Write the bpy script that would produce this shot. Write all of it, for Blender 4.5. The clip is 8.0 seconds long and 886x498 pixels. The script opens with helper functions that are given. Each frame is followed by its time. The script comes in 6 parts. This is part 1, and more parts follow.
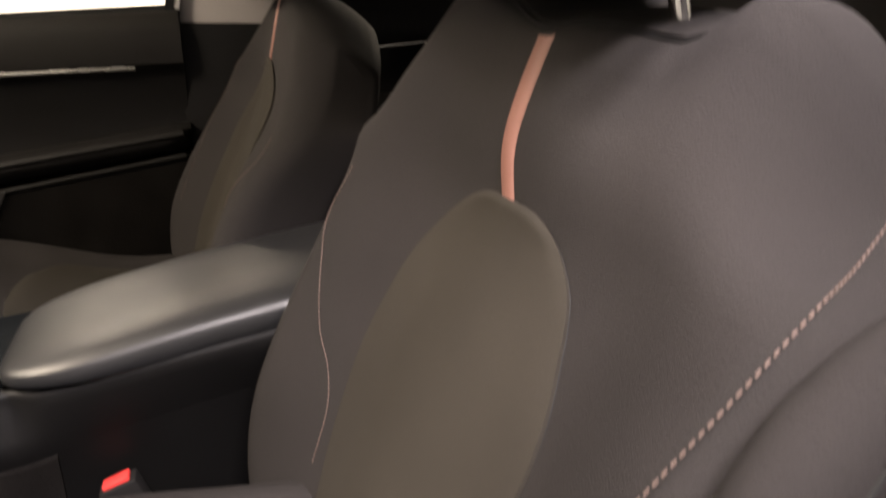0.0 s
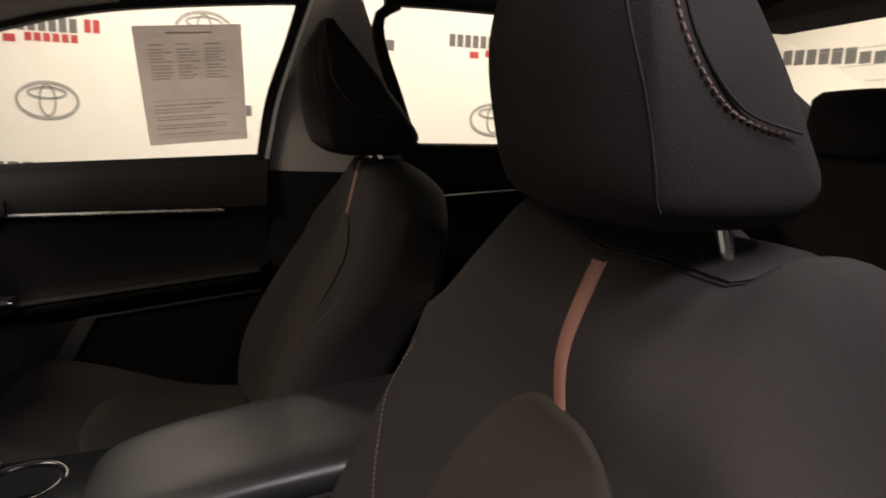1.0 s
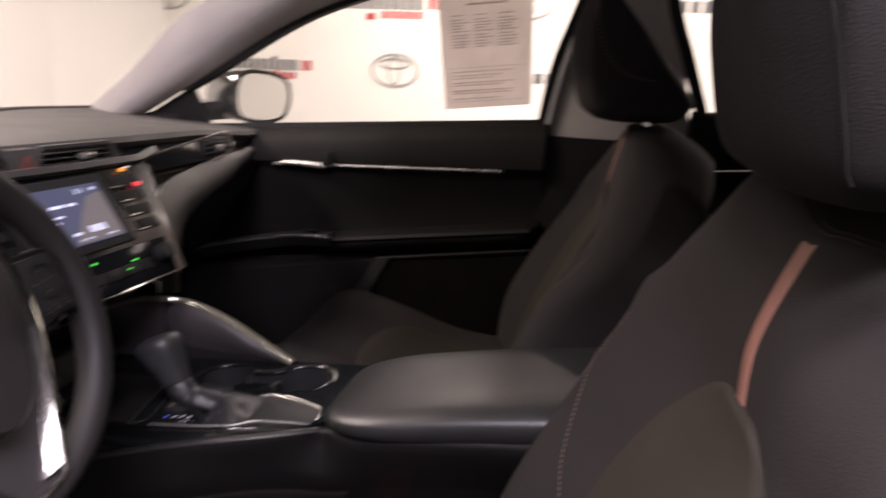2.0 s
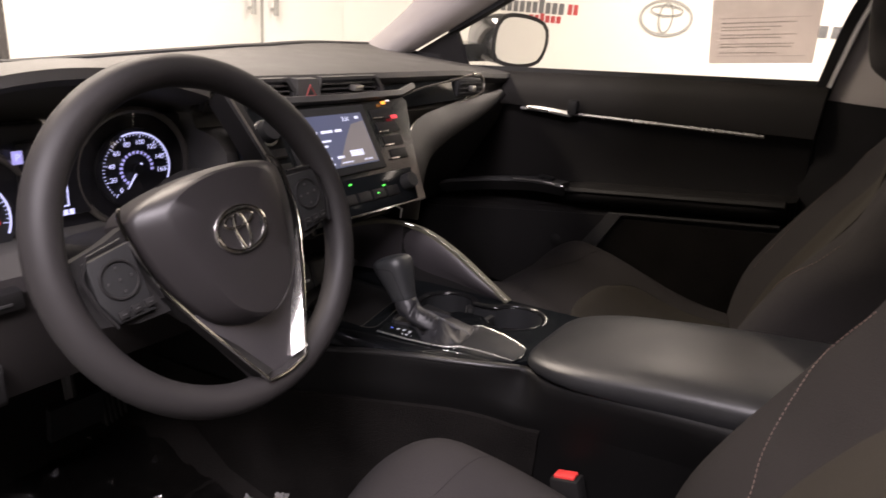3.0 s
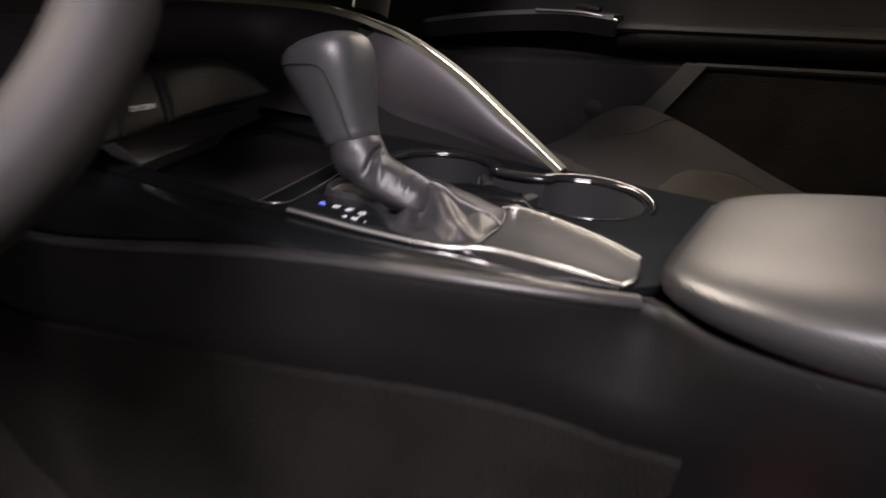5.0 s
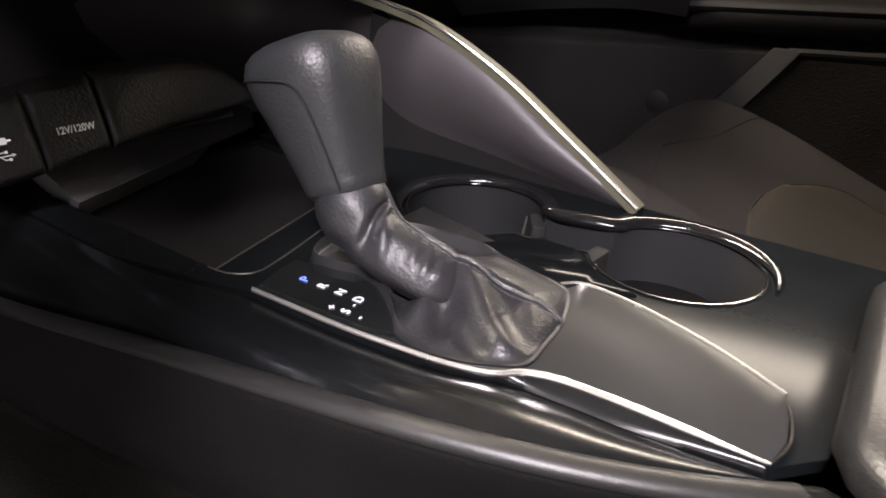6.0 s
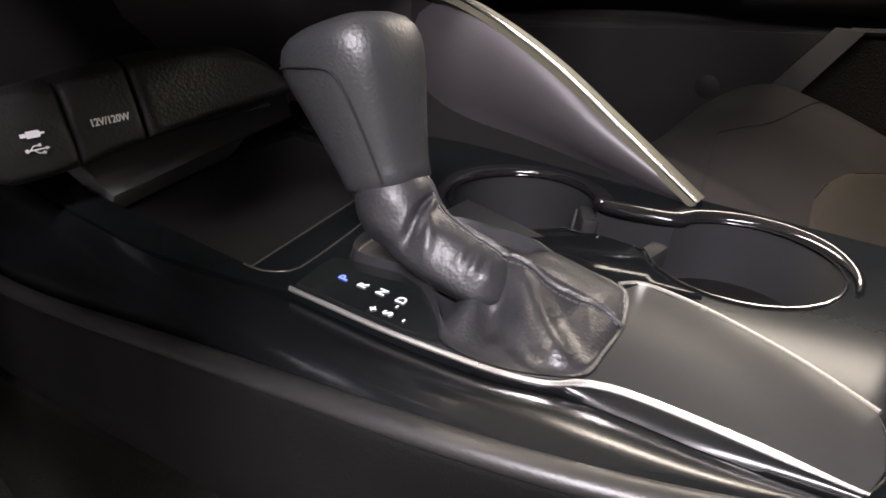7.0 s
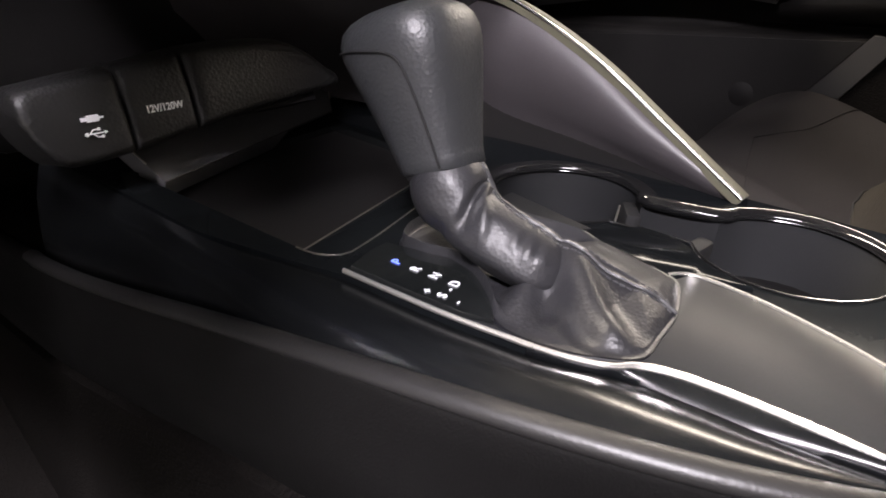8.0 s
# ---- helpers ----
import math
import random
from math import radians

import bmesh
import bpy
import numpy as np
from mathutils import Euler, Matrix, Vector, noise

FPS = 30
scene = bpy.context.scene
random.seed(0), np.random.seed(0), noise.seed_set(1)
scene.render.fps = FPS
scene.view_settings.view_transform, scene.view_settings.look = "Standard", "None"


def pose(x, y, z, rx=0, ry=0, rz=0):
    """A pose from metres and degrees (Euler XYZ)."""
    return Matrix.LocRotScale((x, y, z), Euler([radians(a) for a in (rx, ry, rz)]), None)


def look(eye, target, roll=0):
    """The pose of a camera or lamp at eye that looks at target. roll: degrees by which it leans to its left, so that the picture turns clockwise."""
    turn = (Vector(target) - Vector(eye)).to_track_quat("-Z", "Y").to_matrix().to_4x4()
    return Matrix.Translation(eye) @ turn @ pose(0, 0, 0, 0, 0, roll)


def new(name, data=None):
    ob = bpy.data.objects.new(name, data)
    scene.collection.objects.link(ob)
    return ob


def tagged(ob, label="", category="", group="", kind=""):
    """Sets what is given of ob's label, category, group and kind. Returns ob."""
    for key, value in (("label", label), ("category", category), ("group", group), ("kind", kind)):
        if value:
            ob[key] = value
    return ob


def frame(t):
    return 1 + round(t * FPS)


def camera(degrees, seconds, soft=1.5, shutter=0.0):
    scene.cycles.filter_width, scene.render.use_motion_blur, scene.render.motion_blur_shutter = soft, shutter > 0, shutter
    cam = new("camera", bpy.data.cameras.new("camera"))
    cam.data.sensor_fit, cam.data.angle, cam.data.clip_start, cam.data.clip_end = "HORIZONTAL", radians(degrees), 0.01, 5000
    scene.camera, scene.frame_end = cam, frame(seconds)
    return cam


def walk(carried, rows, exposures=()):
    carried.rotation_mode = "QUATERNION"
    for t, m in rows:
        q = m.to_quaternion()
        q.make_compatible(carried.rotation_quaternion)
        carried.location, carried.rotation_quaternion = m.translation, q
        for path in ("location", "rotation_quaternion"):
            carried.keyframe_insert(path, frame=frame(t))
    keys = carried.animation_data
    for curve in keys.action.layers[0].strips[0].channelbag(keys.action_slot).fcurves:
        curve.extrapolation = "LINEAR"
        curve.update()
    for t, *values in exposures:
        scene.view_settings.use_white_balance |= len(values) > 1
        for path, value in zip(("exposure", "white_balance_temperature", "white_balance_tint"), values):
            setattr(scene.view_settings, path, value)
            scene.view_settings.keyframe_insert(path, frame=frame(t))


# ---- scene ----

cam = camera(67.8, 8.0, soft=1.6, shutter=0.5)
PATH = [
    (0, (-0.752, 0.073, 0.827), (1.012, -0.587, 0.156), 0.7),
    (0.5, (-0.754, 0.066, 0.878), (1.096, -0.533, 0.412), 1.6),
    (1, (-0.768, 0.078, 0.901), (1.136, -0.426, 0.553), 2.2),
    (1.5, (-0.786, 0.051, 0.901), (1.173, -0.133, 0.541), 2.0),
    (2, (-0.782, -0.013, 0.896), (1.119, 0.392, 0.424), 2.9),
    (2.2, (-0.785, -0.025, 0.896), (1.04, 0.6, 0.369), 3.3),
    (3.3, (-0.787, -0.039, 0.901), (0.755, 1.034, 0.214), 5.3),
    (3.5, (-0.783, -0.036, 0.898), (0.746, 1.048, 0.201), 5.3),
    (4, (-0.73, 0.056, 0.779), (0.827, 1.082, 0.056), 6.4),
    (4.2, (-0.678, 0.094, 0.709), (0.894, 1.075, -0.042), 7.0),
    (5.3, (-0.315, 0.271, 0.621), (1.264, 1.14, -0.247), 8.8),
    (5.5, (-0.295, 0.286, 0.621), (1.266, 1.173, -0.259), 8.4),
    (6, (-0.261, 0.314, 0.616), (1.236, 1.249, -0.324), 8.0),
    (6.5, (-0.251, 0.326, 0.613), (1.2, 1.298, -0.362), 7.3),
    (7, (-0.248, 0.329, 0.609), (1.173, 1.337, -0.372), 6.5),
    (7.5, (-0.25, 0.333, 0.607), (1.149, 1.38, -0.367), 6.0),
    (8, (-0.263, 0.335, 0.6), (1.134, 1.395, -0.362), 6.9),
]
EXPOSURES = [
    (0.0, 1.05, 7200, 18), (0.5, 0.8, 7000, 19), (0.8, -0.05, 7050, 18), (1.2, -0.6, 6900, 21), (1.5, -0.3, 6700, 33), (2.2, 0.2, 6600, 26), (3.3, 0.45, 6800, 22), (3.6, 0.45, 6800, 24), (4.0, 0.3, 6650, 30), (4.2, 0.3, 6700, 30), (5.3, 1.3, 6800, 19), (8.0, 1.5, 6600, 18),
]
walk(cam, [(t, look(eye, target, roll)) for t, eye, target, roll in PATH], EXPOSURES)
from mathutils.bvhtree import BVHTree


# ---- world and light ----
world = bpy.data.worlds.new("World")
scene.world = world
world.use_nodes = True
world.node_tree.nodes["Background"].inputs[0].default_value = (0.9, 0.93, 1.0, 1)
world.node_tree.nodes["Background"].inputs[1].default_value = 0.02


def area_lamp(name, x, y, z, w, d, watts, colour, aim=None):
    data = bpy.data.lights.new(name, "AREA")
    data.shape, data.size, data.size_y, data.energy, data.color = "RECTANGLE", w, d, watts, colour
    ob = new(name, data)
    ob.matrix_world = look((x, y, z), aim or (x, y + 0.0001, z - 1))
    return ob


WARM, COOL = (1.0, 0.93, 0.77), (0.93, 0.92, 0.99)
LAMPS = [(-1.0, -0.35, 0.4, 1.6, 75, COOL), (-1.85, -0.25, 0.4, 1.6, 145, COOL), (3.4, 0.55, 0.4, 2.6, 74, WARM), (3.4, -2.3, 0.4, 2.6, 84, WARM), (0.05, 2.3, 2.0, 0.4, 118, WARM)]
for lx, ly, lw, ld, watts, tone in LAMPS:
    area_lamp("ceiling_lamp", lx, ly, 2.40, lw, ld, watts, tone)


# ---- materials ----
def material(name, colour, rough=0.5, metal=0.0, vary=0.25, grain=600.0, bump=0.15, large=9.0, coat=0.0, spec=0.5, sheen=0.0, depth=0.0006, weave=0.0):
    m = bpy.data.materials.new(name)
    m.use_nodes = True
    n, link = m.node_tree.nodes, m.node_tree.links.new
    b = n["Principled BSDF"]
    tc = n.new("ShaderNodeTexCoord")
    fine, big = n.new("ShaderNodeTexNoise"), n.new("ShaderNodeTexNoise")
    fine.inputs["Scale"].default_value, fine.inputs["Detail"].default_value = grain, 3
    big.inputs["Scale"].default_value, big.inputs["Detail"].default_value = large, 4
    link(tc.outputs["Object"], fine.inputs["Vector"])
    link(tc.outputs["Object"], big.inputs["Vector"])
    add = n.new("ShaderNodeMath")
    add.operation = "MULTIPLY_ADD"
    link(fine.outputs["Fac"], add.inputs[0])
    add.inputs[1].default_value = 0.6
    link(big.outputs["Fac"], add.inputs[2])
    ramp = n.new("ShaderNodeMapRange")
    link(add.outputs[0], ramp.inputs["Value"])
    ramp.inputs["From Min"].default_value, ramp.inputs["From Max"].default_value = 0.45, 1.15
    ramp.inputs["To Min"].default_value, ramp.inputs["To Max"].default_value = 1 - vary, 1 + vary
    mix = n.new("ShaderNodeVectorMath")
    mix.operation = "SCALE"
    mix.inputs[0].default_value = colour
    link(ramp.outputs[0], mix.inputs["Scale"])
    link(mix.outputs[0], b.inputs["Base Color"])
    rr = n.new("ShaderNodeMapRange")
    link(big.outputs["Fac"], rr.inputs["Value"])
    rr.inputs["From Min"].default_value, rr.inputs["From Max"].default_value = 0.3, 0.7
    rr.inputs["To Min"].default_value, rr.inputs["To Max"].default_value = max(0.02, rough * 0.88), min(1.0, rough * 1.12)
    link(rr.outputs[0], b.inputs["Roughness"])
    b.inputs["Metallic"].default_value = metal
    b.inputs["Specular IOR Level"].default_value = spec
    b.inputs["Coat Weight"].default_value = coat
    b.inputs["Coat Roughness"].default_value = 0.06
    if sheen:
        b.inputs["Sheen Weight"].default_value, b.inputs["Sheen Roughness"].default_value = sheen, 0.5
    if bump:
        bm = n.new("ShaderNodeBump")
        bm.inputs["Strength"].default_value, bm.inputs["Distance"].default_value = bump, depth
        height = fine.outputs["Fac"]
        if weave:
            wv = [n.new("ShaderNodeTexWave") for _ in range(2)]
            for w, axis in zip(wv, ("X", "Z")):
                w.bands_direction = axis
                w.inputs["Scale"].default_value, w.inputs["Distortion"].default_value = weave, 1.5
                link(tc.outputs["Object"], w.inputs["Vector"])
            mul = n.new("ShaderNodeMath")
            mul.operation = "MULTIPLY"
            link(wv[0].outputs["Fac"], mul.inputs[0])
            link(wv[1].outputs["Fac"], mul.inputs[1])
            height = mul.outputs[0]
        link(height, bm.inputs["Height"])
        link(bm.outputs["Normal"], b.inputs["Normal"])
    return m


def leather_material(name, colour, rough, cells=420.0, bump=0.5, depth=0.0004, wrinkle=0.0, spec=0.5):
    m = material(name, colour, rough, vary=0.12, grain=300, bump=0, spec=spec)
    n, link = m.node_tree.nodes, m.node_tree.links.new
    tc, vor, noi = n.new("ShaderNodeTexCoord"), n.new("ShaderNodeTexVoronoi"), n.new("ShaderNodeTexNoise")
    vor.inputs["Scale"].default_value = cells
    noi.inputs["Scale"].default_value, noi.inputs["Detail"].default_value = 70, 5
    link(tc.outputs["Object"], vor.inputs["Vector"])
    link(tc.outputs["Object"], noi.inputs["Vector"])
    add = n.new("ShaderNodeMath")
    add.operation = "MULTIPLY_ADD"
    link(noi.outputs["Fac"], add.inputs[0])
    add.inputs[1].default_value = 0.6 + wrinkle
    link(vor.outputs["Distance"], add.inputs[2])
    bm = n.new("ShaderNodeBump")
    bm.inputs["Strength"].default_value, bm.inputs["Distance"].default_value = bump, depth
    link(add.outputs[0], bm.inputs["Height"])
    link(bm.outputs["Normal"], n["Principled BSDF"].inputs["Normal"])
    return m


def glow(name, colour, strength):
    m = bpy.data.materials.new(name)
    m.use_nodes = True
    b = m.node_tree.nodes["Principled BSDF"]
    b.inputs["Base Color"].default_value = (*[c * 0.5 for c in colour], 1)
    b.inputs["Emission Color"].default_value = (*colour, 1)
    b.inputs["Emission Strength"].default_value = strength
    return m


def sheer_material(name, colour):
    """Paper that lets half of the light behind it through."""
    m = bpy.data.materials.new(name)
    m.use_nodes = True
    n, link = m.node_tree.nodes, m.node_tree.links.new
    tc, no, ra = n.new("ShaderNodeTexCoord"), n.new("ShaderNodeTexNoise"), n.new("ShaderNodeVectorMath")
    no.inputs["Scale"].default_value = 18
    link(tc.outputs["Object"], no.inputs["Vector"])
    mr = n.new("ShaderNodeMapRange")
    mr.inputs["To Min"].default_value, mr.inputs["To Max"].default_value = 0.9, 1.1
    link(no.outputs["Fac"], mr.inputs["Value"])
    ra.operation = "SCALE"
    ra.inputs[0].default_value = colour
    link(mr.outputs[0], ra.inputs["Scale"])
    di, tl, mx = n.new("ShaderNodeBsdfDiffuse"), n.new("ShaderNodeBsdfTranslucent"), n.new("ShaderNodeMixShader")
    link(ra.outputs[0], di.inputs["Color"])
    link(ra.outputs[0], tl.inputs["Color"])
    mx.inputs[0].default_value = 0.62
    link(di.outputs[0], mx.inputs[1])
    link(tl.outputs[0], mx.inputs[2])
    link(mx.outputs[0], n["Material Output"].inputs["Surface"])
    return m


def glass_material(name, gloss=0.06, tint=(1, 1, 1), rough=0.0):
    m = bpy.data.materials.new(name)
    m.use_nodes = True
    n, link = m.node_tree.nodes, m.node_tree.links.new
    out = n["Material Output"]
    tr, gl, mx = n.new("ShaderNodeBsdfTransparent"), n.new("ShaderNodeBsdfGlossy"), n.new("ShaderNodeMixShader")
    tr.inputs["Color"].default_value = (*tint, 1)
    gl.inputs["Roughness"].default_value = rough
    mx.inputs[0].default_value = gloss
    link(tr.outputs[0], mx.inputs[1])
    link(gl.outputs[0], mx.inputs[2])
    link(mx.outputs[0], out.inputs["Surface"])
    return m


FABRIC = material("charcoal_seat_fabric", (0.0182, 0.0163, 0.0158), 0.9, vary=0.32, grain=750, bump=0.7, depth=0.0007, sheen=0.0, spec=0.12, large=6)
INSERT = material("woven_taupe_insert", (0.0240, 0.0211, 0.0170), 0.9, vary=0.3, grain=800, bump=0.35, depth=0.0004, sheen=0.0, spec=0.12, weave=700, large=5)
COPPER = material("copper_stripe", (0.155, 0.066, 0.050), 0.6, vary=0.12, grain=900, bump=0.2)
THREAD = material("pale_copper_thread", (0.105, 0.070, 0.058), 0.7, vary=0.2)
THREADBLACK = material("black_thread", (0.040, 0.040, 0.042), 0.45, vary=0.2)
PLASTIC = material("black_grained_plastic", (0.0110, 0.0104, 0.0102), 0.6, vary=0.2, grain=850, bump=0.35, depth=0.0005, spec=0.12)
GRAINED = leather_material("black_grained_skin", (0.0095, 0.0092, 0.0090), 0.46, cells=480, bump=0.55, depth=0.0005)
SOFT = material("dark_soft_touch_plastic", (0.0080, 0.0073, 0.0068), 0.55, vary=0.15, grain=700, bump=0.3, depth=0.0006, spec=0.15)
DASHTOP = material("grey_dash_top", (0.042, 0.0395, 0.0355), 0.60, vary=0.12, grain=700, bump=0.35, depth=0.0006)
FINSKIN = material("taupe_fin_plastic", (0.019, 0.0178, 0.0165), 0.55, vary=0.12, grain=800, bump=0.3, depth=0.0005, spec=0.3)
TRIM = material("dark_trim_plastic", (0.030, 0.029, 0.028), 0.42, vary=0.15, grain=800, bump=0.15)
BAND = material("satin_black_band", (0.005, 0.0055, 0.006), 0.22, vary=0.2, grain=300, bump=0.004, spec=0.38, large=14)
# bead lighter, flank darker: their light and shade is put in the colours
BEAD = leather_material("grained_edge_lit", (0.0150, 0.0145, 0.0140), 0.45, cells=800, bump=0.22, depth=0.0003)
FLANK = leather_material("grained_flank_shaded", (0.0044, 0.0042, 0.0041), 0.55, cells=950, bump=0.25, depth=0.0004, spec=0.16)
WELL = material("matt_grey_well", (0.0145, 0.0150, 0.0158), 0.5, vary=0.15, grain=800, bump=0.15, spec=0.25)
GLOSS = material("piano_black", (0.008, 0.009, 0.009), 0.12, vary=0.3, grain=200, bump=0.02, coat=1.0, large=14)
SMOKE = material("smoked_satin_panel", (0.0165, 0.0170, 0.0175), 0.46, vary=0.12, grain=900, bump=0.03, spec=0.10, large=18)
SATIN = material("gloss_black_panel", (0.0050, 0.0058, 0.0064), 0.10, vary=0.2, grain=700, bump=0.004, spec=0.022, large=12)
CHROME = material("chrome", (0.80, 0.78, 0.74), 0.13, metal=1.0, vary=0.04, bump=0.02)
BRIGHT = material("bright_satin_chrome", (0.86, 0.84, 0.79), 0.27, metal=0.9, vary=0.05, bump=0)
SILVER = material("satin_silver", (0.50, 0.48, 0.43), 0.33, metal=0.9, vary=0.06, bump=0.04)
BRONZE = material("dark_satin_chrome", (0.23, 0.21, 0.18), 0.3, metal=0.85, vary=0.08, bump=0.04)
OLIVE = material("champagne_satin_strip", (0.10, 0.096, 0.066), 0.45, metal=0.25, vary=0.06, bump=0.05)
WINGSKIN = material("mauve_grey_soft_plastic", (0.040, 0.036, 0.038), 0.42, vary=0.15, grain=800, bump=0.12, spec=0.4, large=16)
FLAP = material("grey_flap_plastic", (0.11, 0.11, 0.114), 0.45, vary=0.12, grain=700, bump=0.1)
RIM = material("gloss_black_rim", (0.007, 0.007, 0.0072), 0.10, vary=0.2, grain=200, bump=0.01, spec=0.4)
LEATHER = leather_material("black_leather", (0.022, 0.0232, 0.0245), 0.44, cells=620, bump=0.4)
BOOT = leather_material("soft_boot_leather", (0.0165, 0.0164, 0.0180), 0.40, cells=620, bump=0.34, depth=0.0004, wrinkle=0.1)
ARMREST = leather_material("armrest_vinyl", (0.0095, 0.0097, 0.0103), 0.40, cells=700, bump=0.22, depth=0.0004, spec=0.5)
WHEELSKIN = material("urethane_rim", (0.0165, 0.0150, 0.0147), 0.55, vary=0.12, grain=900, bump=0.3, depth=0.0003, spec=0.22)
HUBSKIN = material("brown_black_cover", (0.0125, 0.0110, 0.0112), 0.45, vary=0.12, grain=900, bump=0.25, depth=0.0003, spec=0.3)
SPOKE = material("dark_satin_spoke", (0.075, 0.070, 0.074), 0.38, metal=0.7, vary=0.08, bump=0.04)
KNEE = material("brown_black_knee_panel", (0.0135, 0.0118, 0.0112), 0.6, vary=0.15, grain=800, bump=0.3, spec=0.2)
# lighter than SOFT: the door's upper part is painted as better lit
UPPER = material("brown_door_top_lit", (0.0120, 0.0107, 0.0094), 0.62, vary=0.15, grain=700, bump=0.3, depth=0.0006, spec=0.2)
# pale colour that paints the glints of the floor film
GLINT = material("pale_film_glint", (0.15, 0.145, 0.14), 0.16, vary=0.3, grain=90, bump=0.2, spec=0.7)
CARPET = material("black_carpet", (0.0085, 0.0076, 0.0070), 0.95, vary=0.6, grain=420, bump=0.8, depth=0.002, spec=0.03)
DARKLINER = material("dark_headliner", (0.055, 0.050, 0.047), 0.9, vary=0.1, grain=800, bump=0.2)
RUBBER = material("black_rubber", (0.012, 0.012, 0.012), 0.7, vary=0.2, spec=0.2)
GREY = material("grey_pillar_trim", (0.36, 0.33, 0.31), 0.75, vary=0.08, grain=700, bump=0.2)
WALL = material("white_vinyl_banner", (0.80, 0.78, 0.72), 0.7, vary=0.025, grain=60, bump=0.05, large=0.7, depth=0.002)
PAINT = material("white_wall_paint", (0.80, 0.79, 0.75), 0.6, vary=0.03, grain=90, bump=0.1, large=1.1)
SIDE = material("pale_grey_wall_paint", (0.42, 0.42, 0.41), 0.7, vary=0.05, grain=90, bump=0.1, large=1.1)
CONCRETE = material("grey_floor_paint", (0.12, 0.12, 0.115), 0.35, vary=0.15, grain=40, large=1.5)
CEIL = material("grey_ceiling", (0.30, 0.30, 0.29), 0.9, vary=0.04)
INK = material("grey_banner_ink", (0.13, 0.13, 0.13), 0.7, vary=0.1)
INKLIGHT = material("light_grey_banner_ink", (0.34, 0.34, 0.32), 0.7, vary=0.1)
INKRED = material("red_banner_ink", (0.45, 0.05, 0.05), 0.7, vary=0.1)
DIMRED = material("dim_red_print", (0.22, 0.03, 0.03), 0.6, vary=0.1)
PAPER = sheer_material("printed_paper", (0.86, 0.81, 0.79))
PAPERINK = sheer_material("faded_print", (0.64, 0.60, 0.59))
RED = material("red_buckle_plastic", (0.62, 0.045, 0.04), 0.4, vary=0.1, bump=0.05)
GUIDE = material("smoky_gloss_plastic", (0.035, 0.034, 0.036), 0.18, vary=0.1, grain=300, bump=0.02)
GLASS = glass_material("clear_window_glass", 0.05)
FILM = glass_material("clear_plastic_film", 0.02, (0.80, 0.80, 0.80), 0.10)
MIRROR = material("mirror_glass", (0.66, 0.66, 0.65), 0.03, metal=1.0, vary=0.02, bump=0)
PRINT = material("white_print", (0.88, 0.88, 0.88), 0.6, vary=0.05, bump=0)
GAUGEFACE = material("gauge_black", (0.006, 0.006, 0.008), 0.4, vary=0.2, bump=0)
LIT = glow("gauge_white_light", (0.55, 0.60, 1.0), 1.0)
LITDIM = glow("gauge_violet_light", (0.42, 0.42, 0.9), 0.7)
LITRED = glow("red_gauge_light", (1.0, 0.05, 0.07), 0.75)
LITBLUE = glow("blue_gear_light", (0.14, 0.22, 1.0), 0.7)
LITGREEN = glow("green_climate_light", (0.06, 1.0, 0.10), 1.0)
LITAMBER = glow("amber_light", (1.0, 0.35, 0.03), 1.2)
LITGEAR = glow("white_gear_light", (0.9, 0.92, 1.0), 0.30)
SCREEN = glow("screen_blue_grey", (0.058, 0.074, 0.135), 0.5)
SCREENTAN = glow("screen_tan", (0.150, 0.140, 0.140), 0.5)
SCREENLIT = glow("screen_white_text", (0.70, 0.76, 0.95), 0.75)
LAMPGLOW = glow("lamp_diffuser", (1.0, 0.94, 0.82), 5.0)


# ---- mesh helpers ----
def part(name, bm, mat, parent=None, label="", angle=42, **tags):
    bmesh.ops.recalc_face_normals(bm, faces=bm.faces)
    me = bpy.data.meshes.new(name)
    bm.to_mesh(me)
    bm.free()
    for p in me.polygons:
        p.use_smooth = True
    me.set_sharp_from_angle(angle=radians(angle))
    me.materials.append(mat)
    ob = new(name, me)
    if parent:
        ob.parent = parent
    tagged(ob, label=label, **tags)
    return ob


def thing(name, label, category, at=(0, 0, 0), group=""):
    ob = new(name)
    ob.empty_display_size = 0.05
    ob.location = at
    return tagged(ob, label=label, category=category, group=group)


def settle(parent):
    """Parts are modelled in world space: take the thing's own place off them."""
    off = parent.matrix_basis.inverted()
    for child in parent.children:
        child.matrix_parent_inverse = off


def crv(pts, n, closed=False):
    """Evenly spaced points on a smooth curve through pts."""
    p = [Vector(q) for q in pts]
    k, out = len(p), []
    for i in range(k if closed else k - 1):
        a, b, c, d = (p[(i + j) % k] if closed else p[min(max(i + j, 0), k - 1)] for j in (-1, 0, 1, 2))
        for j in range(12):
            t = j / 12
            out.append(0.5 * (2 * b + (c - a) * t + (2 * a - 5 * b + 4 * c - d) * t * t + (3 * b - a - 3 * c + d) * t ** 3))
    out.append(out[0].copy() if closed else p[-1])
    ds = [0.0]
    for a, b in zip(out, out[1:]):
        ds.append(ds[-1] + (b - a).length)
    res, m = [], n if closed else n - 1
    for i in range(n):
        s, j = ds[-1] * i / m, 0
        while j < len(ds) - 2 and ds[j + 1] < s:
            j += 1
        f = (s - ds[j]) / max(ds[j + 1] - ds[j], 1e-9)
        res.append(out[j].lerp(out[j + 1], f))
    return res


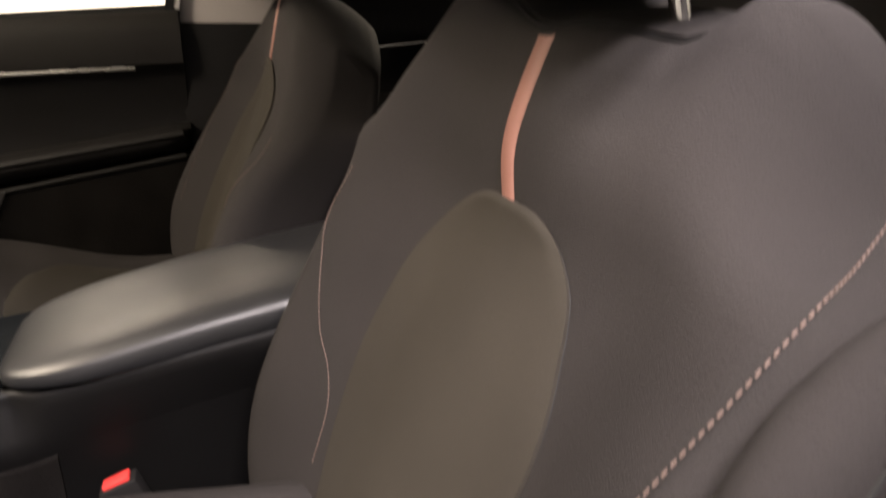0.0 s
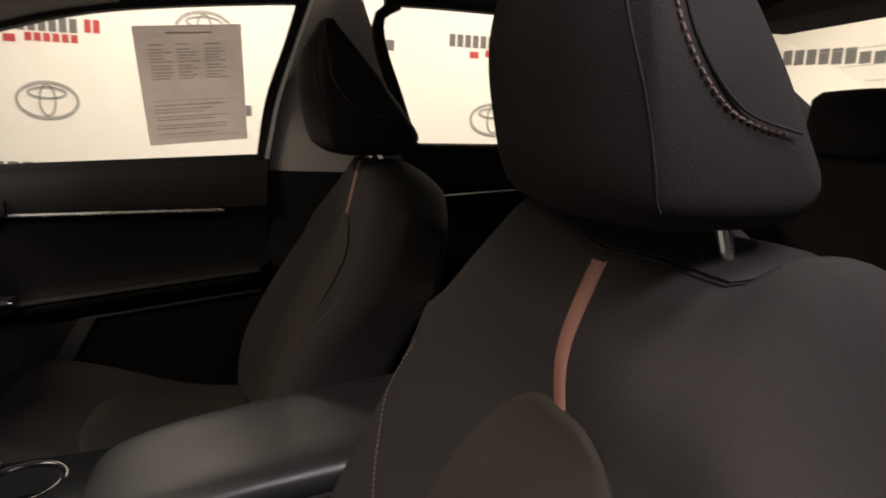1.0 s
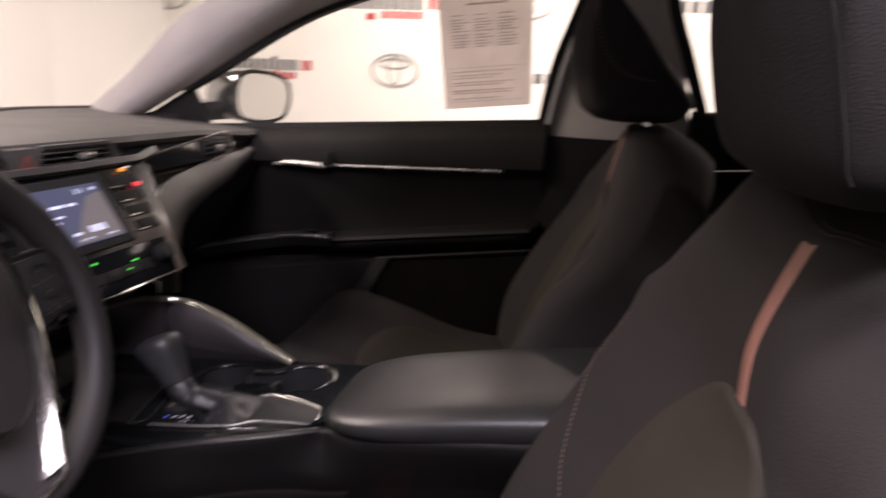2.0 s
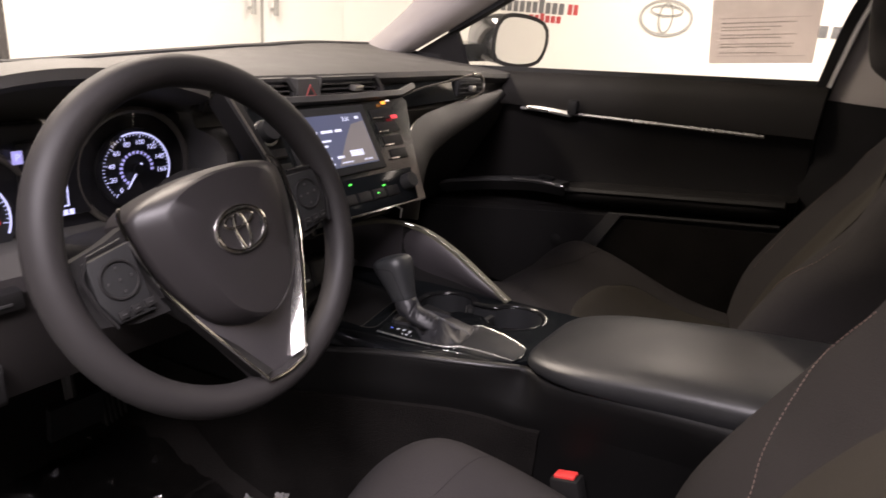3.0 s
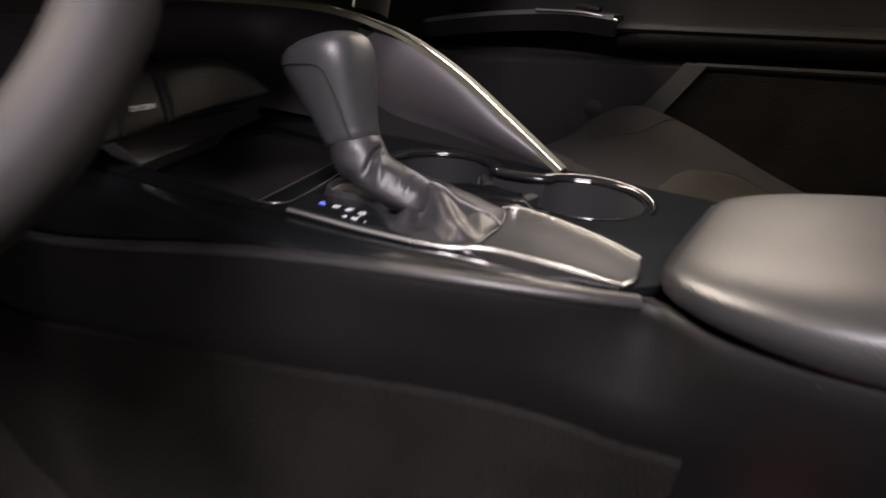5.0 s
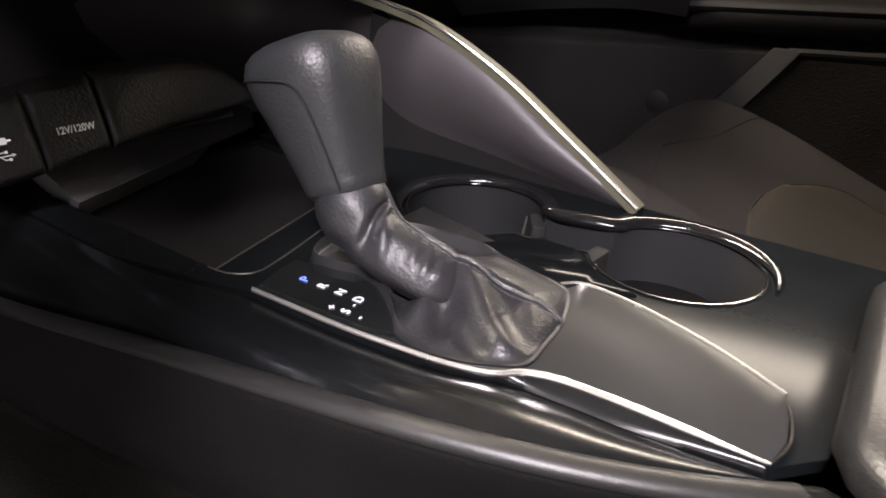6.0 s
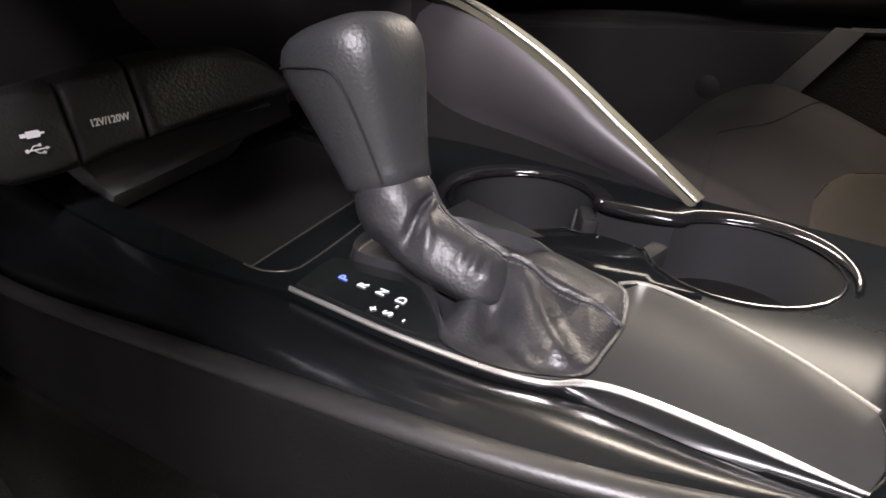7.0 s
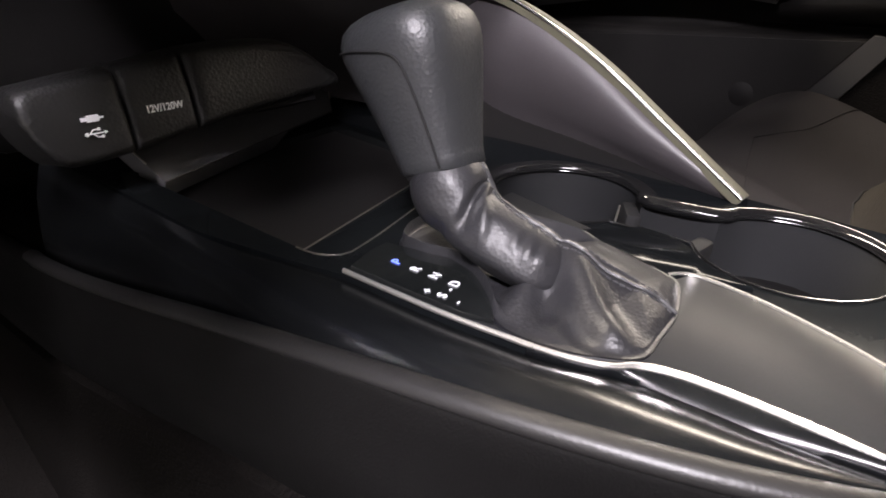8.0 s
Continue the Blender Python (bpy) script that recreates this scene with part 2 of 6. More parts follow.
def loft(rings, closed=True, caps=True):
    bm = bmesh.new()
    rows = [[bm.verts.new(p) for p in ring] for ring in rings]
    n = len(rows[0])
    for a, b in zip(rows, rows[1:]):
        for i in range(n if closed else n - 1):
            j = (i + 1) % n
            bm.faces.new((a[i], a[j], b[j], b[i]))
    if caps and closed:
        bm.faces.new(rows[0])
        bm.faces.new(rows[-1])
    return bm


def sweep(pts, profile, up=(0, 0, 1), closed=False, scale=None):
    """A profile of (side, up) offsets carried along pts."""
    up, rings, k = Vector(up), [], len(pts)
    for i, p in enumerate(pts):
        a, b = (pts[(i - 1) % k], pts[(i + 1) % k]) if closed else (pts[max(i - 1, 0)], pts[min(i + 1, k - 1)])
        t = (Vector(b) - Vector(a)).normalized()
        side = t.cross(up).normalized()
        top = side.cross(t).normalized()
        s = scale[i] if scale else 1.0
        rings.append([Vector(p) + side * (x * s) + top * (y * s) for x, y in profile])
    if closed:
        rings.append(rings[0])
        bm = loft(rings, True, False)
        bmesh.ops.remove_doubles(bm, verts=bm.verts, dist=1e-6)
        return bm
    return loft(rings)


def circle(r, n=10, ry=None):
    return [(r * math.cos(2 * math.pi * i / n), (ry or r) * math.sin(2 * math.pi * i / n)) for i in range(n)]


def tube(pts, r, n=8, up=(0, 0, 1), closed=False, scale=None):
    return sweep([Vector(p) for p in pts], circle(r, n), up, closed, scale)


def flat(w, h):
    return [(-w / 2, 0), (-w / 2 + h * 0.5, h), (w / 2 - h * 0.5, h), (w / 2, 0), (w / 2 - h * 0.3, -h), (-w / 2 + h * 0.3, -h)]


def box(x0, x1, y0, y1, z0, z1, r=0.0, seg=2):
    bm = bmesh.new()
    bmesh.ops.create_cube(bm, size=1)
    for v in bm.verts:
        v.co = Vector(((x0 + x1) / 2 + v.co.x * (x1 - x0), (y0 + y1) / 2 + v.co.y * (y1 - y0), (z0 + z1) / 2 + v.co.z * (z1 - z0)))
    if r:
        bmesh.ops.bevel(bm, geom=bm.edges[:], offset=r, segments=seg, profile=0.5, affect="EDGES")
    return bm


def moved(bm, m):
    bmesh.ops.transform(bm, matrix=m, verts=bm.verts)
    return bm


def prism(pts, off, r=0.0, seg=2):
    """A flat outline given depth off, its edges rounded."""
    bm = bmesh.new()
    f = bm.faces.new([bm.verts.new(p) for p in pts])
    ext = bmesh.ops.extrude_face_region(bm, geom=[f])
    top = [v for v in ext["geom"] if isinstance(v, bmesh.types.BMVert)]
    bmesh.ops.translate(bm, vec=Vector(off), verts=top)
    if r:
        bmesh.ops.bevel(bm, geom=[e for e in bm.edges if all(v in top for v in e.verts)], offset=r, segments=seg, profile=0.5, affect="EDGES")
    return bm


def sheet(fn, nu, nv, th):
    """A surface fn(u, v) with u, v from 0 to 1, given thickness th behind it."""
    front = [[Vector(fn(i / nu, j / nv)) for i in range(nu + 1)] for j in range(nv + 1)]
    back = []
    for j in range(nv + 1):
        row = []
        for i in range(nu + 1):
            du = front[j][min(i + 1, nu)] - front[j][max(i - 1, 0)]
            dv = front[min(j + 1, nv)][i] - front[max(j - 1, 0)][i]
            row.append(front[j][i] - du.cross(dv).normalized() * th)
        back.append(row)
    bm = bmesh.new()
    a = [[bm.verts.new(p) for p in r] for r in front]
    b = [[bm.verts.new(p) for p in r] for r in back]
    for j in range(nv):
        for i in range(nu):
            bm.faces.new((a[j][i], a[j][i + 1], a[j + 1][i + 1], a[j + 1][i]))
            bm.faces.new((b[j][i], b[j + 1][i], b[j + 1][i + 1], b[j][i + 1]))
    for i in range(nu):
        bm.faces.new((a[0][i], b[0][i], b[0][i + 1], a[0][i + 1]))
        bm.faces.new((a[nv][i], a[nv][i + 1], b[nv][i + 1], b[nv][i]))
    for j in range(nv):
        bm.faces.new((a[j][0], a[j + 1][0], b[j + 1][0], b[j][0]))
        bm.faces.new((a[j][nu], b[j][nu], b[j + 1][nu], a[j + 1][nu]))
    return bm


def holed(outer, holes, depth):
    """A flat plate with holes through it; depth is the way to its underside."""
    bm = bmesh.new()
    for loop in (outer, *holes):
        vs = [bm.verts.new(p) for p in loop]
        for a, b in zip(vs, vs[1:] + vs[:1]):
            bm.edges.new((a, b))
    bmesh.ops.triangle_fill(bm, edges=bm.edges[:], use_beauty=True)
    ext = bmesh.ops.extrude_face_region(bm, geom=bm.faces[:])
    bmesh.ops.translate(bm, vec=Vector(depth), verts=[v for v in ext["geom"] if isinstance(v, bmesh.types.BMVert)])
    return bm


def joined(bms):
    out = bmesh.new()
    for bm in bms:
        me = bpy.data.meshes.new("tmp")
        bm.to_mesh(me)
        bm.free()
        out.from_mesh(me)
        bpy.data.meshes.remove(me)
    return out


def dashes(pts, length, gap, r, lift=None):
    """Stitches along a line."""
    out, total = [], 0.0
    ds = [0.0]
    for a, b in zip(pts, pts[1:]):
        ds.append(ds[-1] + (b - a).length)

    def at(s):
        j = 0
        while j < len(ds) - 2 and ds[j + 1] < s:
            j += 1
        return pts[j].lerp(pts[j + 1], min(1, (s - ds[j]) / max(ds[j + 1] - ds[j], 1e-9)))

    while total + length < ds[-1]:
        a, b = at(total), at(total + length)
        out.append(tube([a, a.lerp(b, 0.5) + Vector(lift or (0, 0, 0)), b], r, 6, up=(0.3, 0.2, 0.9)))
        total += length + gap
    return joined(out)


def lettering(name, text, size, m, mat, parent=None, label="", weight=0.0):
    """Raised letters from the built-in font, as one mesh."""
    data = bpy.data.curves.new("letters", "FONT")
    data.offset = size * weight
    data.body, data.size, data.extrude, data.align_x, data.align_y = text, size, size * 0.02, "CENTER", "CENTER"
    tmp = new("letters", data)
    me = bpy.data.meshes.new_from_object(tmp.evaluated_get(bpy.context.evaluated_depsgraph_get()))
    bpy.data.objects.remove(tmp)
    bpy.data.curves.remove(data)
    me.transform(m)
    me.materials.clear()
    me.materials.append(mat)
    ob = new(name, me)
    if parent:
        ob.parent = parent
    return tagged(ob, label=label)


def frame_of(origin, right, up):
    """A matrix whose x runs along right, y along up and z out of the face."""
    x, y = Vector(right).normalized(), Vector(up).normalized()
    z = x.cross(y).normalized()
    y = z.cross(x)
    return Matrix(((x.x, y.x, z.x, origin[0]), (x.y, y.y, z.y, origin[1]), (x.z, y.z, z.z, origin[2]), (0, 0, 0, 1)))


def lerp(a, b, t):
    return a + (b - a) * t


def step(a, b, t):
    t = min(1.0, max(0.0, (t - a) / (b - a)))
    return t * t * (3 - 2 * t)


def table(x, rows):
    """Smooth lookup of y at x in rows of (x, y)."""
    if x <= rows[0][0]:
        return rows[0][1]
    if x >= rows[-1][0]:
        return rows[-1][1]
    k = max(i for i in range(len(rows) - 1) if rows[i][0] <= x)
    (x0, y0), (x1, y1) = rows[k], rows[k + 1]
    m = [(rows[min(i + 1, len(rows) - 1)][1] - rows[max(i - 1, 0)][1]) / (rows[min(i + 1, len(rows) - 1)][0] - rows[max(i - 1, 0)][0]) for i in (k, k + 1)]
    w = x1 - x0
    t = (x - x0) / w
    return y0 * (2 * t ** 3 - 3 * t * t + 1) + m[0] * w * (t ** 3 - 2 * t * t + t) + y1 * (3 * t * t - 2 * t ** 3) + m[1] * w * (t ** 3 - t * t)


# ---- the room round the car ----
GROUND = -0.33
tagged(part("ground", box(-5.0, 4.9, -4.7, 4.1, GROUND - 0.1, GROUND), CONCRETE), "grey painted concrete floor of the photo booth", "floor", kind="structure")
tagged(part("wall_east", box(4.43, 4.55, -4.6, 4.0, GROUND, 2.5), WALL), "white vinyl banner wall beside the car", "wall", kind="structure")
tagged(part("wall_north", box(-5.0, 4.43, 3.6, 3.75, GROUND, 2.5), PAINT), "white painted wall ahead of the car", "wall", kind="structure")
tagged(part("wall_south", box(-5.0, 4.43, -4.5, -4.35, GROUND, 2.5), WALL), "white vinyl banner wall behind the car", "wall", kind="structure")
tagged(part("wall_west", box(-4.9, -4.75, -4.35, 3.6, GROUND, 2.5), SIDE), "plain grey painted side wall", "wall", kind="structure")
tagged(part("ceiling", box(-4.9, 4.55, -4.5, 3.75, 2.5, 2.6), CEIL), "plain grey ceiling", "ceiling", kind="structure")
for lx, ly, lw, ld, watts, tone in LAMPS:
    lamp = thing("ceiling_light", "long white ceiling light with a glowing diffuser", "ceiling light", (lx, ly, 2.5), "ceiling lights")
    part("housing", box(lx - lw / 2 - 0.04, lx + lw / 2 + 0.04, ly - ld / 2 - 0.04, ly + ld / 2 + 0.04, 2.45, 2.50, 0.01), PAINT, lamp)
    part("diffuser", box(lx - lw / 2, lx + lw / 2, ly - ld / 2, ly + ld / 2, 2.43, 2.449), LAMPGLOW, lamp)
    settle(lamp)

# doors with bar handles in the wall ahead
doors = thing("cupboard_door", "white double doors with grey upright bar handles", "door", (2.34, 3.6, GROUND))
part("leaf", box(1.55, 2.335, 3.585, 3.6, GROUND, 2.1, 0.003), PAINT, doors)
part("leaf", box(2.345, 3.13, 3.585, 3.6, GROUND, 2.1, 0.003), PAINT, doors)
part("edge_strip", box(2.333, 2.347, 3.575, 3.586, GROUND, 2.1), INKLIGHT, doors, "grey meeting strip")
for hx in (2.236, 2.425):
    part("handle", joined([tube([(hx, 3.54, 0.80), (hx, 3.54, 1.07)], 0.016, 10, up=(0, 1, 0)), box(hx - 0.01, hx + 0.01, 3.54, 3.587, 0.83, 0.85), box(hx - 0.01, hx + 0.01, 3.54, 3.587, 1.02, 1.04)]), INKLIGHT, doors, "grey bar handle")
settle(doors)
part("trim", box(0.728, 0.768, 3.58, 3.6, GROUND, 2.5), DARKLINER, None, "grey upright joint strip on the wall", category="trim", kind="structure")
part("trim", box(-0.9, -0.87, 3.585, 3.6, GROUND, 2.5), INKLIGHT, None, "grey upright joint strip on the wall", category="trim", kind="structure")


# the banner's print: ovals and words turned to plain blocks
def oval(name, cy, cz, ry, rz, mat, parent):
    pts = [Vector((4.425, cy + ry * math.cos(a), cz + rz * math.sin(a))) for a in [2 * math.pi * i / 48 for i in range(48)]]
    ob = part(name, sweep(pts, flat(ry * 0.10, 0.003), up=(1, 0, 0), closed=True), mat, parent)
    inner = [Vector((4.425, cy + ry * 0.26 * math.cos(a), cz + rz * 0.86 * math.sin(a))) for a in [2 * math.pi * i / 32 for i in range(32)]]
    part("inner_ring", sweep(inner, flat(ry * 0.07, 0.003), up=(1, 0, 0), closed=True), mat, parent)
    bow = [Vector((4.425, cy + ry * 0.62 * math.cos(a), cz + rz * (0.42 + 0.30 * math.sin(a)))) for a in [2 * math.pi * i / 32 for i in range(32)]]
    part("inner_ring", sweep(bow, flat(ry * 0.07, 0.003), up=(1, 0, 0), closed=True), mat, parent)
    return ob


def word(y0, y1, z, h, n, mat, parent, wall=4.427):
    """A row of n plain blocks from y0 down to y1."""
    rng = random.Random(int(1000 * (y0 + z)) + n)
    w, bms = (y0 - y1) / n, []
    for i in range(n):
        a = y0 - i * w
        hh = h * rng.choice((0.72, 0.72, 0.72, 0.72, 0.90))
        bms.append(box(wall - 0.001, wall + 0.004, a - w * 0.74, a, z - h / 2, z - h / 2 + hh))
    part("word_bar", joined(bms), mat, parent)


banner = thing("banner_print", "grey and red printed ovals and word bars on white vinyl", "banner print", (4.43, 0, 1.0))
for cy in (4.4 - 2.836, 1.564 - 3.24, 1.564 - 6.3):
    oval("ring", cy, 1.018, 0.19, 0.122, INKLIGHT, banner)
for cy in (0.53, 3.55, -2.5):
    oval("ring", cy, 1.56, 0.19, 0.122, INKLIGHT, banner)
for k in range(-2, 2):
    y, z = (1.98 + 3.02 * k, 1.54) if k >= 0 else (-1.285 + 3.02 * (k + 1), 1.635)
    word(y, y - 0.64, z, 0.13, 10, INK, banner)
    word(y - 0.30, y - 0.64, z - 0.093, 0.075, 6, INKRED, banner)
    word(y - 0.17, y - 0.27, z - 0.110, 0.07, 1, INKRED, banner)
    word(y - 0.67, y - 0.78, z + 0.005, 0.12, 2, INKRED, banner)
    y = 0.55 + 3.0 * k
    word(y, y - 0.36, 1.02, 0.105, 4, INK, banner)
    word(y - 0.06, y - 0.95, 1.03, 0.105, 8, INK, banner) if k < 0 else None
    y = 1.93 + 3.02 * k
    word(y, y - 0.55, 0.565, 0.12, 6, INK, banner)
    y = -0.35 + 3.02 * k
    word(y, y - 0.52, 1.56, 0.11, 6, INK, banner)
y = 2.98
word(y, y - 0.60, 1.04, 0.12, 10, INK, banner)
word(y - 0.28, y - 0.58, 0.95, 0.075, 6, INKRED, banner)
word(y - 0.62, y - 0.72, 1.04, 0.11, 2, INKRED, banner)
settle(banner)
rear_print = thing("banner_print", "dark grey word bars on the white vinyl behind the car", "banner print", (3.3, -4.35, 1.6))
for k in range(10):
    part("word_bar", box(4.37 - 0.135 * k - 0.105, 4.37 - 0.135 * k, -4.353, -4.347, 1.60 - 0.009 * k, 1.60 - 0.009 * k + (0.125 if k < 6 else 0.09)), INK, rear_print)
settle(rear_print)

# ---- the car's shell ----
shell = thing("car_body", "dark interior shell of a parked saloon car", "car body", (0, 0, 0))


def sill(y):
    return 0.8285 - 0.069 * (y - 0.1)


def window_top(y):
    return table(-y, [(-1.10, 0.80), (-0.90, 0.905), (-0.676, 1.024), (-0.52, 1.081), (-0.36, 1.117), (-0.022, 1.155), (0.3, 1.17), (0.75, 1.15), (1.1, 1.06), (1.35, 0.95)])


part("floor_pan", sheet(lambda u, v: (lerp(-0.74, 0.74, u), lerp(-1.35, 1.35, v), 0.02 + 0.35 * step(0.78, 1.0, v) + 0.16 * math.exp(-((u - 0.5) / 0.09) ** 2)), 40, 30, 0.03), CARPET, shell, "black carpet")
for sx in (-1, 1):
    part("kick_panel", box(sx * 0.745 - 0.012, sx * 0.745 + 0.012, 1.015, 1.40, 0.03, 0.80, 0.004), PLASTIC, shell, "dark footwell side trim")
part("firewall", box(-0.75, 0.75, 1.365, 1.39, 0.03, 0.70, 0.004), CARPET, shell, "black carpeted firewall")


def roof_fn(u, v):
    x, y = lerp(-0.56, 0.72, u), lerp(-1.00, 0.40, v)
    edge = abs(2 * u - 1)
    top = 1.225 - 0.05 * (y + 0.35) ** 2
    return (x * (1 - 0.03 * edge), y, lerp(top, window_top(y) + (0.012 if u > 0.5 else 0.06), step(0.62, 1.0, edge) ** 1.2))


part("headliner", sheet(roof_fn, 48, 30, -0.035), DARKLINER, shell, "dark grey fabric headliner")

for sx in (1, -1):
    # windscreen pillar
    inner = crv([(sx * 0.70, 1.27, 0.79), (sx * 0.66, 1.09, 0.90), (sx * 0.62, 0.91, 1.03), (sx * 0.58, 0.66, 1.125), (sx * 0.54, 0.38, 1.185)], 24)
    outer = crv([(sx * 0.735, 1.12, 0.79), (sx * 0.725, 0.92, 0.90), (sx * 0.712, 0.70, 1.018), (sx * 0.70, 0.52, 1.088), (sx * 0.695, 0.36, 1.125)], 24)
    rings = []
    for a, b in zip(inner, outer):
        mid = a.lerp(b, 0.5) + Vector((-sx * 0.028, -0.02, -0.012))
        back = a.lerp(b, 0.5) + Vector((sx * 0.05, 0.03, 0.03))
        rings.append([a, a.lerp(mid, 0.55) + Vector((-sx * 0.008, -0.004, -0.004)), mid, b.lerp(mid, 0.55) + Vector((-sx * 0.010, -0.004, -0.004)), b, back])
    part("pillar_trim", loft(rings), GREY, shell, "light grey windscreen pillar trim")
    # mirror-corner triangle
    part("quarter_trim", prism([(sx * 0.742, 1.14, 0.775), (sx * 0.742, 0.93, sill(0.93)), (sx * 0.735, 0.975, 0.868)], (sx * 0.02, 0, 0)), PLASTIC, shell)
    # centre pillar, upper trim and door gap
    back = 0.0 if sx > 0 else -0.19
    part("centre_pillar", loft([[(sx * (0.742 + dx), lerp(y0, y1, f) + back, z) for f, dx in ((0, 0.03), (0, 0.004), (0.2, -0.014), (0.8, -0.014), (1, 0.004), (1, 0.03))] for z, y0, y1 in ((0.05, 0.06, -0.24), (0.80, 0.085, -0.225), (1.0, 0.055, -0.185), (1.18, 0.02, -0.12), (1.21, 0.01, -0.11))]), GREY, shell, "mauve grey pillar trim")
    part("lower_pillar_trim", loft([[(sx * (0.735 + dx), lerp(y0, y1, f) + back, z) for f, dx in ((0, 0.02), (0, -0.004), (0.2, -0.018), (0.8, -0.018), (1, -0.004), (1, 0.02))] for z, y0, y1 in ((0.05, 0.12, -0.27), (0.5, 0.115, -0.25), (0.805, 0.090, -0.235))]), PLASTIC, shell)
    # rear quarter
    part("rear_pillar", prism([(sx * 0.70, -0.98, 0.86), (sx * 0.68, -1.30, 0.93), (sx * 0.68, -1.30, 0.985), (sx * 0.675, -1.20, 1.045), (sx * 0.62, -1.0, 1.16), (sx * 0.69, -0.80, 1.17), (sx * 0.70, -0.92, 1.02)], (sx * 0.05, 0, 0), 0.01), DARKLINER, shell)
part("rear_header", prism([(-0.66, -0.98, 1.165), (0.66, -0.98, 1.165), (0.60, -1.10, 1.158), (-0.60, -1.10, 1.158)], (0, 0, 0.04), 0.008), DARKLINER, shell)
part("rear_shelf", box(-0.70, 0.70, -1.75, -1.16, 0.90, 0.93, 0.01), PLASTIC, shell)
part("front_header", sweep(crv([(-0.56, 0.39, 1.185), (0, 0.42, 1.20), (0.56, 0.39, 1.185)], 20), [(-0.02, -0.012), (0.02, -0.012), (0.025, 0.02), (-0.025, 0.02)]), DARKLINER, shell)
part("bulkhead", box(-0.74, 0.74, 1.22, 1.28, 0.05, 0.70), PLASTIC, shell)
part("boot_wall", box(-0.74, 0.74, -1.20, -1.15, 0.05, 0.90), PLASTIC, shell)
part("side_sill", box(-0.80, -0.66, -0.05, 1.05, -0.05, 0.06, 0.02), PLASTIC, shell)
part("bonnet", sheet(lambda u, v: (lerp(-0.78, 0.78, u), lerp(1.30, 2.25, v), 0.695 - 0.12 * v * v - 0.05 * (2 * u - 1) ** 4), 20, 14, 0.03), GLOSS, shell, "black painted bonnet")
settle(shell)
glass = part("windscreen", sheet(lambda u, v: (lerp(-1, 1, u) * lerp(0.70, 0.56, v), lerp(1.15 - 0.10 * (1 - u) ** 2 + 0.09 * u, 0.42, v) + 0.05 * (1 - (2 * u - 1) ** 2) * v, lerp(0.755, 1.20, v)), 16, 8, 0.004), GLASS, None, "clear windscreen glass", category="windscreen", kind="structure")
glass.visible_shadow = False
glass = part("rear_window", sheet(lambda u, v: (lerp(-1, 1, u) * 0.62, lerp(-1.70, -1.10, v), lerp(0.94, 1.16, v)), 10, 6, 0.004), GLASS, None, "rear window glass with thin heating lines", category="rear window", kind="structure")
glass.visible_shadow = False
for k in range(7):
    f = (k + 0.7) / 8
    part("heating_line", tube([(-0.60, lerp(-1.70, -1.10, f), lerp(0.94, 1.16, f) - 0.003), (0.60, lerp(-1.70, -1.10, f), lerp(0.94, 1.16, f) - 0.003)], 0.0009, 5), INKLIGHT, glass)


# ---- passenger's door ----
def chrome_z(y):
    return 0.719 - 0.038 * (y - 0.175)


def arm_z(y):
    return 0.591 - 0.139 * (y - 0.162)


def pocket_z(y):
    return 0.543 - 0.152 * (y - 0.15)


def door_section(y):
    s, c, a, p = sill(y), chrome_z(y), arm_z(y), pocket_z(y)
    arm = step(0.70, 0.52, y) * step(0.06, 0.12, y)
    return [(0.752, s - 0.006), (0.735, s + 0.001), (0.716, s - 0.008), (0.706, s - 0.035), (0.700, c + 0.03), (0.702, c + 0.008), (0.716, c - 0.002), (0.718, c - 0.02), (0.724, (c + a) / 2 + 0.01),
            (0.729, a + 0.03), (lerp(0.729, 0.726, arm), a + 0.008), (lerp(0.715, 0.664, arm), a + 0.001), (lerp(0.713, 0.658, arm), a - 0.012), (lerp(0.712, 0.668, arm), a - 0.032),
            (0.706, a - 0.044), (0.702, p + 0.004), (0.690, p), (0.672, p - 0.003), (0.668, p - 0.012), (0.676, p - 0.10), (0.690, 0.20), (0.705, 0.06), (0.76, 0.06)]


door = tagged(new("door_1"), "black front passenger door trim with a chrome strip", "car door", kind="structure")
YS = [0.085 + (1.02 - 0.085) * i / 40 for i in range(41)]
part("door_panel", loft([[(x, y, z) for x, z in door_section(y)] for y in YS]), SOFT, door, angle=60)
part("chrome_strip", sweep([Vector((0.7035, y, chrome_z(y) + 0.002)) for y in [0.175 + (0.735 - 0.175) * i / 16 for i in range(17)]], flat(0.0085, 0.004), up=(-1, 0, 0.35)), BRIGHT, door, "bright chrome strip")
# paler than the panel below, whose shade is put into its darker colour
part("upper_panel", loft([[(x, y, z) for x, z in [(p[0] - 0.003, p[1]) for p in door_section(y)[1:6]] + [(0.715, chrome_z(y) + 0.012), (0.728, sill(y) - 0.012)]] for y in YS]), UPPER, door, "brown soft upper trim", angle=60)
# release handle in its dark cup
part("release_handle", loft([[(0.690, y, z0), (0.688, y, (z0 + z1) / 2), (0.691, y, z1), (0.702, y, z1), (0.702, y, z0)] for y, z0, z1 in ((0.712, 0.703, 0.709), (0.690, 0.7015, 0.7105), (0.650, 0.700, 0.711), (0.612, 0.698, 0.710), (0.598, 0.698, 0.706))]), BRIGHT, door, "chrome release handle")
part("lock_knob", box(0.684, 0.70, 0.582, 0.606, 0.704, 0.738, 0.004), RUBBER, door)
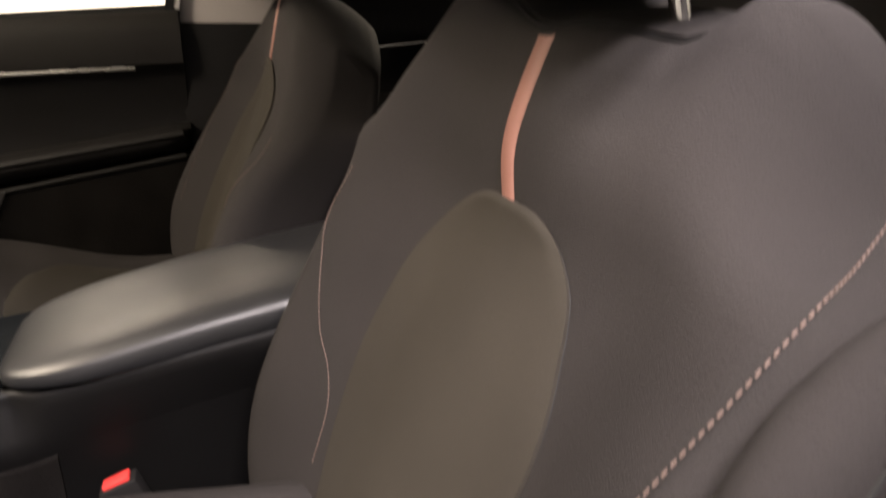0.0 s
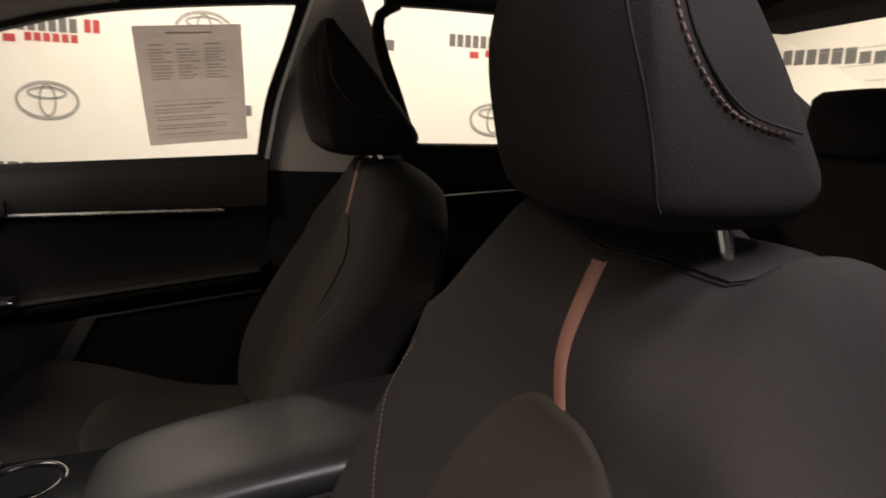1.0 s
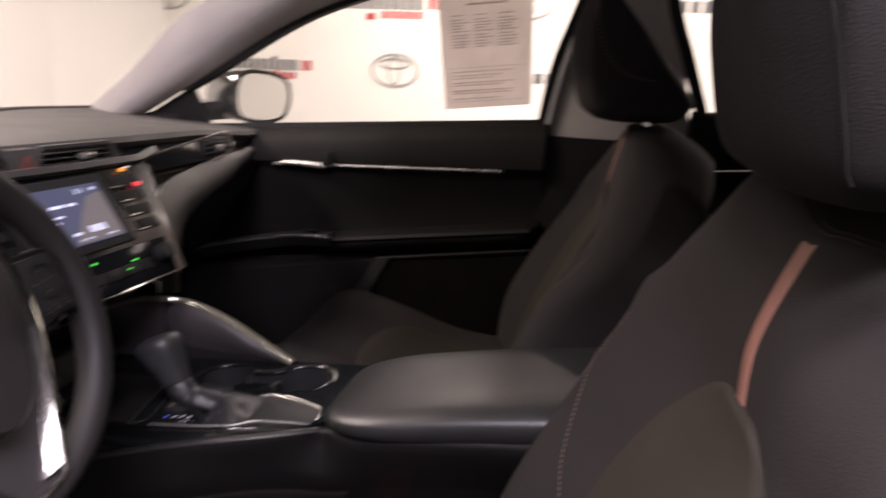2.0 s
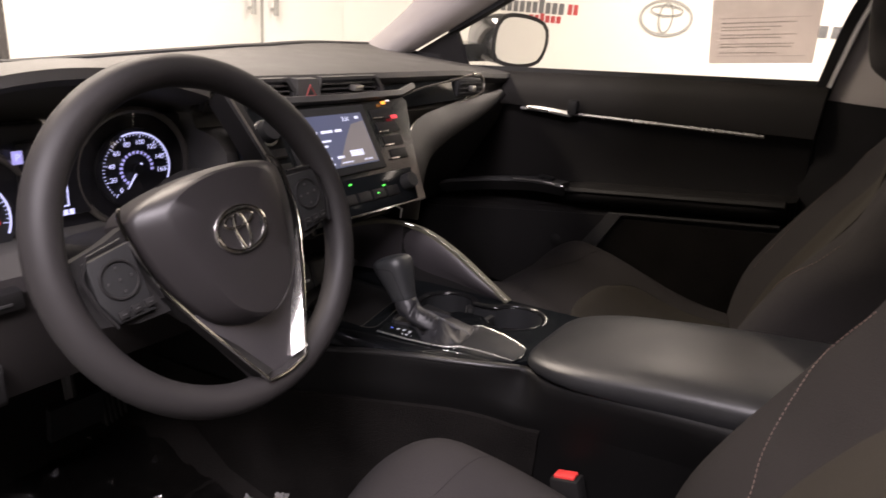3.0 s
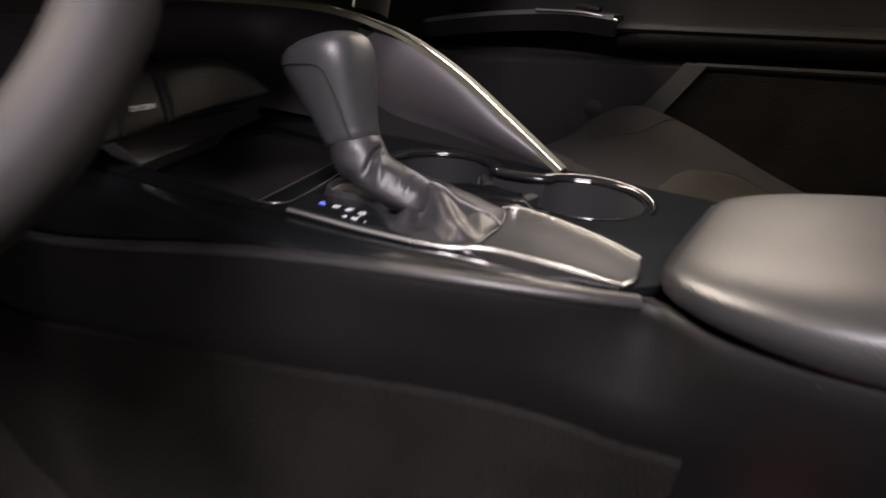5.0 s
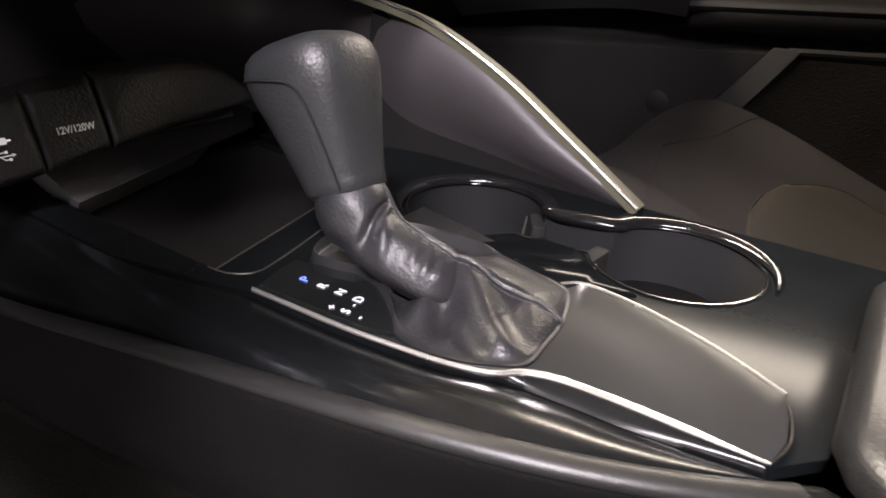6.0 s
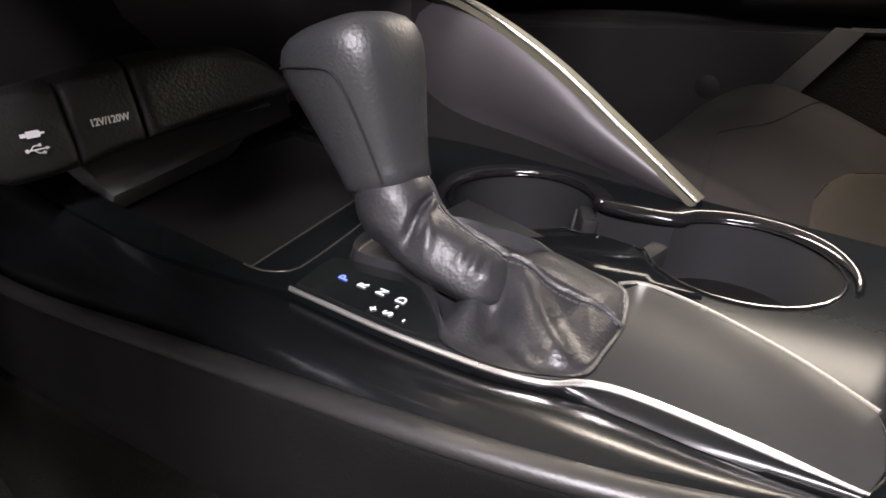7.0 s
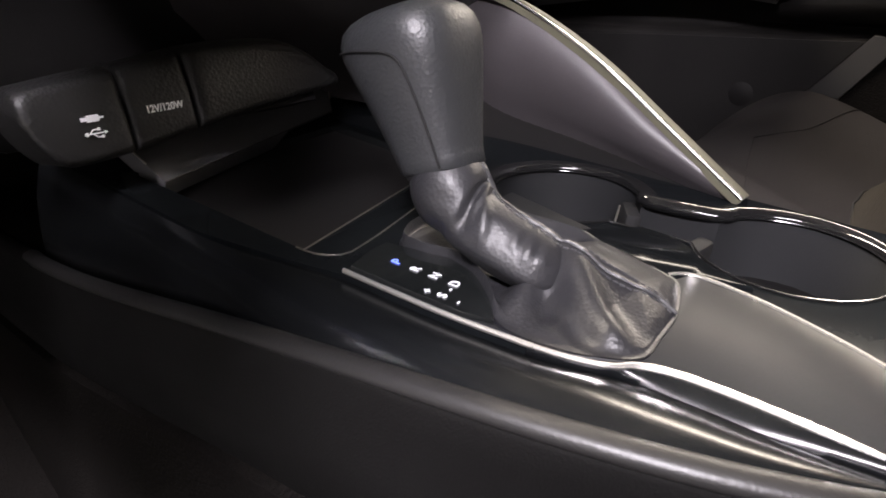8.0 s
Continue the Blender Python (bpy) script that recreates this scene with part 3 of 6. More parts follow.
# grab handle and window switch panel
part("switch_panel", sweep(crv([(0.672, 0.93, 0.478), (0.668, 0.80, 0.512), (0.660, 0.66, 0.540), (0.655, 0.57, 0.546)], 20), [(-0.024, -0.004), (-0.020, 0.003), (0.020, 0.003), (0.024, -0.004), (0.0, -0.03)]), TRIM, door)
part("window_switch", box(0.648, 0.664, 0.60, 0.64, 0.548, 0.556, 0.003), PLASTIC, door)
part("switch_edge", sweep(crv([(0.638, 0.70, 0.536), (0.634, 0.62, 0.545), (0.638, 0.565, 0.543)], 10), flat(0.004, 0.0015)), SILVER, door)
part("armrest_roll", sweep([Vector((0.672, y, arm_z(y) - 0.004)) for y in [0.10 + 0.48 * i / 16 for i in range(17)]], circle(0.016, 12, 0.010)), SOFT, door)
part("pocket_lip", sweep([Vector((0.668, y, pocket_z(y) + 0.001)) for y in [0.10 + 0.34 * i / 12 for i in range(13)]], flat(0.012, 0.004)), SOFT, door)
part("speaker_panel", prism([(0.6655, y, z) for y, z in ((0.98, 0.40), (0.70, 0.452), (0.463, 0.492), (0.516, 0.404), (0.54, 0.345), (0.56, 0.25), (0.98, 0.25))], (0.012, 0, 0), 0.003), PLASTIC, door, "dark speaker recess")
# low dome added to stand for a soft highlight on the panel
part("highlight_dome", loft([[(0.667 - dx, 0.579 + 0.019 * k * math.cos(a), 0.400 + 0.019 * k * math.sin(a)) for a in [2 * math.pi * i / 24 for i in range(24)]] for k, dx in ((1.0, 0.0), (0.92, 0.0008), (0.75, 0.0022), (0.45, 0.0040), (0.1, 0.0048))]), PLASTIC, door, angle=80)
part("pocket_panel", prism([(0.6645, y, z) for y, z in ((0.10, pocket_z(0.10) - 0.012), (0.425, pocket_z(0.425) - 0.008), (0.470, 0.414), (0.52, 0.33), (0.52, 0.27), (0.10, 0.27))], (0.012, 0, 0), 0.003), CARPET, door, "black carpeted door pocket")
part("diagonal_rib", prism([(0.6600, y, z) for y, z in ((0.456, 0.501), (0.424, 0.503), (0.472, 0.414), (0.52, 0.335), (0.560, 0.325), (0.512, 0.408))], (0.015, 0, 0), 0.004), TRIM, door, "grey slanting rib")
# window frame: seal, frame bars
part("sill_seal", sweep([Vector((0.742, y, sill(y) + 0.004)) for y in [0.09 + 0.88 * i / 20 for i in range(21)]], [(-0.010, -0.006), (0.010, -0.006), (0.006, 0.007), (-0.004, 0.007)]), RUBBER, door)
top_line = [Vector((0.742 - 0.045 * step(sill(0.5), 1.15, window_top(y)), y, window_top(y) + 0.004)) for y in [0.015 + 0.975 * i / 30 for i in range(31)]]
part("top_frame", sweep(top_line, [(-0.012, -0.008), (0.016, -0.008), (0.016, 0.014), (-0.012, 0.014)]), RUBBER, door)
part("rear_frame", sweep(crv([(0.745, 0.098, 0.80), (0.735, 0.075, 0.95), (0.715, 0.035, 1.07), (0.697, 0.006, 1.165)], 14), [(-0.014, -0.014), (0.014, -0.014), (0.014, 0.014), (-0.014, 0.014)], up=(1, 0, 0)), RUBBER, door)
part("frame_strip", sweep(crv([(0.728, 0.086, 0.83), (0.718, 0.060, 0.96), (0.698, 0.02, 1.08), (0.682, -0.008, 1.16)], 14), flat(0.010, 0.003), up=(-1, 0, 0)), SILVER, door, "pale grey strip")
pane = part("pane", prism([(0.750, 0.98, sill(0.98)), (0.745, 0.09, sill(0.09)), (0.700, 0.012, 1.155), (0.705, 0.36, 1.118), (0.712, 0.52, 1.082), (0.722, 0.676, 1.025), (0.740, 0.90, 0.90)], (0.004, 0, 0)), GLASS, door)
pane.visible_shadow = False
settle(door)

# paper sheet on the passenger's glass
notice = thing("window_notice", "grey printed paper notice taped inside the side window", "notice", (0.72, 0.23, 0.85))


def notice_at(u, v):
    """u to the rear, v up, from 0 to 1."""
    a = Vector((0.741, 0.322, 0.850)).lerp(Vector((0.735, 0.126, 0.872)), u)
    b = Vector((0.699, 0.342, 1.084)).lerp(Vector((0.696, 0.135, 1.103)), u)
    return a.lerp(b, v) + Vector((-0.002, 0, 0))


part("paper", sheet(notice_at, 4, 4, 0.0006), PAPER, notice)
rng = random.Random(4)


def print_block(u0, u1, v, h):
    q = [notice_at(u0, v), notice_at(u1, v), notice_at(u1, v + h), notice_at(u0, v + h)]
    return prism([p + Vector((-0.0008, 0, 0)) for p in q], (0.0006, 0, 0))


bars = []
for v in [0.84, 0.80, 0.775, 0.75, 0.725, 0.70, 0.665, 0.64, 0.61, 0.585, 0.56]:
    for u in (0.12, 0.38, 0.64):
        bars.append(print_block(u, u + 0.12 + 0.10 * rng.random(), v, 0.009))
for v in (0.335, 0.30, 0.275, 0.235, 0.21, 0.16, 0.135, 0.085):
    bars.append(print_block(0.10, 0.45 + 0.4 * rng.random(), v, 0.008))
part("print_text", joined(bars), PAPERINK, notice)
part("heading", print_block(0.30, 0.72, 0.93, 0.014), PAPERINK, notice)
part("rule", print_block(0.08, 0.92, 0.375, 0.004), PAPERINK, notice)
part("rule", print_block(0.08, 0.92, 0.06, 0.004), PAPERINK, notice)
settle(notice)

# rear passenger door
door = tagged(new("door_2"), "black rear passenger door trim with a chrome strip", "car door", kind="structure")
YR = [-0.215 - 0.80 * i / 20 for i in range(21)]
part("door_panel", loft([[(x, y, z) for x, z in ((0.752, 0.872 - 0.02 * (y + .25)), (0.728, 0.875 - 0.02 * (y + .25)), (0.708, 0.86), (0.70, 0.80), (0.70, 0.775), (0.72, 0.76), (0.722, 0.66), (0.67, 0.635), (0.665, 0.60), (0.70, 0.57), (0.69, 0.40), (0.70, 0.06), (0.76, 0.06))] for y in YR]), SOFT, door, angle=60)
part("chrome_strip", sweep([Vector((0.702, y, 0.757 - 0.09 * (y + 0.30))) for y in [-0.27 - 0.5 * i / 10 for i in range(11)]], flat(0.007, 0.004), up=(-1, 0, 0.2)), CHROME, door)
part("rear_frame", sweep(crv([(0.735, -0.240, 0.86), (0.728, -0.195, 0.98), (0.712, -0.155, 1.08), (0.70, -0.150, 1.14), (0.695, -0.19, 1.168)], 16), [(-0.012, -0.012), (0.012, -0.012), (0.012, 0.012), (-0.012, 0.012)], up=(1, 0, 0)), RUBBER, door)
part("top_frame", sweep([Vector((0.70, y, window_top(y) + 0.006)) for y in [-0.16 - 0.8 * i / 16 for i in range(17)]], [(-0.012, -0.010), (0.016, -0.010), (0.016, 0.014), (-0.012, 0.014)]), RUBBER, door)
pane = part("pane", prism([(0.748, -0.23, 0.874), (0.748, -0.98, 0.888), (0.715, -0.92, 1.05), (0.702, -0.75, 1.15), (0.699, -0.17, 1.168), (0.712, -0.155, 1.08)], (0.004, 0, 0)), GLASS, door)
pane.visible_shadow = False
settle(door)

# rear door behind the driver
door = tagged(new("door_3"), "black rear door trim behind the driver", "car door", kind="structure")
part("door_panel", loft([[(-x, y, z) for x, z in ((0.752, 0.872), (0.728, 0.875), (0.708, 0.86), (0.70, 0.80), (0.72, 0.76), (0.722, 0.66), (0.67, 0.635), (0.665, 0.60), (0.70, 0.57), (0.69, 0.40), (0.70, 0.06), (0.76, 0.06))] for y in [-0.40 - 0.62 * i / 12 for i in range(13)]]), SOFT, door, angle=60)
settle(door)

# wing mirror outside the passenger's window
wing = thing("wing_mirror", "black wing mirror with a rounded glass", "wing mirror", (0.80, 0.93, 0.80))


def mirror_outline(k, x, dy=0.0):
    base = [(0.925, 0.800), (0.935, 0.85), (0.925, 0.896), (0.895, 0.916), (0.83, 0.914), (0.785, 0.898), (0.772, 0.865), (0.778, 0.825), (0.80, 0.795), (0.86, 0.785)]
    c = Vector((0.855, 0.85))
    return crv([(x, *(c + Vector(((p[0] - c.x) * 1.12, p[1] - c.y)) * k + Vector((dy, 0)))) for p in base], 28, True)


tilt = Matrix.Translation((0.86, 0.86, 0.85)) @ Matrix.Rotation(radians(66), 4, "Z") @ Matrix.Translation((-0.86, -0.86, -0.85))
part("shell", moved(loft([mirror_outline(0.95, 0.845), mirror_outline(1.0, 0.855), mirror_outline(1.02, 0.89), mirror_outline(0.88, 0.95, 0.02), mirror_outline(0.5, 0.985, 0.03)]), tilt), GLOSS, wing)
part("bezel", moved(sweep(mirror_outline(0.97, 0.845), flat(0.012, 0.004), up=(1, 0, 0), closed=True), tilt), PLASTIC, wing)
part("mirror_glass", moved(loft([mirror_outline(0.90, 0.842), mirror_outline(0.90, 0.8455)]), tilt), MIRROR, wing, "rounded mirror glass")
part("foot", loft([[(0.76, 1.06, 0.785), (0.76, 0.97, 0.785), (0.76, 0.97, 0.83), (0.76, 1.05, 0.83)], [(0.86, 1.0, 0.79), (0.86, 0.93, 0.79), (0.86, 0.93, 0.84), (0.86, 0.99, 0.84)]]), GLOSS, wing)
settle(wing)


# ---- dashboard ----
def hood(x):
    """How far the cowl over the gauges stands up."""
    return step(-0.16, -0.24, x) * step(-0.66, -0.54, x)


def cowl(x):
    """The dashboard's far edge under the windscreen."""
    y = 1.08 - 0.30 * x * x if x < 0 else 1.08 + 0.15 * step(0.1, 0.55, x)
    return y, table(x, [(-0.72, 0.768), (-0.387, 0.778), (-0.267, 0.781), (-0.124, 0.789), (0.018, 0.798), (0.162, 0.806), (0.72, 0.806)])


def dash_profile(x):
    yc, zc = cowl(x)
    h = hood(x)
    side = step(0.45, 0.70, abs(x))
    low = step(-0.16, 0.22, x)
    top = 0.796 - 0.012 * side
    lip = lerp(0.785, 0.715, h)
    z = 0.788 + 0.022 * h - 0.012 * side
    if h > 0.5:
        z = 0.766 + 0.046 * max(0.0, 1 - ((x + 0.39) / 0.21) ** 2)
        return [(yc + 0.04, zc - 0.025), (yc, zc), (yc - 0.06, lerp(zc, top, 0.5)), (0.86, top + 0.002), (lip + 0.03, z + 0.007), (lip, z), (lip - 0.002, z - 0.012), (lip + 0.02, z - 0.022),
                (0.80, z - 0.030), (0.845, 0.735), (0.845, 0.60), (0.80, 0.595), (0.745, 0.592), (0.72, 0.575), (0.715, 0.50), (0.75, 0.44), (0.86, 0.40), (1.1, 0.45)]
    back = 0.07 * step(0.05, 0.16, x)
    return [(yc + 0.04, zc - 0.025), (yc, zc), (yc - 0.06, lerp(zc, top, 0.4)), (0.86, top - 0.002), (lip + 0.03, z + 0.004), (lip, z), (lip - 0.003, z - 0.010), (lip + 0.004, z - 0.018),
            (0.80, z - 0.024), (0.805, 0.735), (0.795, 0.715), (0.75 + back * 0.6, 0.708), (0.728 + back, 0.69), (0.722 + back * 1.2, 0.665), (0.74 + back * 1.5, 0.60), (0.80 + back * 1.5, 0.50), (0.90 + back, 0.42), (1.1, 0.40)]


dash = thing("dashboard", "dark grey soft dashboard with black trim and vents", "dashboard", (0, 0.9, 0.7))
XS = [-0.72 + 1.44 * i / 90 for i in range(91)]
part("dash_body", loft([[(x, y, z) for y, z in dash_profile(x)] for x in XS]), DASHTOP, dash, angle=35)
part("windscreen_seal", sweep([Vector((x, cowl(x)[0] + 0.012, cowl(x)[1] - 0.002)) for x in XS[::3]], flat(0.03, 0.006)), RUBBER, dash)
# passenger-side trim band with its end vent
part("trim_band", loft([[(x, 0.797, 0.722 + 0.01 * f), (x, 0.770 - 0.01 * f, 0.720 + 0.012 * f), (x, 0.772, 0.757 + 0.012 * f), (x, 0.797, 0.762 + 0.012 * f)] for x, f in [(0.235 + 0.315 * i / 12, i / 12) for i in range(13)]]), GLOSS, dash, "gloss black band")
band = crv([(0.19, 0.745, 0.700), (0.225, 0.755, 0.738), (0.29, 0.762, 0.754), (0.42, 0.766, 0.769), (0.53, 0.768, 0.781), (0.553, 0.765, 0.772), (0.556, 0.762, 0.757), (0.545, 0.758, 0.743), (0.47, 0.752, 0.728), (0.36, 0.745, 0.712), (0.27, 0.738, 0.700)], 46)
part("band_edge", tube(band, 0.0022, 6, up=(0, 1, 0)), BRONZE, dash, "satin silver edging")
part("end_vent", box(0.445, 0.545, 0.760, 0.80, 0.733, 0.772, 0.006), RUBBER, dash)
for k in range(3):
    part("vent_slat", box(0.45, 0.54, 0.757, 0.775, 0.741 + 0.010 * k, 0.7435 + 0.010 * k), TRIM, dash)
part("vent_knob", box(0.488, 0.503, 0.749, 0.765, 0.745, 0.758, 0.003), SILVER, dash)
# centre vents with the hazard switch between them
for x0, x1 in ((-0.195, -0.028), (0.028, 0.188)):
    part("vent_frame", holed([(x0 - 0.005, 0.764, 0.744), (x1 + 0.005, 0.764, 0.746), (x1 + 0.010, 0.764, 0.762), (x1 - 0.015, 0.764, 0.786), (x0 + 0.004, 0.764, 0.786)], [[(x0 + 0.002, 0.764, 0.750), (x1 - 0.002, 0.764, 0.752), (x1 - 0.002, 0.764, 0.764), (x1 - 0.018, 0.764, 0.781), (x0 + 0.006, 0.764, 0.781)]], (0, 0.012, 0)), TRIM, dash)
    part("vent_back", box(x0, x1, 0.781, 0.79, 0.748, 0.784), RUBBER, dash)
    for k in range(3):
        part("vent_slat", box(x0 + 0.004, x1 - 0.006, 0.768, 0.782, 0.756 + 0.008 * k, 0.758 + 0.008 * k), TRIM, dash)
    part("vent_knob", box((x0 + x1) / 2 + 0.0, (x0 + x1) / 2 + 0.022, 0.756, 0.772, 0.761, 0.771, 0.002), SILVER if x0 > 0 else TRIM, dash)
part("hazard_switch", prism([(-0.025, 0.757, 0.746), (0.025, 0.757, 0.746), (0.023, 0.763, 0.784), (-0.023, 0.763, 0.784)], (0, 0.02, 0)), TRIM, dash)
part("hazard_mark", sweep([Vector((0.0 + 0.012 * math.cos(a), 0.7560 + 0.0017 * math.sin(a), 0.764 + 0.011 * math.sin(a))) for a in (radians(90), radians(210), radians(330))], flat(0.0022, 0.0012), up=(0, -1, 0), closed=True), DIMRED, dash, "red warning triangle")
# lower driver's panel with switches
part("knee_panel", loft([[(x, 0.722, 0.582), (x, 0.700, 0.575), (x, 0.696, 0.50), (x, 0.715, 0.445), (x, 0.78, 0.42), (x, 0.80, 0.58)] for x in [-0.66 + 0.44 * i / 10 for i in range(11)]]), KNEE, dash)
part("switch_bank", box(-0.645, -0.52, 0.688, 0.71, 0.452, 0.502, 0.004), PLASTIC, dash)
for k in range(3):
    part("rocker_switch", box(-0.641 + 0.041 * k, -0.605 + 0.041 * k, 0.684, 0.70, 0.458, 0.497, 0.003), PLASTIC, dash)
    part("switch_mark", box(-0.627 + 0.041 * k, -0.619 + 0.041 * k, 0.683, 0.6842, 0.4765, 0.479), TRIM, dash)
part("switch_bank", box(-0.60, -0.49, 0.688, 0.71, 0.560, 0.583, 0.004), PLASTIC, dash)
for k in range(4):
    part("switch_mark", box(-0.590 + 0.024 * k, -0.576 + 0.024 * k, 0.686, 0.6885, 0.5685, 0.571), TRIM, dash)
settle(dash)

# gauges
cluster = thing("instrument_cluster", "lit white and blue gauges behind the steering wheel", "gauges", (-0.39, 0.81, 0.65))
part("backing", box(-0.57, -0.20, 0.818, 0.84, 0.585, 0.735, 0.005), GAUGEFACE, cluster)
FACE = Matrix(((1, 0, 0, 0), (0, 0, -1, 0), (0, 1, 0, 0), (0, 0, 0, 1)))


def dial(cx, cz, r, first, numbers, a0, a1, red_from, needle):
    def at(rad, deg, y=0.806):
        return Vector((cx + rad * math.cos(radians(deg)), y, cz + rad * math.sin(radians(deg))))
    g = part("dial", prism([at(r * 1.12, 360 * i / 40, 0.816) for i in range(40)], (0, -0.006, 0)), GAUGEFACE, cluster)
    part("bezel", tube([at(r * 1.62, 360 * i / 48, 0.812) for i in range(48)], 0.0045, 8, up=(0, 1, 0), closed=True), BRONZE, cluster)
    part("lit_rim", sweep([at(r, 112 + (a1 - 14 - 112) * i / 40, 0.8085) for i in range(41)], flat(r * 0.045, 0.0008), up=(0, -1, 0)), LIT, g)
    ticks = []
    for i in range(41):
        a = a0 + (a1 - a0) * i / 40
        ln = 0.12 if i % 5 == 0 else 0.05
        ticks.append(sweep([at(r * 0.97, a, 0.8083), at(r * (0.97 - ln), a, 0.8083)], flat(0.0009, 0.0004), up=(0, -1, 0)))
    part("scale_mark", joined(ticks), LIT, g)
    for i, txt in enumerate(numbers):
        a = a0 + (a1 - a0) * (i + first) / (len(numbers) - 1 + first)
        p = at(r * 0.74, a, 0.8075)
        lettering("number", txt, r * 0.19, Matrix.Translation(p) @ FACE, LITRED if i >= red_from else LIT, g)
    part("inner_ring", joined([sweep([at(r * 0.50, a0 + (a1 - a0) * i / 16 + 3, 0.8083), at(r * 0.42, a0 + (a1 - a0) * i / 16 + 3, 0.8083)], flat(0.0035, 0.0004), up=(0, -1, 0)) for i in range(17)]), LITDIM, g)
    part("needle", sweep([at(r * 0.20, needle + 180, 0.804), at(r * 0.62, needle, 0.804)], flat(0.0028, 0.001), up=(0, -1, 0), scale=[1.2, 0.6]), LIT, g)
    part("hub", prism([at(r * 0.15, 360 * i / 20, 0.806) for i in range(20)], (0, -0.004, 0), 0.001), GAUGEFACE, g)
    return g


dial(-0.279, 0.664, 0.050, 0, ["0", "20", "40", "60", "80", "100", "120", "140", "160"], 228, -8, 99, 236)
dial(-0.500, 0.628, 0.055, 0, ["0", "1", "2", "3", "4", "5", "6", "7", "8"], 228, -8, 7, 190)
part("warning_light", prism([(-0.492 + 0.006 + 0.005 * math.cos(a), 0.806, 0.640 + 0.005 * math.sin(a)) for a in [2 * math.pi * i / 14 for i in range(14)]], (0, -0.001, 0)), LITRED, cluster, "red warning light")
part("info_display", box(-0.43, -0.345, 0.808, 0.818, 0.615, 0.715, 0.003), GAUGEFACE, cluster)
part("display_line", joined([box(-0.428, -0.376, 0.8065, 0.8078, 0.6285, 0.6300), box(-0.377, -0.3755, 0.8065, 0.8078, 0.629, 0.665)]), LIT, cluster)
part("display_tile", box(-0.436, -0.424, 0.8062, 0.8078, 0.690, 0.706), LITDIM, cluster)
lettering("gear_mark", "P", 0.012, Matrix.Translation((-0.430, 0.8055, 0.698)) @ FACE, LIT, cluster)
part("distance_bar", joined([box(-0.400 + 0.008 * k, -0.394 + 0.008 * k, 0.8065, 0.8078, 0.617, 0.624) for k in range(4)]), LIT, cluster)
cover = part("lens", sheet(lambda u, v: (lerp(-0.58, -0.19, u), lerp(0.775, 0.80, v), lerp(0.588, 0.745, v)), 8, 6, 0.002), GLASS, cluster)
cover.visible_shadow = False
settle(cluster)

# ---- centre stack ----
stack = thing("centre_stack", "gloss black centre stack with screen and buttons", "centre console", (0, 0.65, 0.6))
SN = Vector((0, -0.84, 0.54)).normalized()
ST = Vector((0, 0.54, 0.84)).normalized()


def on_stack(x, t, d=0.0):
    """x across; t up the slope from the screen's lower edge; d out of the face."""
    return Vector((x, 0.633, 0.668)) + ST * t + SN * d


part("panel", prism([on_stack(x, t, 0.0) for x, t in ((-0.185, 0.112), (-0.19, 0.0), (-0.165, -0.06), (-0.155, -0.078), (0.112, -0.078), (0.118, -0.05), (0.135, 0.02), (0.165, 0.098), (0.15, 0.112))], SN * -0.05, 0.0), GLOSS, stack)
part("lower_face", loft([[(x0, 0.595, 0.604), (x0, 0.660, 0.560), (x0, 0.70, 0.60)] for x0 in (-0.15, 0.0, 0.115)]), SATIN, stack)
part("top_rail", sweep([on_stack(-0.185, 0.112, 0.004), on_stack(0.0, 0.110, 0.004), on_stack(0.15, 0.112, 0.004), on_stack(0.20, 0.125, 0.0)], flat(0.014, 0.005), up=SN), TRIM, stack)
# broad panel that sweeps from the passenger's dash down beside the stack
FIN_TOP = crv([(0.640, 0.772, 0.738), (0.614, 0.768, 0.734), (0.491, 0.760, 0.727), (0.362, 0.745, 0.716), (0.240, 0.714, 0.707), (0.172, 0.684, 0.682), (0.138, 0.660, 0.639), (0.122, 0.647, 0.594), (0.119, 0.648, 0.552)], 40)
FIN_LOW = crv([(0.69, 0.782, 0.715), (0.657, 0.772, 0.705), (0.536, 0.744, 0.676), (0.4, 0.717, 0.655), (0.283, 0.69, 0.628), (0.225, 0.667, 0.604), (0.190, 0.650, 0.573), (0.172, 0.642, 0.533)], 40)


def fin(u, v):
    i = min(38, int(u * 39))
    f = u * 39 - i
    p = FIN_TOP[i].lerp(FIN_TOP[i + 1], f).lerp(FIN_LOW[i].lerp(FIN_LOW[i + 1], f), v)
    return p + Vector((0, -0.007 * math.sin(math.pi * min(1, v * 1.1)) + 0.035 * v ** 7, 0.004 * math.sin(math.pi * v)))


part("side_fin", sheet(fin, 39, 14, -0.006), FINSKIN, stack, "taupe grey side panel")
part("fin_edge", tube([p + Vector((-0.001, -0.002, 0)) for p in FIN_TOP[17:]], 0.0016, 6, up=SN), SILVER, stack, "satin silver edge")
edge = [on_stack(-0.215, 0.135, 0.0), on_stack(-0.205, 0.08, 0.004), on_stack(-0.190, 0.0, 0.008), on_stack(-0.170, -0.055, 0.004), on_stack(-0.155, -0.085, -0.012)]
part("side_fin", sweep(crv(edge, 24), [(0.004, -0.03), (0.004, 0.004), (0.0, 0.008), (-0.010, 0.006), (-0.03, -0.01), (-0.034, -0.05)], up=SN), PLASTIC, stack)
part("fin_edge", tube([p + SN * 0.008 for p in crv(edge, 24)], 0.0014, 6, up=SN), BRONZE, stack)


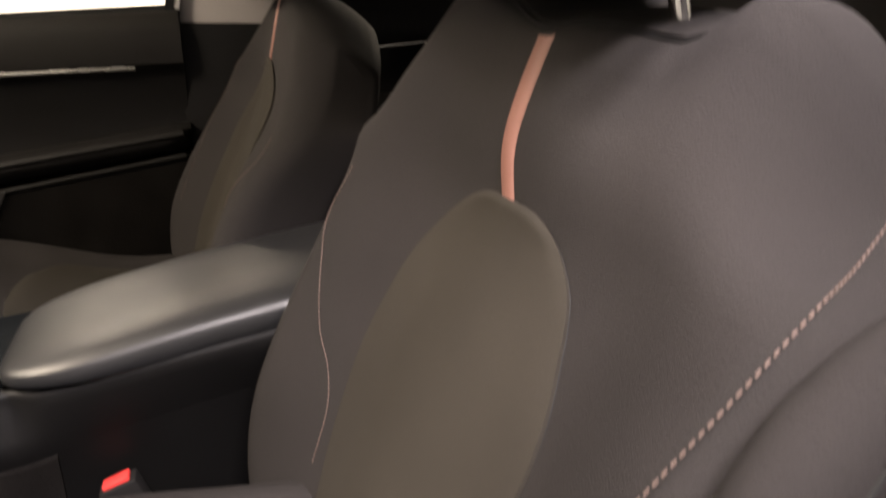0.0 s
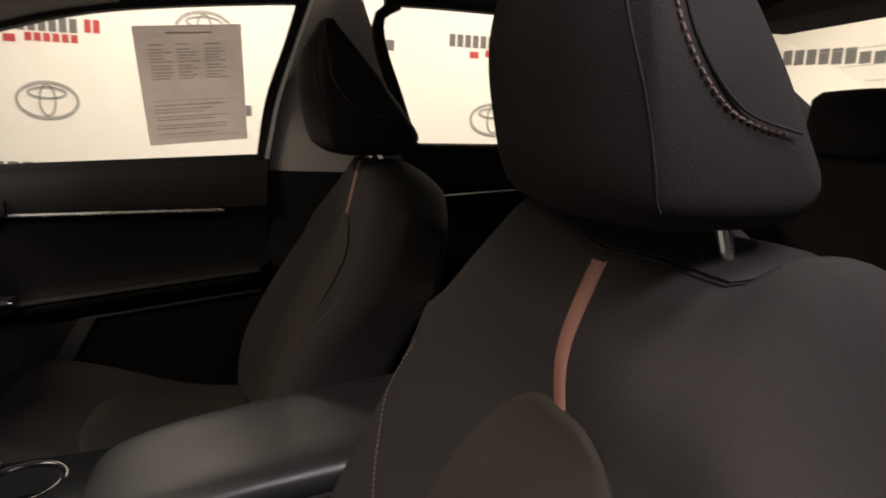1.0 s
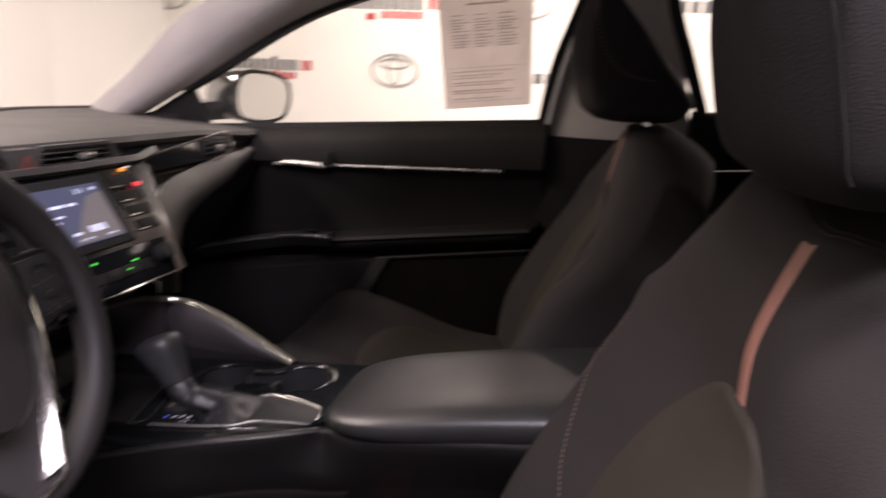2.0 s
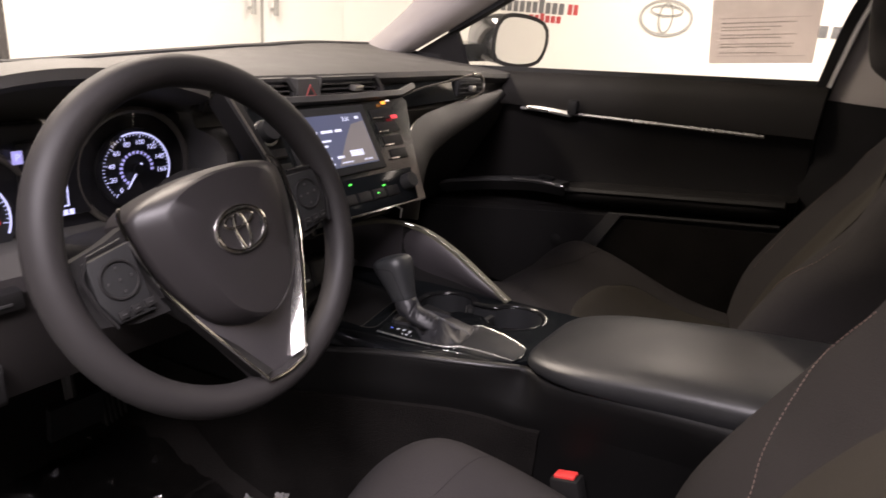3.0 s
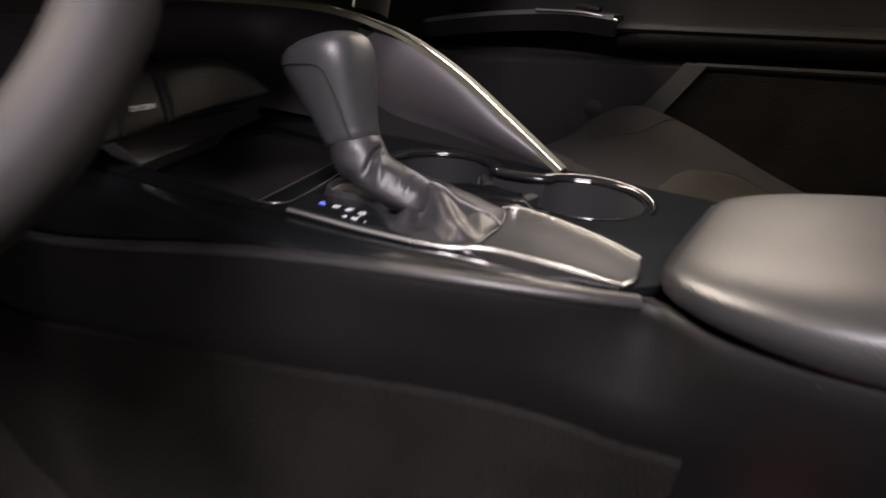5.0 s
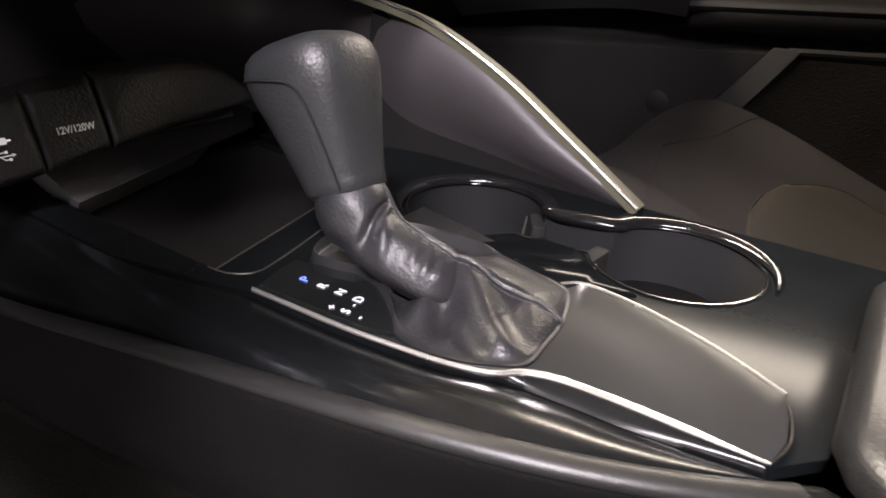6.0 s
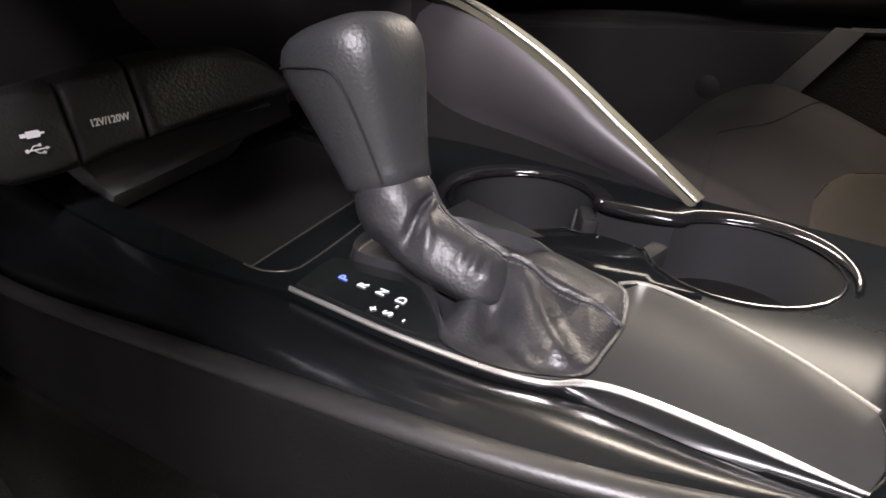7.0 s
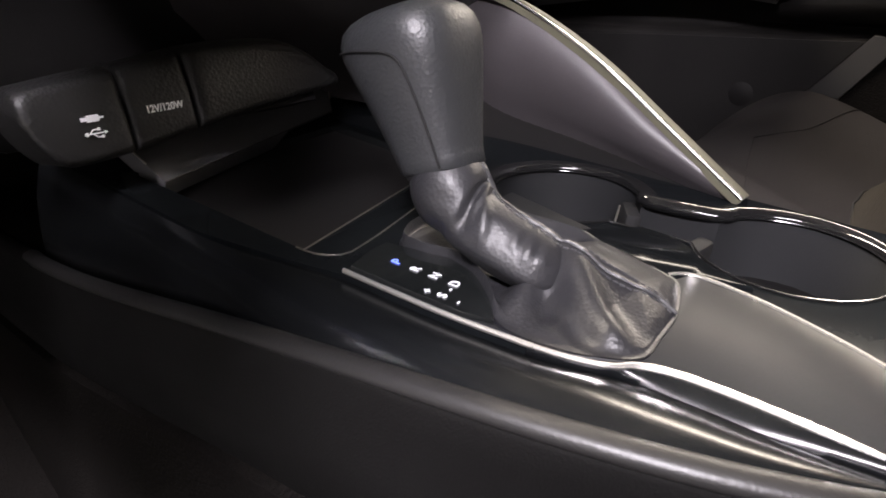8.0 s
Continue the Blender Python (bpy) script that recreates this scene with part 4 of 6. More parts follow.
def stack_box(x0, x1, t0, t1, d0, d1, r=0.0):
    bm = box(x0, x1, t0, t1, d0, d1, r)
    return moved(bm, frame_of(on_stack(0, 0), (1, 0, 0), ST))


part("screen_bezel", stack_box(-0.140, 0.044, -0.012, 0.098, 0.0005, 0.004, 0.002), RUBBER, stack)
screen = part("screen", stack_box(-0.128, 0.028, 0.000, 0.084, 0.0045, 0.0055), SCREEN, stack, "lit blue-grey touch screen")
part("screen_field", moved(prism([(-0.062, 0.002, 0.0062), (0.026, 0.002, 0.0062), (0.026, 0.070, 0.0062), (-0.004, 0.066, 0.0062), (-0.030, 0.040, 0.0062)], (0, 0, -0.0004)), frame_of(on_stack(0, 0), (1, 0, 0), ST)), SCREENTAN, screen)
for x0, x1, t0, t1 in ((-0.110, -0.082, 0.056, 0.060), (-0.074, -0.05, 0.056, 0.060), (-0.044, -0.030, 0.056, 0.060), (-0.095, -0.06, 0.042, 0.045), (-0.095, -0.070, 0.034, 0.037), (-0.03, 0.000, 0.014, 0.024), (-0.09, -0.072, 0.014, 0.018), (-0.06, -0.045, 0.014, 0.018), (-0.09, -0.07, 0.005, 0.008), (-0.055, -0.03, 0.005, 0.008), (-0.005, 0.015, 0.005, 0.008), (0.010, 0.018, 0.074, 0.078)):
    part("screen_text", stack_box(x0, x1, t0, t1, 0.0057, 0.0062), SCREENLIT, screen)
lettering("clock", "3:31", 0.010, frame_of(on_stack(-0.012, 0.075, 0.006), (1, 0, 0), ST), SCREENLIT, screen)
# knob, side buttons
knob = part("volume_knob", moved(loft([[(0.0155 * k * math.cos(a), 0.0155 * k * math.sin(a), d) for a in [2 * math.pi * i / 28 for i in range(28)]] for k, d in ((1.0, 0.0), (1.0, 0.014), (0.94, 0.018), (0.6, 0.0185))]), frame_of(on_stack(-0.172, 0.068), (1, 0, 0), ST)), RUBBER, stack)
part("knob_ring", tube([on_stack(-0.172, 0.068, 0.004) + Vector((1, 0, 0)) * (0.0175 * math.cos(a)) + ST * (0.0175 * math.sin(a)) for a in [2 * math.pi * i / 32 for i in range(32)]], 0.002, 6, up=SN, closed=True), SILVER, knob)
for k in range(4):
    part("button", stack_box(0.055 + 0.004 * k, 0.115 + 0.004 * k - 0.006 * k, 0.070 - 0.024 * k, 0.088 - 0.024 * k, 0.0005, 0.0022, 0.001), PLASTIC, stack)
    part("button_edge", stack_box(0.056 + 0.002 * k, 0.080 + 0.001 * k, 0.071 - 0.024 * k, 0.0730 - 0.024 * k, 0.0015, 0.0042), CHROME, stack)
    part("button", stack_box(-0.182 + 0.004 * k, -0.148, 0.030 - 0.022 * k, 0.044 - 0.022 * k, 0.0005, 0.0022, 0.001), PLASTIC, stack)
    part("button_edge", stack_box(-0.172 + 0.004 * k, -0.150, 0.030 - 0.022 * k, 0.0320 - 0.022 * k, 0.0015, 0.0042), CHROME, stack)
part("red_button", stack_box(0.099, 0.114, 0.067, 0.0735, 0.005, 0.007, 0.001), LITRED, stack, "small red lit button")
part("amber_light", stack_box(0.088, 0.098, 0.094, 0.099, 0.005, 0.0062), LITAMBER, stack, "amber airbag light")
part("switch_mark", stack_box(0.100, 0.110, 0.098, 0.101, 0.005, 0.0062), PRINT, stack)
# climate row
part("climate_panel", moved(prism([(-0.15, -0.020, 0.001), (0.10, -0.020, 0.001), (0.088, -0.075, 0.001), (-0.13, -0.075, 0.001)], (0, 0, 0.004), 0.002), frame_of(on_stack(0, 0), (1, 0, 0), ST)), SATIN, stack)
for kx in (-0.115, 0.070):
    part("climate_knob", moved(loft([[(0.014 * k * math.cos(a), 0.014 * k * math.sin(a), d) for a in [2 * math.pi * i / 24 for i in range(24)]] for k, d in ((1.0, 0.006), (0.95, 0.020), (0.85, 0.023))]), frame_of(on_stack(kx, -0.045), (1, 0, 0), ST)), RUBBER, stack)
for k in range(4):
    part("rocker", stack_box(-0.085 + 0.034 * k, -0.056 + 0.034 * k, -0.060, -0.044, 0.004, 0.008, 0.002), PLASTIC, stack)
for lx, lt in ((-0.060, -0.030), (-0.008, -0.052), (0.012, -0.042)):
    part("status_light", stack_box(lx, lx + 0.0035, lt, lt + 0.002, 0.0045, 0.0088), LITGREEN, stack, "small green status light")
settle(stack)

# ---- steering wheel ----
T = radians(22)
WC, WN = Vector((-0.38, 0.50, 0.67)), Vector((0, -math.cos(T), math.sin(T)))
TURN = Matrix.Rotation(radians(9), 4, "Z")
WHEEL = frame_of(WC, (1, 0, 0), (0, math.sin(T), math.cos(T))) @ TURN


def on_wheel(u, v, d=0.0):
    return WHEEL @ Vector((u, v, d))


wheel = thing("steering_wheel", "black three-spoke steering wheel with a satin silver V trim", "steering wheel", tuple(WC))
rim = [on_wheel(0.168 * math.cos(a), 0.168 * math.sin(a)) for a in [2 * math.pi * i / 96 for i in range(96)]]
part("rim", sweep(rim, [(0.0165 * math.cos(a), 0.0185 * math.sin(a)) for a in [2 * math.pi * i / 18 for i in range(18)]], up=WN, closed=True), WHEELSKIN, wheel)
HUB = [(-0.084, 0.052), (-0.05, 0.062), (0.0, 0.066), (0.05, 0.062), (0.084, 0.052), (0.093, 0.035), (0.088, -0.005), (0.072, -0.048), (0.048, -0.080), (0.0, -0.098), (-0.048, -0.080), (-0.072, -0.048), (-0.088, -0.005), (-0.093, 0.035)]


def cover_ring(ku, kv, d):
    return [on_wheel(p.x * ku, p.y * kv, d) for p in crv([(x, y, 0) for x, y in HUB], 56, True)]


part("airbag_cover", loft([cover_ring(*r) for r in ((1, 1, -0.03), (1, 1, 0.008), (0.985, 0.985, 0.015), (0.955, 0.965, 0.0185), (0.72, 0.935, 0.0325), (0.66, 0.90, 0.0355), (0.4, 0.5, 0.0370), (0.1, 0.1, 0.0375))]), HUBSKIN, wheel, angle=28)
# silver V round the cover
for s in (1, -1):
    v_line = crv([(s * 0.090, 0.058, 0.006), (s * 0.0975, 0.044, 0.012), (s * 0.093, -0.008, 0.016), (s * 0.076, -0.055, 0.018), (s * 0.052, -0.105, 0.020), (s * 0.030, -0.148, 0.020), (s * 0.024, -0.156, 0.020), (s * 0.0, -0.159, 0.020)], 40)
    part("trim_line", sweep([WHEEL @ p for p in v_line], flat(0.0038, 0.0022), up=WN), CHROME, wheel, "bright chrome line")
    # right blade bright, left black: the lamp's reflection is put into the materials
    part("spoke_blade", loft([[on_wheel(s * a, b, e), on_wheel(s * c, d, e - 0.0087), on_wheel(s * c, d, 0.001), on_wheel(s * a, b, 0.001)] for a, b, c, d, e in ((0.090, -0.030, 0.089, -0.032, 0.014), (0.075, -0.062, 0.066, -0.070, 0.0165), (0.054, -0.104, 0.037, -0.110, 0.0195), (0.031, -0.148, 0.014, -0.150, 0.0225))]), BRIGHT if s > 0 else PLASTIC, wheel, "polished silver spoke blade" if s > 0 else "")
part("lower_spoke", loft([[on_wheel(-a, b, 0.010), on_wheel(a, b, 0.010), on_wheel(a, b, -0.012), on_wheel(-a, b, -0.012)] for a, b in ((0.070, -0.06), (0.050, -0.10), (0.028, -0.15), (0.027, -0.165))]), SPOKE, wheel)
for s in (1, -1):
    part("side_spoke", loft([[on_wheel(s * u, v0, d), on_wheel(s * u, v1, d), on_wheel(s * u, v1, d - 0.02), on_wheel(s * u, v0, d - 0.02)] for u, v0, v1, d in ((0.085, -0.045, 0.045, 0.006), (0.115, -0.042, 0.036, 0.006), (0.150, -0.030, 0.030, 0.002), (0.165, -0.034, 0.034, -0.002))]), PLASTIC, wheel)
    pod = part("button_pod", moved(prism([(s * 0.098, 0.030, 0.006), (s * 0.100, -0.036, 0.006), (s * 0.135, -0.034, 0.006), (s * 0.145, -0.010, 0.006), (s * 0.142, 0.026, 0.006)], (0, 0, 0.008), 0.003), WHEEL), RUBBER, wheel)
    part("button_ring", tube([on_wheel(s * 0.120 + 0.017 * math.cos(a), 0.002 + 0.017 * math.sin(a), 0.0145) for a in [2 * math.pi * i / 28 for i in range(28)]], 0.0016, 6, up=WN, closed=True), PLASTIC, pod)
    for du, dv in ((0, 0), (0.011, 0), (-0.011, 0), (0, 0.011), (0, -0.011)):
        part("button_mark", moved(box(s * 0.120 + du - 0.0012, s * 0.120 + du + 0.0012, 0.002 + dv - 0.001, 0.002 + dv + 0.001, 0.0142, 0.0152), WHEEL), TRIM, pod)
    for k in range(3):
        part("pad_button", moved(box(s * 0.104 + s * 0.013 * k - 0.005, s * 0.104 + s * 0.013 * k + 0.005, -0.031, -0.023, 0.013, 0.0165, 0.0015), WHEEL), PLASTIC, pod)
        part("button_mark", moved(box(s * 0.104 + s * 0.013 * k - 0.002, s * 0.104 + s * 0.013 * k + 0.002, -0.0275, -0.0265, 0.0163, 0.0170), WHEEL), TRIM, pod)
    part("pod_edge", sweep([on_wheel(s * a, b, 0.013) for a, b in ((0.104, 0.034), (0.138, 0.030), (0.149, 0.014), (0.146, -0.014), (0.138, -0.036))], flat(0.003, 0.0015), up=WN), PLASTIC, wheel)
emblem = part("emblem", tube([on_wheel(0.030 * math.cos(a), 0.001 + 0.0215 * math.sin(a), 0.0385) for a in [2 * math.pi * i / 44 for i in range(44)]], 0.0024, 8, up=WN, closed=True), CHROME, wheel, "chrome oval emblem")
part("emblem_bow", tube([on_wheel(0.0175 * math.cos(a), 0.0105 + 0.0072 * math.sin(a), 0.0385) for a in [2 * math.pi * i / 32 for i in range(32)]], 0.0017, 8, up=WN, closed=True), CHROME, emblem)
part("emblem_bow", tube([on_wheel(0.0072 * math.cos(a), -0.001 + 0.019 * math.sin(a), 0.0385) for a in [2 * math.pi * i / 32 for i in range(32)]], 0.0017, 8, up=WN, closed=True), CHROME, emblem)
part("emblem_plate", prism([on_wheel(0.0285 * math.cos(a), 0.001 + 0.0205 * math.sin(a), 0.0372) for a in [2 * math.pi * i / 36 for i in range(36)]], WN * -0.003), GLOSS, emblem)
part("hub_back", loft([[on_wheel(0.06 * k * math.cos(a), 0.06 * k * math.sin(a), d) for a in [2 * math.pi * i / 24 for i in range(24)]] for k, d in ((1.2, -0.02), (1.0, -0.05), (0.9, -0.09))]), PLASTIC, wheel)
settle(wheel)
column = thing("steering_column", "black plastic steering column shroud with stalks", "steering column", (-0.38, 0.62, 0.6))
part("shroud", loft([[WC + WN * d + Vector((0.062 * k * math.cos(a), 0, -0.012 + 0.05 * k * math.sin(a))) for a in [2 * math.pi * i / 28 for i in range(28)]] for k, d in ((0.9, -0.075), (1.0, -0.085), (1.08, -0.16), (1.1, -0.30))]), PLASTIC, column)
for s, lift, reach in ((1, 0.022, 1.0), (-1, -0.01, 0.72)):
    root, mid, end, tip = (WC + WN * d + Vector((s * reach * a, 0, h + lift)) for d, a, h in ((-0.10, 0.05, 0.010), (-0.095, 0.11, 0.018), (-0.085, 0.155, 0.024), (-0.080, 0.185, 0.028)))
    stalk = part("stalk", tube([root, mid, end], 0.011, 12, up=(0, 0, 1), scale=[0.8, 1.0, 1.05]), PLASTIC, column)
    part("stalk_tip", tube([end, tip], 0.0125, 12), TRIM if s > 0 else PLASTIC, stalk)
settle(column)


# ---- centre console ----
def top_z(y):
    return 0.4435 + (0.553 - y) * 0.09


EDGE = [(-0.40, -0.105, 0.53), (-0.10, -0.100, 0.522), (0.03, -0.096, 0.507), (0.18, -0.090, 0.484), (0.25, -0.078, 0.468), (0.286, -0.062, 0.465), (0.32, -0.088, 0.467), (0.38, -0.118, 0.466), (0.47, -0.131, 0.446), (0.564, -0.134, 0.418), (0.65, -0.134, 0.390), (0.73, -0.132, 0.362), (0.90, -0.13, 0.33), (1.15, -0.13, 0.30)]


RIDGE_X = (-11.1359, 8.177, -2.3684, 0.4097, -0.0343, -0.133)
RIDGE_Z = (1.4364, -0.4902, -0.2935, 0.4389)
INNER = [(0.28, -0.0655), (0.303, -0.066), (0.333, -0.0705), (0.349, -0.0725), (0.370, -0.0738), (0.394, -0.0772), (0.415, -0.0850), (0.436, -0.0883), (0.462, -0.0913), (0.49, -0.0930), (0.515, -0.0945), (0.545, -0.1010), (0.60, -0.112), (0.78, -0.1135)]


def poly(c, y):
    v = 0.0
    for k in c:
        v = v * (y - 0.5) + k
    return v


def edge_at(y):
    if 0.288 < y < 0.78:
        return poly(RIDGE_X, y), poly(RIDGE_Z, y)
    return table(y, [(a, b) for a, b, c in EDGE]), table(y, [(a, c) for a, b, c in EDGE])


console = thing("centre_console", "black centre console with gloss panel, shifter trim and cup holders", "centre console", (0, 0.4, 0.02))
rings = []
for i in range(150):
    y = lerp(-0.40, 1.15, i / 149)
    x, z = edge_at(y)
    r = 0.140 if y < 0.45 else lerp(0.140, 0.150, step(0.45, 0.8, y))
    zr = top_z(max(y, 0.29)) - 0.006 if y > 0.29 else lerp(0.525, 0.455, step(-0.1, 0.29, y))
    low = min(z, zr) - 0.01
    fx = lerp(-0.074, -0.136, step(0.22, 0.50, y))
    rings.append([(fx, y, 0.02), (fx, y, 0.18), (fx, y, z - 0.078), (fx - 0.003, y, z - 0.072), (min(fx - 0.004, lerp(fx, x, 0.5)), y, z - 0.045), (min(x - 0.003, lerp(fx, x, 0.8)), y, z - 0.020), (x - 0.0035, y, z - 0.008), (x - 0.002, y, z - 0.002), (x + 0.002, y, z + 0.0005), (x + 0.006, y, z - 0.0005), (x + 0.010, y, z - 0.006),
                  (x + 0.016, y, low - 0.02), (r - 0.01, y, low - 0.02), (r, y, zr - 0.01), (r + 0.006, y, zr - 0.06), (0.165, y, 0.18), (0.175, y, 0.02)])
# flank colour holds the shade of the console's side
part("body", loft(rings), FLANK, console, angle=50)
part("flank_carpet", loft([[Vector(r[0]) + Vector((-0.005, 0, 0)), Vector(r[1]) + Vector((-0.006, 0, 0)), Vector(r[2]) + Vector((-0.005, 0, -0.002)), Vector(r[2]) + Vector((0.004, 0, 0.002)), Vector(r[1]) + Vector((0.004, 0, 0)), Vector(r[0]) + Vector((0.004, 0, 0))] for r in rings[62:]]), CARPET, console, "black carpet flank", angle=60)


LEFT = [(-0.1005, 0.545), (-0.0927, 0.516), (-0.0915, 0.490), (-0.0900, 0.462), (-0.0868, 0.436), (-0.0835, 0.415), (-0.0775, 0.398), (-0.0700, 0.390), (-0.0655, 0.378), (-0.0635, 0.358), (-0.0628, 0.333), (-0.0622, 0.303)]
RIGHT = [(0.040, 0.520), (0.028, 0.470), (0.016, 0.425), (0.0105, 0.401), (0.0078, 0.376), (0.0015, 0.354), (-0.0075, 0.331), (-0.0210, 0.306)]


def smooth(rows, n):
    """The same line, rounded, as (y, x) rows that rise with y."""
    return sorted((p.y, p.x) for p in crv([(x, y, 0) for x, y in rows], n))


LEFT_LINE, INNER_LINE = smooth(LEFT, 90), smooth([(x, y) for y, x in INNER], 120)


def at_top(x, y, d=0.0):
    return Vector((x, y, top_z(y) + d))


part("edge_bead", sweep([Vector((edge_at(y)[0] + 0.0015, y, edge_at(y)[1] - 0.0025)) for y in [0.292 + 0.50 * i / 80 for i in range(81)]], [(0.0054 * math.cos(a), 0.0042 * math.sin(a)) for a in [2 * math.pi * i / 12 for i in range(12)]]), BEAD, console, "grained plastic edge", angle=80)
# gloss side band between the body's edge and the shifter trim
band_rings = []
for i in range(90):
    y = lerp(0.2885, 0.78, i / 89)
    x, z = edge_at(y)
    a, b = Vector((x + 0.0075, y, z - 0.0015)), at_top(table(y, INNER_LINE) - 0.0005, y, -0.0012)
    out = Vector((-0.55, 0, 0.85))
    n = [a.lerp(b, k / 10) + out * (0.0065 * min(1.0, (y - 0.29) / 0.12) * 4 * (k / 10) * (1 - k / 10)) for k in range(11)]
    band_rings.append(n + [b + Vector((0.01, 0, -0.012)), a + Vector((0.012, 0, -0.01))])
part("gloss_band", loft(band_rings), BAND, console, "gloss black side band", angle=60)

C1, R1, C2, R2 = Vector((0.066, 0.4985)), 0.0435, Vector((0.0715, 0.3765)), 0.0465


def eight(k=1.0, d=0.0):
    pts = []
    for i in range(25):
        a = radians(-62 + 304 * i / 24)
        pts.append((C1.x + R1 * k * math.cos(a), C1.y + R1 * k * math.sin(a)))
    for i in range(25):
        a = radians(118 + 304 * i / 24)
        pts.append((C2.x + R2 * k * math.cos(a), C2.y + R2 * k * math.sin(a)))
    return [at_top(x, y, d) for x, y in pts]


TRAY = [(-0.093, 0.700), (0.082, 0.720), (0.072, 0.575), (0.030, 0.560), (-0.035, 0.541), (-0.066, 0.533), (-0.080, 0.5315), (-0.089, 0.540)]
outline = [(-0.1135, 0.78), (-0.1125, 0.70), (-0.112, 0.60), *LEFT, (-0.045, 0.288), (0.05, 0.275), (0.139, 0.262), (0.139, 0.40), (0.1395, 0.60), (0.142, 0.78)]
part("top_panel", holed([at_top(x, y) for x, y in outline], [eight(), [at_top(x, y) for x, y in TRAY]], (0, 0, -0.006)), SATIN, console, "satin black top panel")
# cup holder wells
part("cup_well", joined([loft([eight(1.0, -0.001), eight(0.985, -0.02), eight(0.95, -0.070)], True, False), prism(eight(0.96, -0.068), (0, 0, -0.003))]), WELL, console, "matt grey cup holder well")
ring8 = eight(1.10, 0.0012)
bead = crv(ring8[17::-1] + ring8[49:36:-1], 90)
part("cup_rim", sweep(bead, circle(0.0058, 14, 0.0040), scale=[0.2 + 0.8 * step(0, 14, min(i, 89 - i)) for i in range(90)]), RIM, console, "gloss black cup holder rim", angle=70)
part("rim_line", tube(eight(0.985, 0.0006), 0.0007, 6, closed=True), RIM, console)
for cx, cy, a in ((0.0895, 0.4655, 125), (0.0690, 0.4195, -95)):
    tab = moved(box(-0.004, 0.006, -0.011, 0.011, -0.040, -0.006, 0.003), Matrix.Translation((cx, cy, top_z(cy))) @ Matrix.Rotation(radians(a), 4, "Z"))
    part("cup_grip", tab, RUBBER, console)
    part("grip_line", moved(tube([(0.0062, -0.0085, -0.009), (0.0068, -0.0087, -0.020), (0.0064, -0.0085, -0.036)], 0.0008, 6), Matrix.Translation((cx, cy, top_z(cy))) @ Matrix.Rotation(radians(a), 4, "Z")), SILVER, console)
# front tray
part("tray_floor", prism([at_top(x * 1.01, y, -0.011) for x, y in TRAY], (0, 0, -0.003)), PLASTIC, console)
part("tray_wall", loft([[at_top(x, y, -0.001) for x, y in TRAY], [at_top(x, y, -0.0112) for x, y in TRAY]], True, False), GLOSS, console)
part("tray_step", prism([at_top(x, y, -0.008) for x, y in ((-0.0885, 0.553), (0.074, 0.594), (0.071, 0.577), (0.030, 0.562), (-0.035, 0.543), (-0.066, 0.535), (-0.080, 0.5335))], (0, 0, 0.004), 0.001), SATIN, console)
part("tray_edge", tube(crv([at_top(-0.090, 0.553, 0.0003), at_top(-0.0885, 0.541, 0.0003), at_top(-0.080, 0.5312, 0.0003), at_top(-0.066, 0.5325, 0.0003), at_top(-0.035, 0.5405, 0.0003), at_top(0.03, 0.5595, 0.0003)], 24), 0.0004, 6), BRONZE, console)
part("step_line", tube([at_top(-0.0885, 0.5528, -0.0034), at_top(0.040, 0.585, -0.0034)], 0.0004, 6), BRONZE, console)
BAR = [at_top(-0.089, 0.672, 0.001), at_top(0.092, 0.735, 0.001), at_top(0.112, 0.766, 0.017), at_top(-0.092, 0.718, 0.017)]
part("tray_bar", prism(BAR, (0, 0.004, -0.012), 0.0008), FLAP, console, "dark grey flap bar")
part("bar_line", tube([BAR[0] + Vector((0, -0.0002, 0.0002)), BAR[1] + Vector((0, -0.0002, 0.0002))], 0.0005, 6), TRIM, console)
for a, b in ((BAR[3], BAR[0]), (BAR[2], BAR[1])):
    part("bar_end", tube([a.lerp(b, 0.15) + Vector((0, 0, 0.0006)), a.lerp(b, 0.6) + Vector((0, 0, 0.0006))], 0.0006, 6), SILVER, console)

# shifter plate and its chrome lines
plate = part("shift_plate", prism([at_top(x, y, 0.0006) for x, y in LEFT[1:] + [(-0.049, 0.3005), (-0.033, 0.3025)] + RIGHT[::-1]], (0, 0, 0.0024), 0.0008), SMOKE, console, "smoked satin shifter plate", angle=30)
part("chrome_line", sweep(crv([at_top(x - 0.001, y, 0.0028) for x, y in LEFT[1:]], 40), flat(0.0036, 0.0022), scale=[lerp(0.50, 0.72, step(0.52, 0.66, i / 39)) * lerp(1, 0.30, step(0.85, 1.0, i / 39)) for i in range(40)]), BRIGHT, console, "bright chrome line")
part("chrome_line", tube(crv([at_top(x + 0.0008, y, 0.0030) for x, y in [(0.0025, 0.4105)] + RIGHT[3:]], 26), 0.0011, 8), BRIGHT, console, "bright chrome line")
bevel_rings = []
for i in range(60):
    y = lerp(0.304, 0.425, i / 59)
    a = at_top(table(y, LEFT_LINE) - 0.0005, y, 0.0022)
    b = at_top(min(a.x - 0.0012, table(y, INNER_LINE) + 0.0006), y, -0.0016)
    mid = a.lerp(b, 0.45) + Vector((-0.0008, 0, 0.0010))
    bevel_rings.append([a, a.lerp(mid, 0.5) + Vector((-0.0003, 0, 0.0004)), mid, mid.lerp(b, 0.5) + Vector((-0.0003, 0, 0.0004)), b, b + Vector((0.004, 0, -0.006)), a + Vector((0.003, 0, -0.006))])
part("bevel_strip", loft(bevel_rings), BAND, console, "gloss black bevel strip", angle=60)
